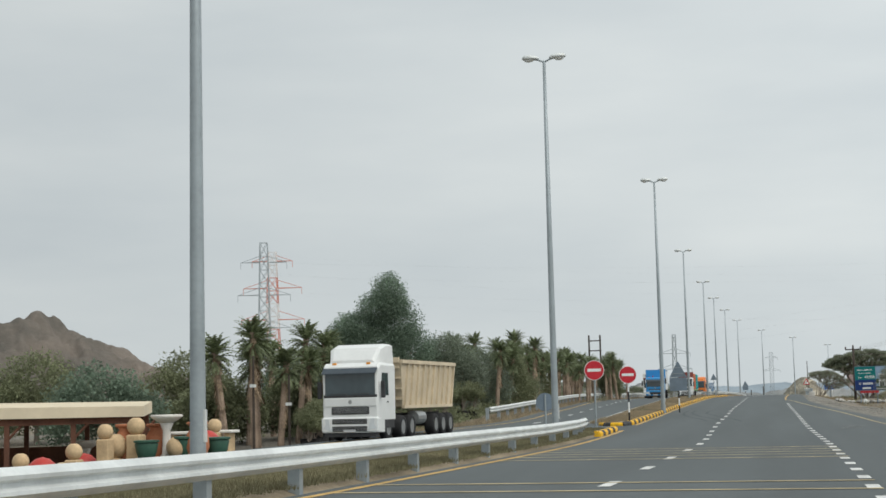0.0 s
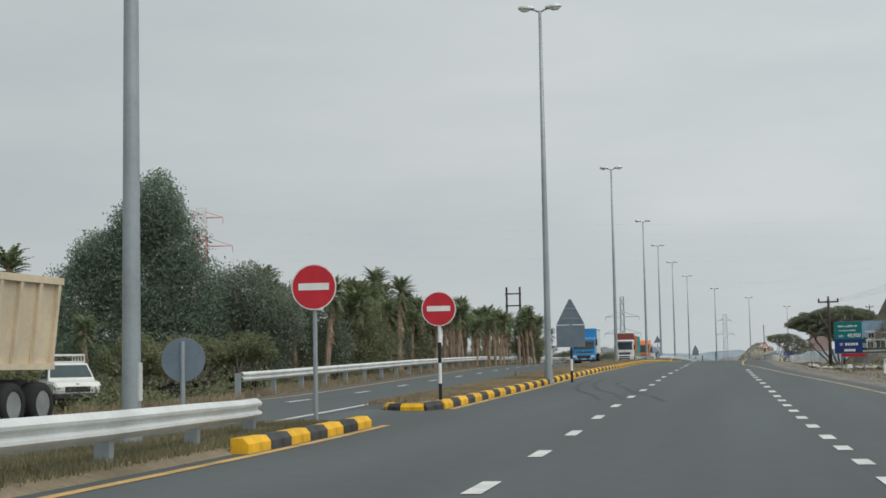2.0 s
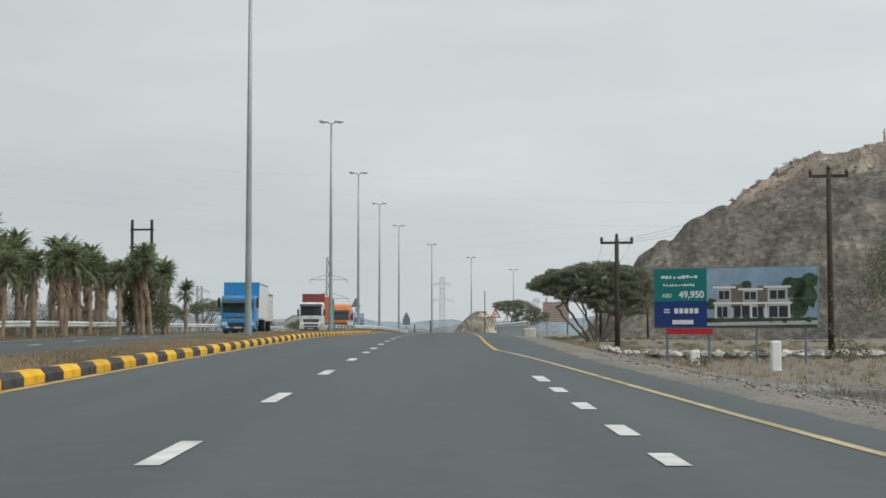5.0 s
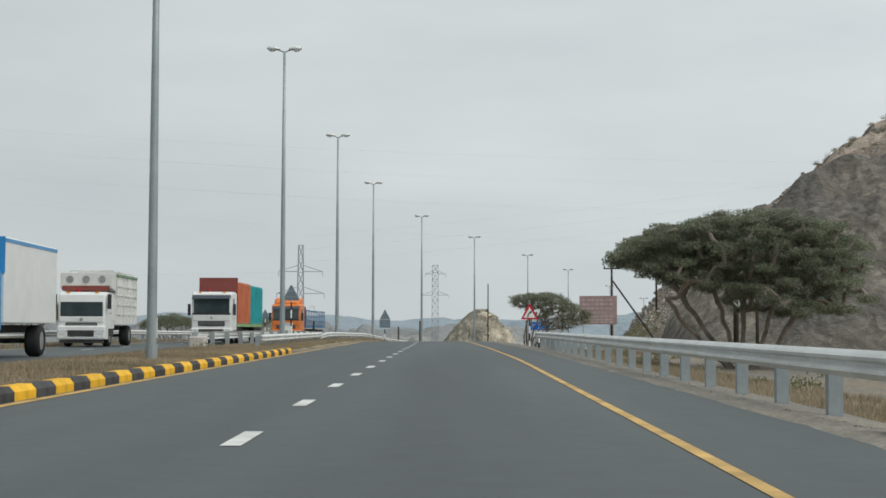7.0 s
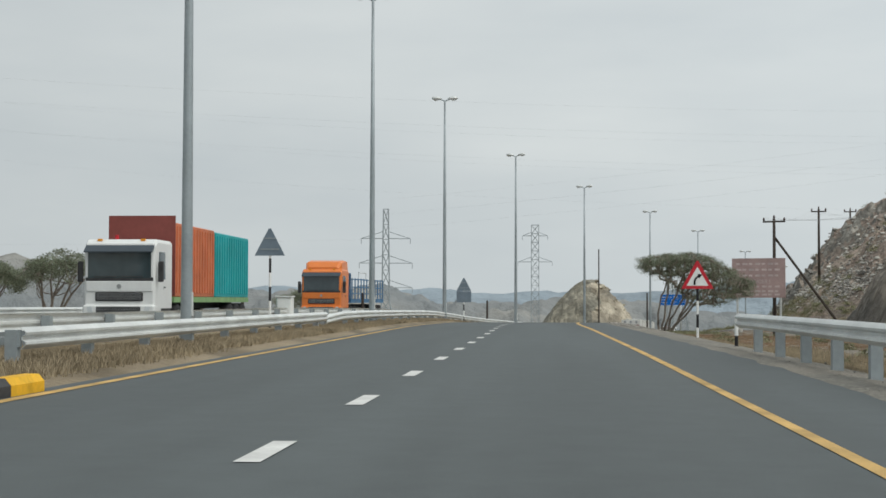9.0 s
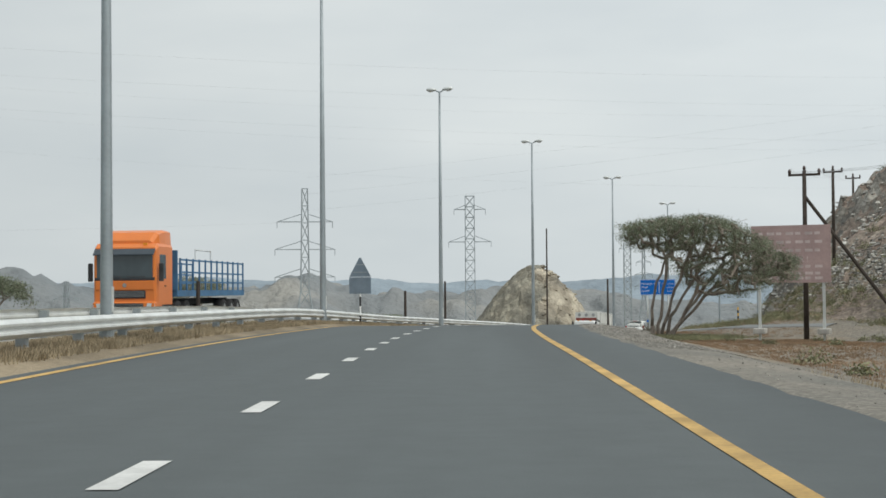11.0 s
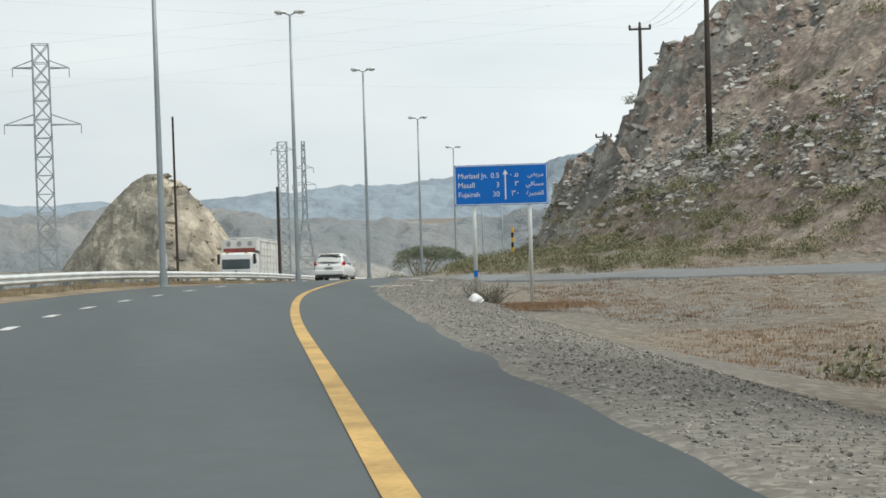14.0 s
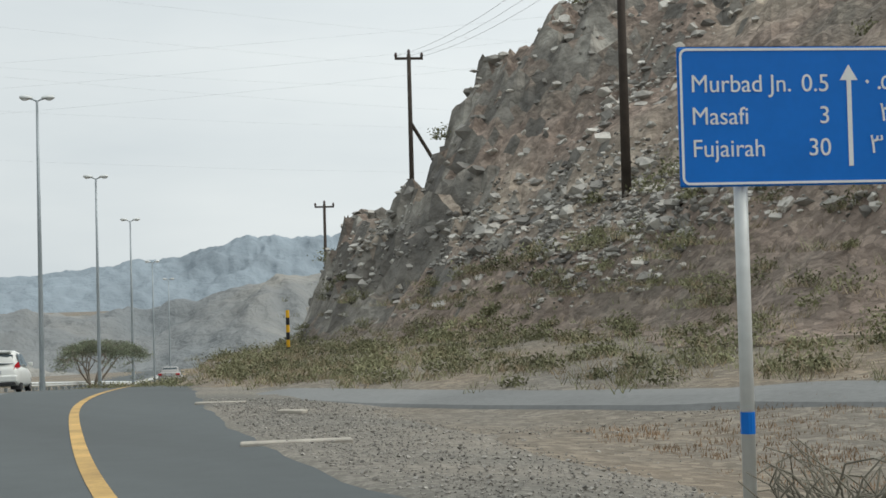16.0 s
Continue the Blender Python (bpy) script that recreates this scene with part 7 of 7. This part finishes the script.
def flatbed_truck(m):
    truck = thing("flatbed_truck", "orange lorry with a blue railed flatbed trailer", "truck", "", m)
    truck_cab(truck, TRUCK_ORANGE, fairing=0.55, roof=3.2)
    chassis(truck, 1.8, 14.0, (3.2, 4.4, 10.6, 11.9, 13.1))
    part("deck", Shape().box((-1.25, 2.8, 1.15), (1.25, 14.2, 1.4)), FLATBED_BLUE, truck)
    part("headboard", Shape().box((-1.25, 2.75, 1.4), (1.25, 2.85, 3.0)), FLATBED_BLUE, truck)
    for side in (-1, 1):
        for k in range(12):
            y = 3.2 + 0.98 * k
            part("stake", Shape().box((min(side * 1.2, side * 1.26), y, 1.4), (max(side * 1.2, side * 1.26), y + 0.08, 2.7)), FLATBED_BLUE, truck)
        for z in (1.7, 2.1, 2.6):
            part("side_rail", Shape().box((min(side * 1.2, side * 1.24), 3.2, z), (max(side * 1.2, side * 1.24), 14.1, z + 0.07)), FLATBED_BLUE, truck)
        part("loop_rail", Shape().tube([(side * 1.1, 6.0, 2.6), (side * 1.1, 6.0, 3.1), (side * 1.1, 8.5, 3.1), (side * 1.1, 8.5, 2.6)], 0.03, 6), GALV, truck)
    return truck


def crate_truck(m, label="white lorry with a tall white slatted cargo body", trim=CRATE_GREEN):
    truck = thing("crate_truck", label, "truck", "", m)
    truck_cab(truck, TRUCK_WHITE, front_w=2.2, roof=2.55, fairing=0.0, visor=False)
    chassis(truck, 1.8, 7.2, (5.9,), 2.3, 1.0)
    part("deck", Shape().box((-1.2, 2.0, 1.05), (1.2, 7.3, 1.22)), CRATE_WHITE, truck)
    part("front_wall", Shape().box((-1.2, 1.95, 1.22), (1.2, 2.02, 3.5)), CRATE_WHITE, truck)
    part("peak_board", Shape().loft([[(-1.2, 0.9, 2.75), (1.2, 0.9, 2.75), (1.2, 0.9, 3.45), (-1.2, 0.9, 3.45)], [(-1.2, 2.0, 2.6), (1.2, 2.0, 2.6), (1.2, 2.0, 3.5), (-1.2, 2.0, 3.5)]]), CRATE_WHITE, truck)
    part("header_panel", Shape().box((-1.1, 0.86, 2.62), (1.1, 0.9, 2.86)), BOX_RED, truck)
    for x in (-0.75, 0.0, 0.75):
        part("roundel", Shape().loft([[(x + 0.17 * math.cos(a), y, 3.16 + 0.17 * math.sin(a)) for a in np.linspace(0, 2 * math.pi, 17)[:-1]] for y in (0.9, 0.875)]), RIM, truck)
    for side in (-1, 1):
        a, b = sorted((side * 1.17, side * 1.2))
        part("side_wall", Shape().box((a, 2.0, 1.22), (b, 7.3, 3.35)), CRATE_WHITE, truck)
        for k in range(7):
            y = 2.05 + 0.86 * k
            part("stake", Shape().box((min(side * 1.2, side * 1.25), y, 1.1), (max(side * 1.2, side * 1.25), y + 0.07, 3.4)), CRATE_WHITE, truck)
        for z in (1.5, 1.95, 2.4, 2.85):
            part("side_rail", Shape().box((min(side * 1.2, side * 1.235), 2.0, z), (max(side * 1.2, side * 1.235), 7.3, z + 0.07)), CRATE_WHITE, truck)
        part("trim", Shape().box((min(side * 1.16, side * 1.26), 2.0, 3.35), (max(side * 1.16, side * 1.26), 7.3, 3.45)), trim, truck)
    for k in range(4):
        y = 2.3 + 1.6 * k
        part("hoop", Shape().tube([(-1.2, y, 3.4), (-1.0, y, 3.62), (1.0, y, 3.62), (1.2, y, 3.4)], 0.03, 6), CRATE_WHITE, truck)
    part("rear_wall", Shape().box((-1.2, 7.24, 1.22), (1.2, 7.3, 3.3)), CRATE_WHITE, truck)
    return truck


def box_truck(m):
    truck = thing("box_truck", "blue-fronted lorry with a white box body", "truck", "", m)
    truck_cab(truck, TRUCK_BLUE, front_w=2.3, roof=2.6, fairing=0.0)
    chassis(truck, 1.8, 8.4, (6.8,), 2.4, 1.0)
    part("box", Shape().rbox((-1.22, 2.2, 1.05), (1.22, 8.5, 3.55), 0.03), TRUCK_WHITE, truck)
    part("box_front", Shape().box((-1.22, 2.14, 2.5), (1.22, 2.2, 3.55)), TRUCK_BLUE, truck)
    part("box_trim", Shape().box((-1.235, 2.2, 3.4), (1.235, 8.5, 3.5)), TRUCK_BLUE, truck)
    return truck


def pickup(m):
    car = thing("pickup", "white pickup with a slatted cargo cage", "pickup truck", "", m)
    s = Shape().loft([[(-w, y, 0.45), (w, y, 0.45), (w, y, z - 0.08), (w * 0.93, y, z), (-w * 0.93, y, z), (-w, y, z - 0.08)] for y, w, z in ((0.0, 0.70, 0.85), (0.12, 0.80, 0.98), (1.1, 0.84, 1.06), (4.9, 0.84, 1.08))])
    part("body", s, CAR_WHITE, car)
    part("cabin", Shape().loft([[(-w, y, 1.03), (w, y, 1.03), (w1, y, z), (-w1, y, z)] for y, w, w1, z in ((1.05, 0.8, 0.78, 1.10), (1.65, 0.8, 0.66, 1.62), (2.5, 0.8, 0.66, 1.66), (2.6, 0.8, 0.68, 1.60))]), CAR_WHITE, car)
    part("windscreen", Shape().add([(-0.72, 1.09, 1.16), (0.72, 1.09, 1.16), (0.62, 1.58, 1.575), (-0.62, 1.58, 1.575)], [(0, 1, 2, 3)]), GLASS, car)
    for side in (-1, 1):
        part("side_window", Shape().add([(side * 0.79, 1.35, 1.13), (side * 0.79, 2.4, 1.13), (side * 0.69, 2.38, 1.56), (side * 0.69, 1.75, 1.56)], [(0, 1, 2, 3)]), GLASS, car)
        part("headlamp", Shape().rbox((min(side * 0.45, side * 0.74), -0.03, 0.68), (max(side * 0.45, side * 0.74), 0.06, 0.84), 0.02), LAMP_CLEAR, car)
        part("mirror", Shape().rbox((min(side * 0.82, side * 0.98), 1.3, 1.1), (max(side * 0.82, side * 0.98), 1.38, 1.25), 0.02), CHASSIS, car)
        for y in (0.85, 3.9):
            wheel(car, side * 0.74, y, 0.35, 0.2, side)
        part("stripe", Shape().box((min(side * 0.84, side * 0.846), 2.0, 0.7), (max(side * 0.84, side * 0.846), 4.6, 0.76)), CHASSIS, car)
        for k in range(5):
            part("cage_post", Shape().box((side * 0.8 - 0.02, 2.75 + 0.5 * k, 1.08), (side * 0.8 + 0.02, 2.79 + 0.5 * k, 1.95)), CRATE_WHITE, car)
        for z in (1.25, 1.45, 1.65, 1.9):
            part("cage_rail", Shape().box((side * 0.8 - 0.015, 2.75, z), (side * 0.8 + 0.015, 4.8, z + 0.07)), CRATE_WHITE, car)
    for z in (1.25, 1.45, 1.65, 1.9):
        part("front_cage_rail", Shape().box((-0.8, 2.74, z), (0.8, 2.77, z + 0.07)), CRATE_WHITE, car)
    part("grille", Shape().box((-0.42, -0.02, 0.66), (0.42, 0.04, 0.84)), CHASSIS, car)
    part("bumper", Shape().rbox((-0.82, -0.1, 0.42), (0.82, 0.15, 0.62), 0.04), CHASSIS, car)
    return car


def place(x, y, turn, lift=0.01):
    return Matrix.Translation((x, y, val(BASE, y) + lift)) @ pose(0, 0, 0, 0, 0, turn)


def heading(y):
    return math.degrees(math.atan2(val(LANE_L, y - 3) - val(LANE_L, y + 3), 6.0))


def tilt(y):
    return math.degrees(math.atan2(val(BASE, y + 3) - val(BASE, y - 3), 6.0))


hatchback("white five-door hatchback driving ahead in the inner lane", place(12.0, 331.0, heading(333)) @ pose(0, 0, 0, tilt(333)), CAR_WHITE)
sedan("bronze-silver saloon car far ahead on the road", place(35.6, 386.0, heading(388)) @ pose(0, 0, 0, tilt(388)), CAR_SILVER)
tipper_truck(place(-15.9, 50.2, -3) @ Matrix.Diagonal((0.9, 0.9, 0.9, 1)))
pickup(Matrix.Translation((-22.3, 77.5, gz(-22.3, 77.5) + 0.02)) @ pose(0, 0, 0, 0, 0, 38))
box_truck(place(-15.6, 176.5, 2))
crate_truck(place(-18.5, 203.5, 2))
container_truck(place(-14.5, 216.0, 0) @ Matrix.Diagonal((0.9, 0.9, 0.9, 1)))
flatbed_truck(place(-15.0, 258.5, heading(263)))
crate_truck(place(9.0, 352.0, heading(354)) @ pose(0, 0, 0, tilt(354)), "white lorry far off on the oncoming road", CRATE_WHITE)



# ---- the garden-ware stall ----
BROWN = mat("brown_stained_timber", (0.12, 0.055, 0.035), 0.8, var=0.25, scale=2, fine=16)
CANVAS = mat("cream_canvas_roof", (0.66, 0.57, 0.42), 0.85, var=0.08, scale=0.6, fine=6)
SANDSTONE = mat("carved_sandstone", (0.55, 0.40, 0.24), 0.9, var=0.2, scale=3, fine=20, bump=0.3)
TERRACOTTA = mat("terracotta", (0.48, 0.19, 0.10), 0.85, var=0.2, scale=3, fine=20)
GLAZED_RED = mat("red_glazed_ware", (0.45, 0.05, 0.04), 0.35, var=0.1)
WHITE_WARE = mat("white_plaster_ware", (0.68, 0.65, 0.60), 0.8, var=0.1)
GREEN_WARE = mat("dark_green_ware", (0.04, 0.10, 0.07), 0.5, var=0.2)
PG = pose(-18.6, 38.0, -1.4, 0, 0, 22)
stall = thing("pergola", "open timber pergola with a cream canvas roof", "pergola", "", PG)
part("roof", Shape().loft([[(-9.5, -0.3, 2.15), (0.2, -0.3, 2.1), (0.2, -0.3, 2.4), (-9.5, -0.3, 2.5)], [(-9.5, 4.2, 2.2), (0.2, 4.2, 2.2), (0.2, 4.2, 2.55), (-9.5, 4.2, 2.65)]]), CANVAS, stall)
part("fascia_beam", Shape().box((-9.4, -0.15, 1.92), (0.1, 0.0, 2.1)), BROWN, stall)
part("rear_beam", Shape().box((-9.4, 4.0, 1.95), (0.1, 4.15, 2.15)), BROWN, stall)
for k in range(6):
    x = -9.2 + 1.85 * k
    for y in (0.0, 4.0):
        part("post", Shape().box((x - 0.07, y - 0.14, -0.2), (x + 0.07, y, 2.0)), BROWN, stall)
    part("brace", Shape().tube([(x, -0.07, 1.5), (x + 0.45, -0.07, 1.98)], 0.045, 6), BROWN, stall)
part("back_screen", Shape().box((-9.2, 4.15, 0.0), (-0.1, 4.2, 1.2)), BROWN, stall)


def lathe(profile, n=14):
    return Shape().loft([[(r * math.cos(2 * math.pi * i / n), r * math.sin(2 * math.pi * i / n), z) for i in range(n)] for r, z in profile])


def ware(kind, x, y, s=1.0):
    z = gz(x, y)
    m = Matrix.Translation((x, y, z)) @ Matrix.Diagonal((s, s, s, 1))
    if kind == "ball_pillar":
        t = thing("ball_pillar", "sandstone garden pillar topped with a ball", "garden ornament", "garden wares", m)
        part("pillar", Shape().rbox((-0.17, -0.17, 0), (0.17, 0.17, 0.62), 0.03), SANDSTONE, t)
        part("ball", Shape().ball((0, 0, 0.80), 0.2, 14, 9), SANDSTONE, t, smooth=True)
    elif kind == "ball":
        t = thing("stone_ball", "carved sandstone garden ball on a low foot", "garden ornament", "garden wares", m)
        part("foot", lathe([(0.18, 0), (0.2, 0.06), (0.12, 0.12)]), SANDSTONE, t)
        part("ball", Shape().ball((0, 0, 0.36), 0.27, 14, 9), SANDSTONE, t, smooth=True)
    elif kind == "mushroom":
        t = thing("garden_mushroom", "red-capped mushroom garden ornament", "garden ornament", "garden wares", m)
        part("stem", lathe([(0.14, 0), (0.11, 0.3), (0.1, 0.5)]), WHITE_WARE, t)
        part("cap", lathe([(0.02, 0.48), (0.34, 0.5), (0.3, 0.62), (0.16, 0.74), (0.02, 0.78)]), GLAZED_RED, t, smooth=True)
    elif kind == "urn":
        t = thing("garden_urn", "tall terracotta garden urn", "garden ornament", "garden wares", m)
        part("vase", lathe([(0.14, 0), (0.16, 0.05), (0.26, 0.3), (0.24, 0.55), (0.14, 0.72), (0.2, 0.8)]), TERRACOTTA, t, smooth=True)
        part("rim", lathe([(0.2, 0.78), (0.23, 0.8), (0.23, 0.84), (0.18, 0.85)]), TERRACOTTA, t)
    elif kind == "pedestal":
        t = thing("pedestal_basin", "pale pedestal basin of carved plaster", "garden ornament", "garden wares", m)
        part("column", lathe([(0.24, 0), (0.22, 0.1), (0.12, 0.2), (0.1, 0.8), (0.18, 1.0)]), WHITE_WARE, t, smooth=True)
        part("bowl", lathe([(0.16, 0.98), (0.38, 1.12), (0.42, 1.18), (0.38, 1.2)]), WHITE_WARE, t, smooth=True)
    elif kind == "table":
        t = thing("stone_table", "pale stone garden table on two supports", "garden table", "garden wares", m)
        part("tabletop", Shape().rbox((-0.6, -0.35, 0.66), (0.6, 0.35, 0.74), 0.02), WHITE_WARE, t)
        for sx in (-0.4, 0.4):
            part("support", Shape().rbox((sx - 0.08, -0.25, 0), (sx + 0.08, 0.25, 0.66), 0.02), SANDSTONE, t)
    else:
        t = thing("glazed_pot", "dark green glazed plant pot", "plant pot", "garden wares", m)
        part("vessel", lathe([(0.16, 0), (0.24, 0.25), (0.28, 0.45), (0.26, 0.5)]), GREEN_WARE, t, smooth=True)
        part("rim", lathe([(0.26, 0.48), (0.31, 0.5), (0.31, 0.54), (0.25, 0.55)]), GREEN_WARE, t)
    return t


wr = random.Random(9)
kinds = ["ball_pillar", "ball", "mushroom", "ball", "ball", "ball_pillar", "mushroom", "ball", "ball_pillar", "ball", "urn", "ball_pillar", "pot", "urn", "pedestal", "ball", "pot", "urn", "mushroom", "pot"]
for k, kind in enumerate(kinds):
    u = k / (len(kinds) - 1)
    a, d = radians(30.5 - 7.5 * u), wr.uniform(39.0, 41.0)
    ware(kind, -d * math.sin(a), d * math.cos(a), wr.uniform(1.05, 1.3))
for k in range(22):
    a, d = radians(wr.uniform(22.8, 28.5)), wr.uniform(43, 49)
    ware(wr.choice(["table", "table", "urn", "pot", "pedestal", "ball_pillar", "table"]), -d * math.sin(a), d * math.cos(a), wr.uniform(1.0, 1.25))
# lamp post and thin poles of the nursery
for x, y, h in ((-20.2, 51.5, 4.2), (-19.0, 52.2, 3.3), (-17.9, 60.8, 3.2)):
    p = thing("nursery_pole", "thin dark pole among the nursery palms", "pole", "nursery poles", pose(x, y, gz(x, y)))
    part("shaft", Shape().tube([(0, 0, -0.2), (0, 0, h)], [0.06, 0.045], 8), DARK_WOOD, p)
    part("lamp_head", Shape().box((-0.05, -0.28, h - 1.2), (0.12, -0.02, h - 1.08)), GALV, p)
# dry shrub at the direction sign's foot
dry = thing("dry_shrub", "bare twiggy shrub at the foot of the sign", "shrub", "", pose(7.95, 284.6, gz(7.95, 284.6)) @ Matrix.Diagonal((1.2, 1.2, 1.15, 1)))
ds = Shape()
for _ in range(150):
    a, e = rng.uniform(0, 6.283), rng.uniform(0.25, 1.2)
    l = rng.uniform(0.3, 0.75)
    limb(ds, (rng.normal() * 0.08, rng.normal() * 0.08, -0.03), (math.cos(a) * math.cos(e) * l, math.sin(a) * math.cos(e) * l, math.sin(e) * l * 0.75), 0.008, 0.003, 0.35, 4)
part("branchwork", ds, mat("grey_twigs", (0.22, 0.205, 0.165), 0.95, var=0.3), dry)
stuff("sign_grass", grass_blades([(8.1 + rng.normal() * 0.8, 283.6 + rng.normal() * 0.35, gz(8.1, 283.6)) for _ in range(1100)], 0.09, 0.6), RED_GRASS, "dry grass round the sign posts", "grass")
# small plants in the median
for k, (x, y, r) in enumerate(((-8.3, 83.4, 0.45), (8.0, 108.2, 0.5), (9.9, 107.4, 0.4), (6.9, 110.5, 0.45), (-8.7, 132.2, 0.35), (-11.0, 192.2, 0.45), (-17.2, 128.0, 0.55), (-17.8, 140.0, 0.6), (-18.6, 150.0, 0.6), (-19.8, 158.0, 0.55))):
    b = thing("shrub", "small grey-green shrub beside the road", "shrub", "roadside shrubs", pose(x, y, val(BASE, y)))
    part("foliage", leaves(bush_points([(0, 0, 0.05, r)]), 0.04), SCRUB, b)
    sb = Shape()
    for _ in range(5):
        limb(sb, (0, 0, -0.05), (rng.normal() * r * 0.4, rng.normal() * r * 0.4, r * 0.6), 0.012, 0.004)
    part("branchwork", sb, BARK, b)
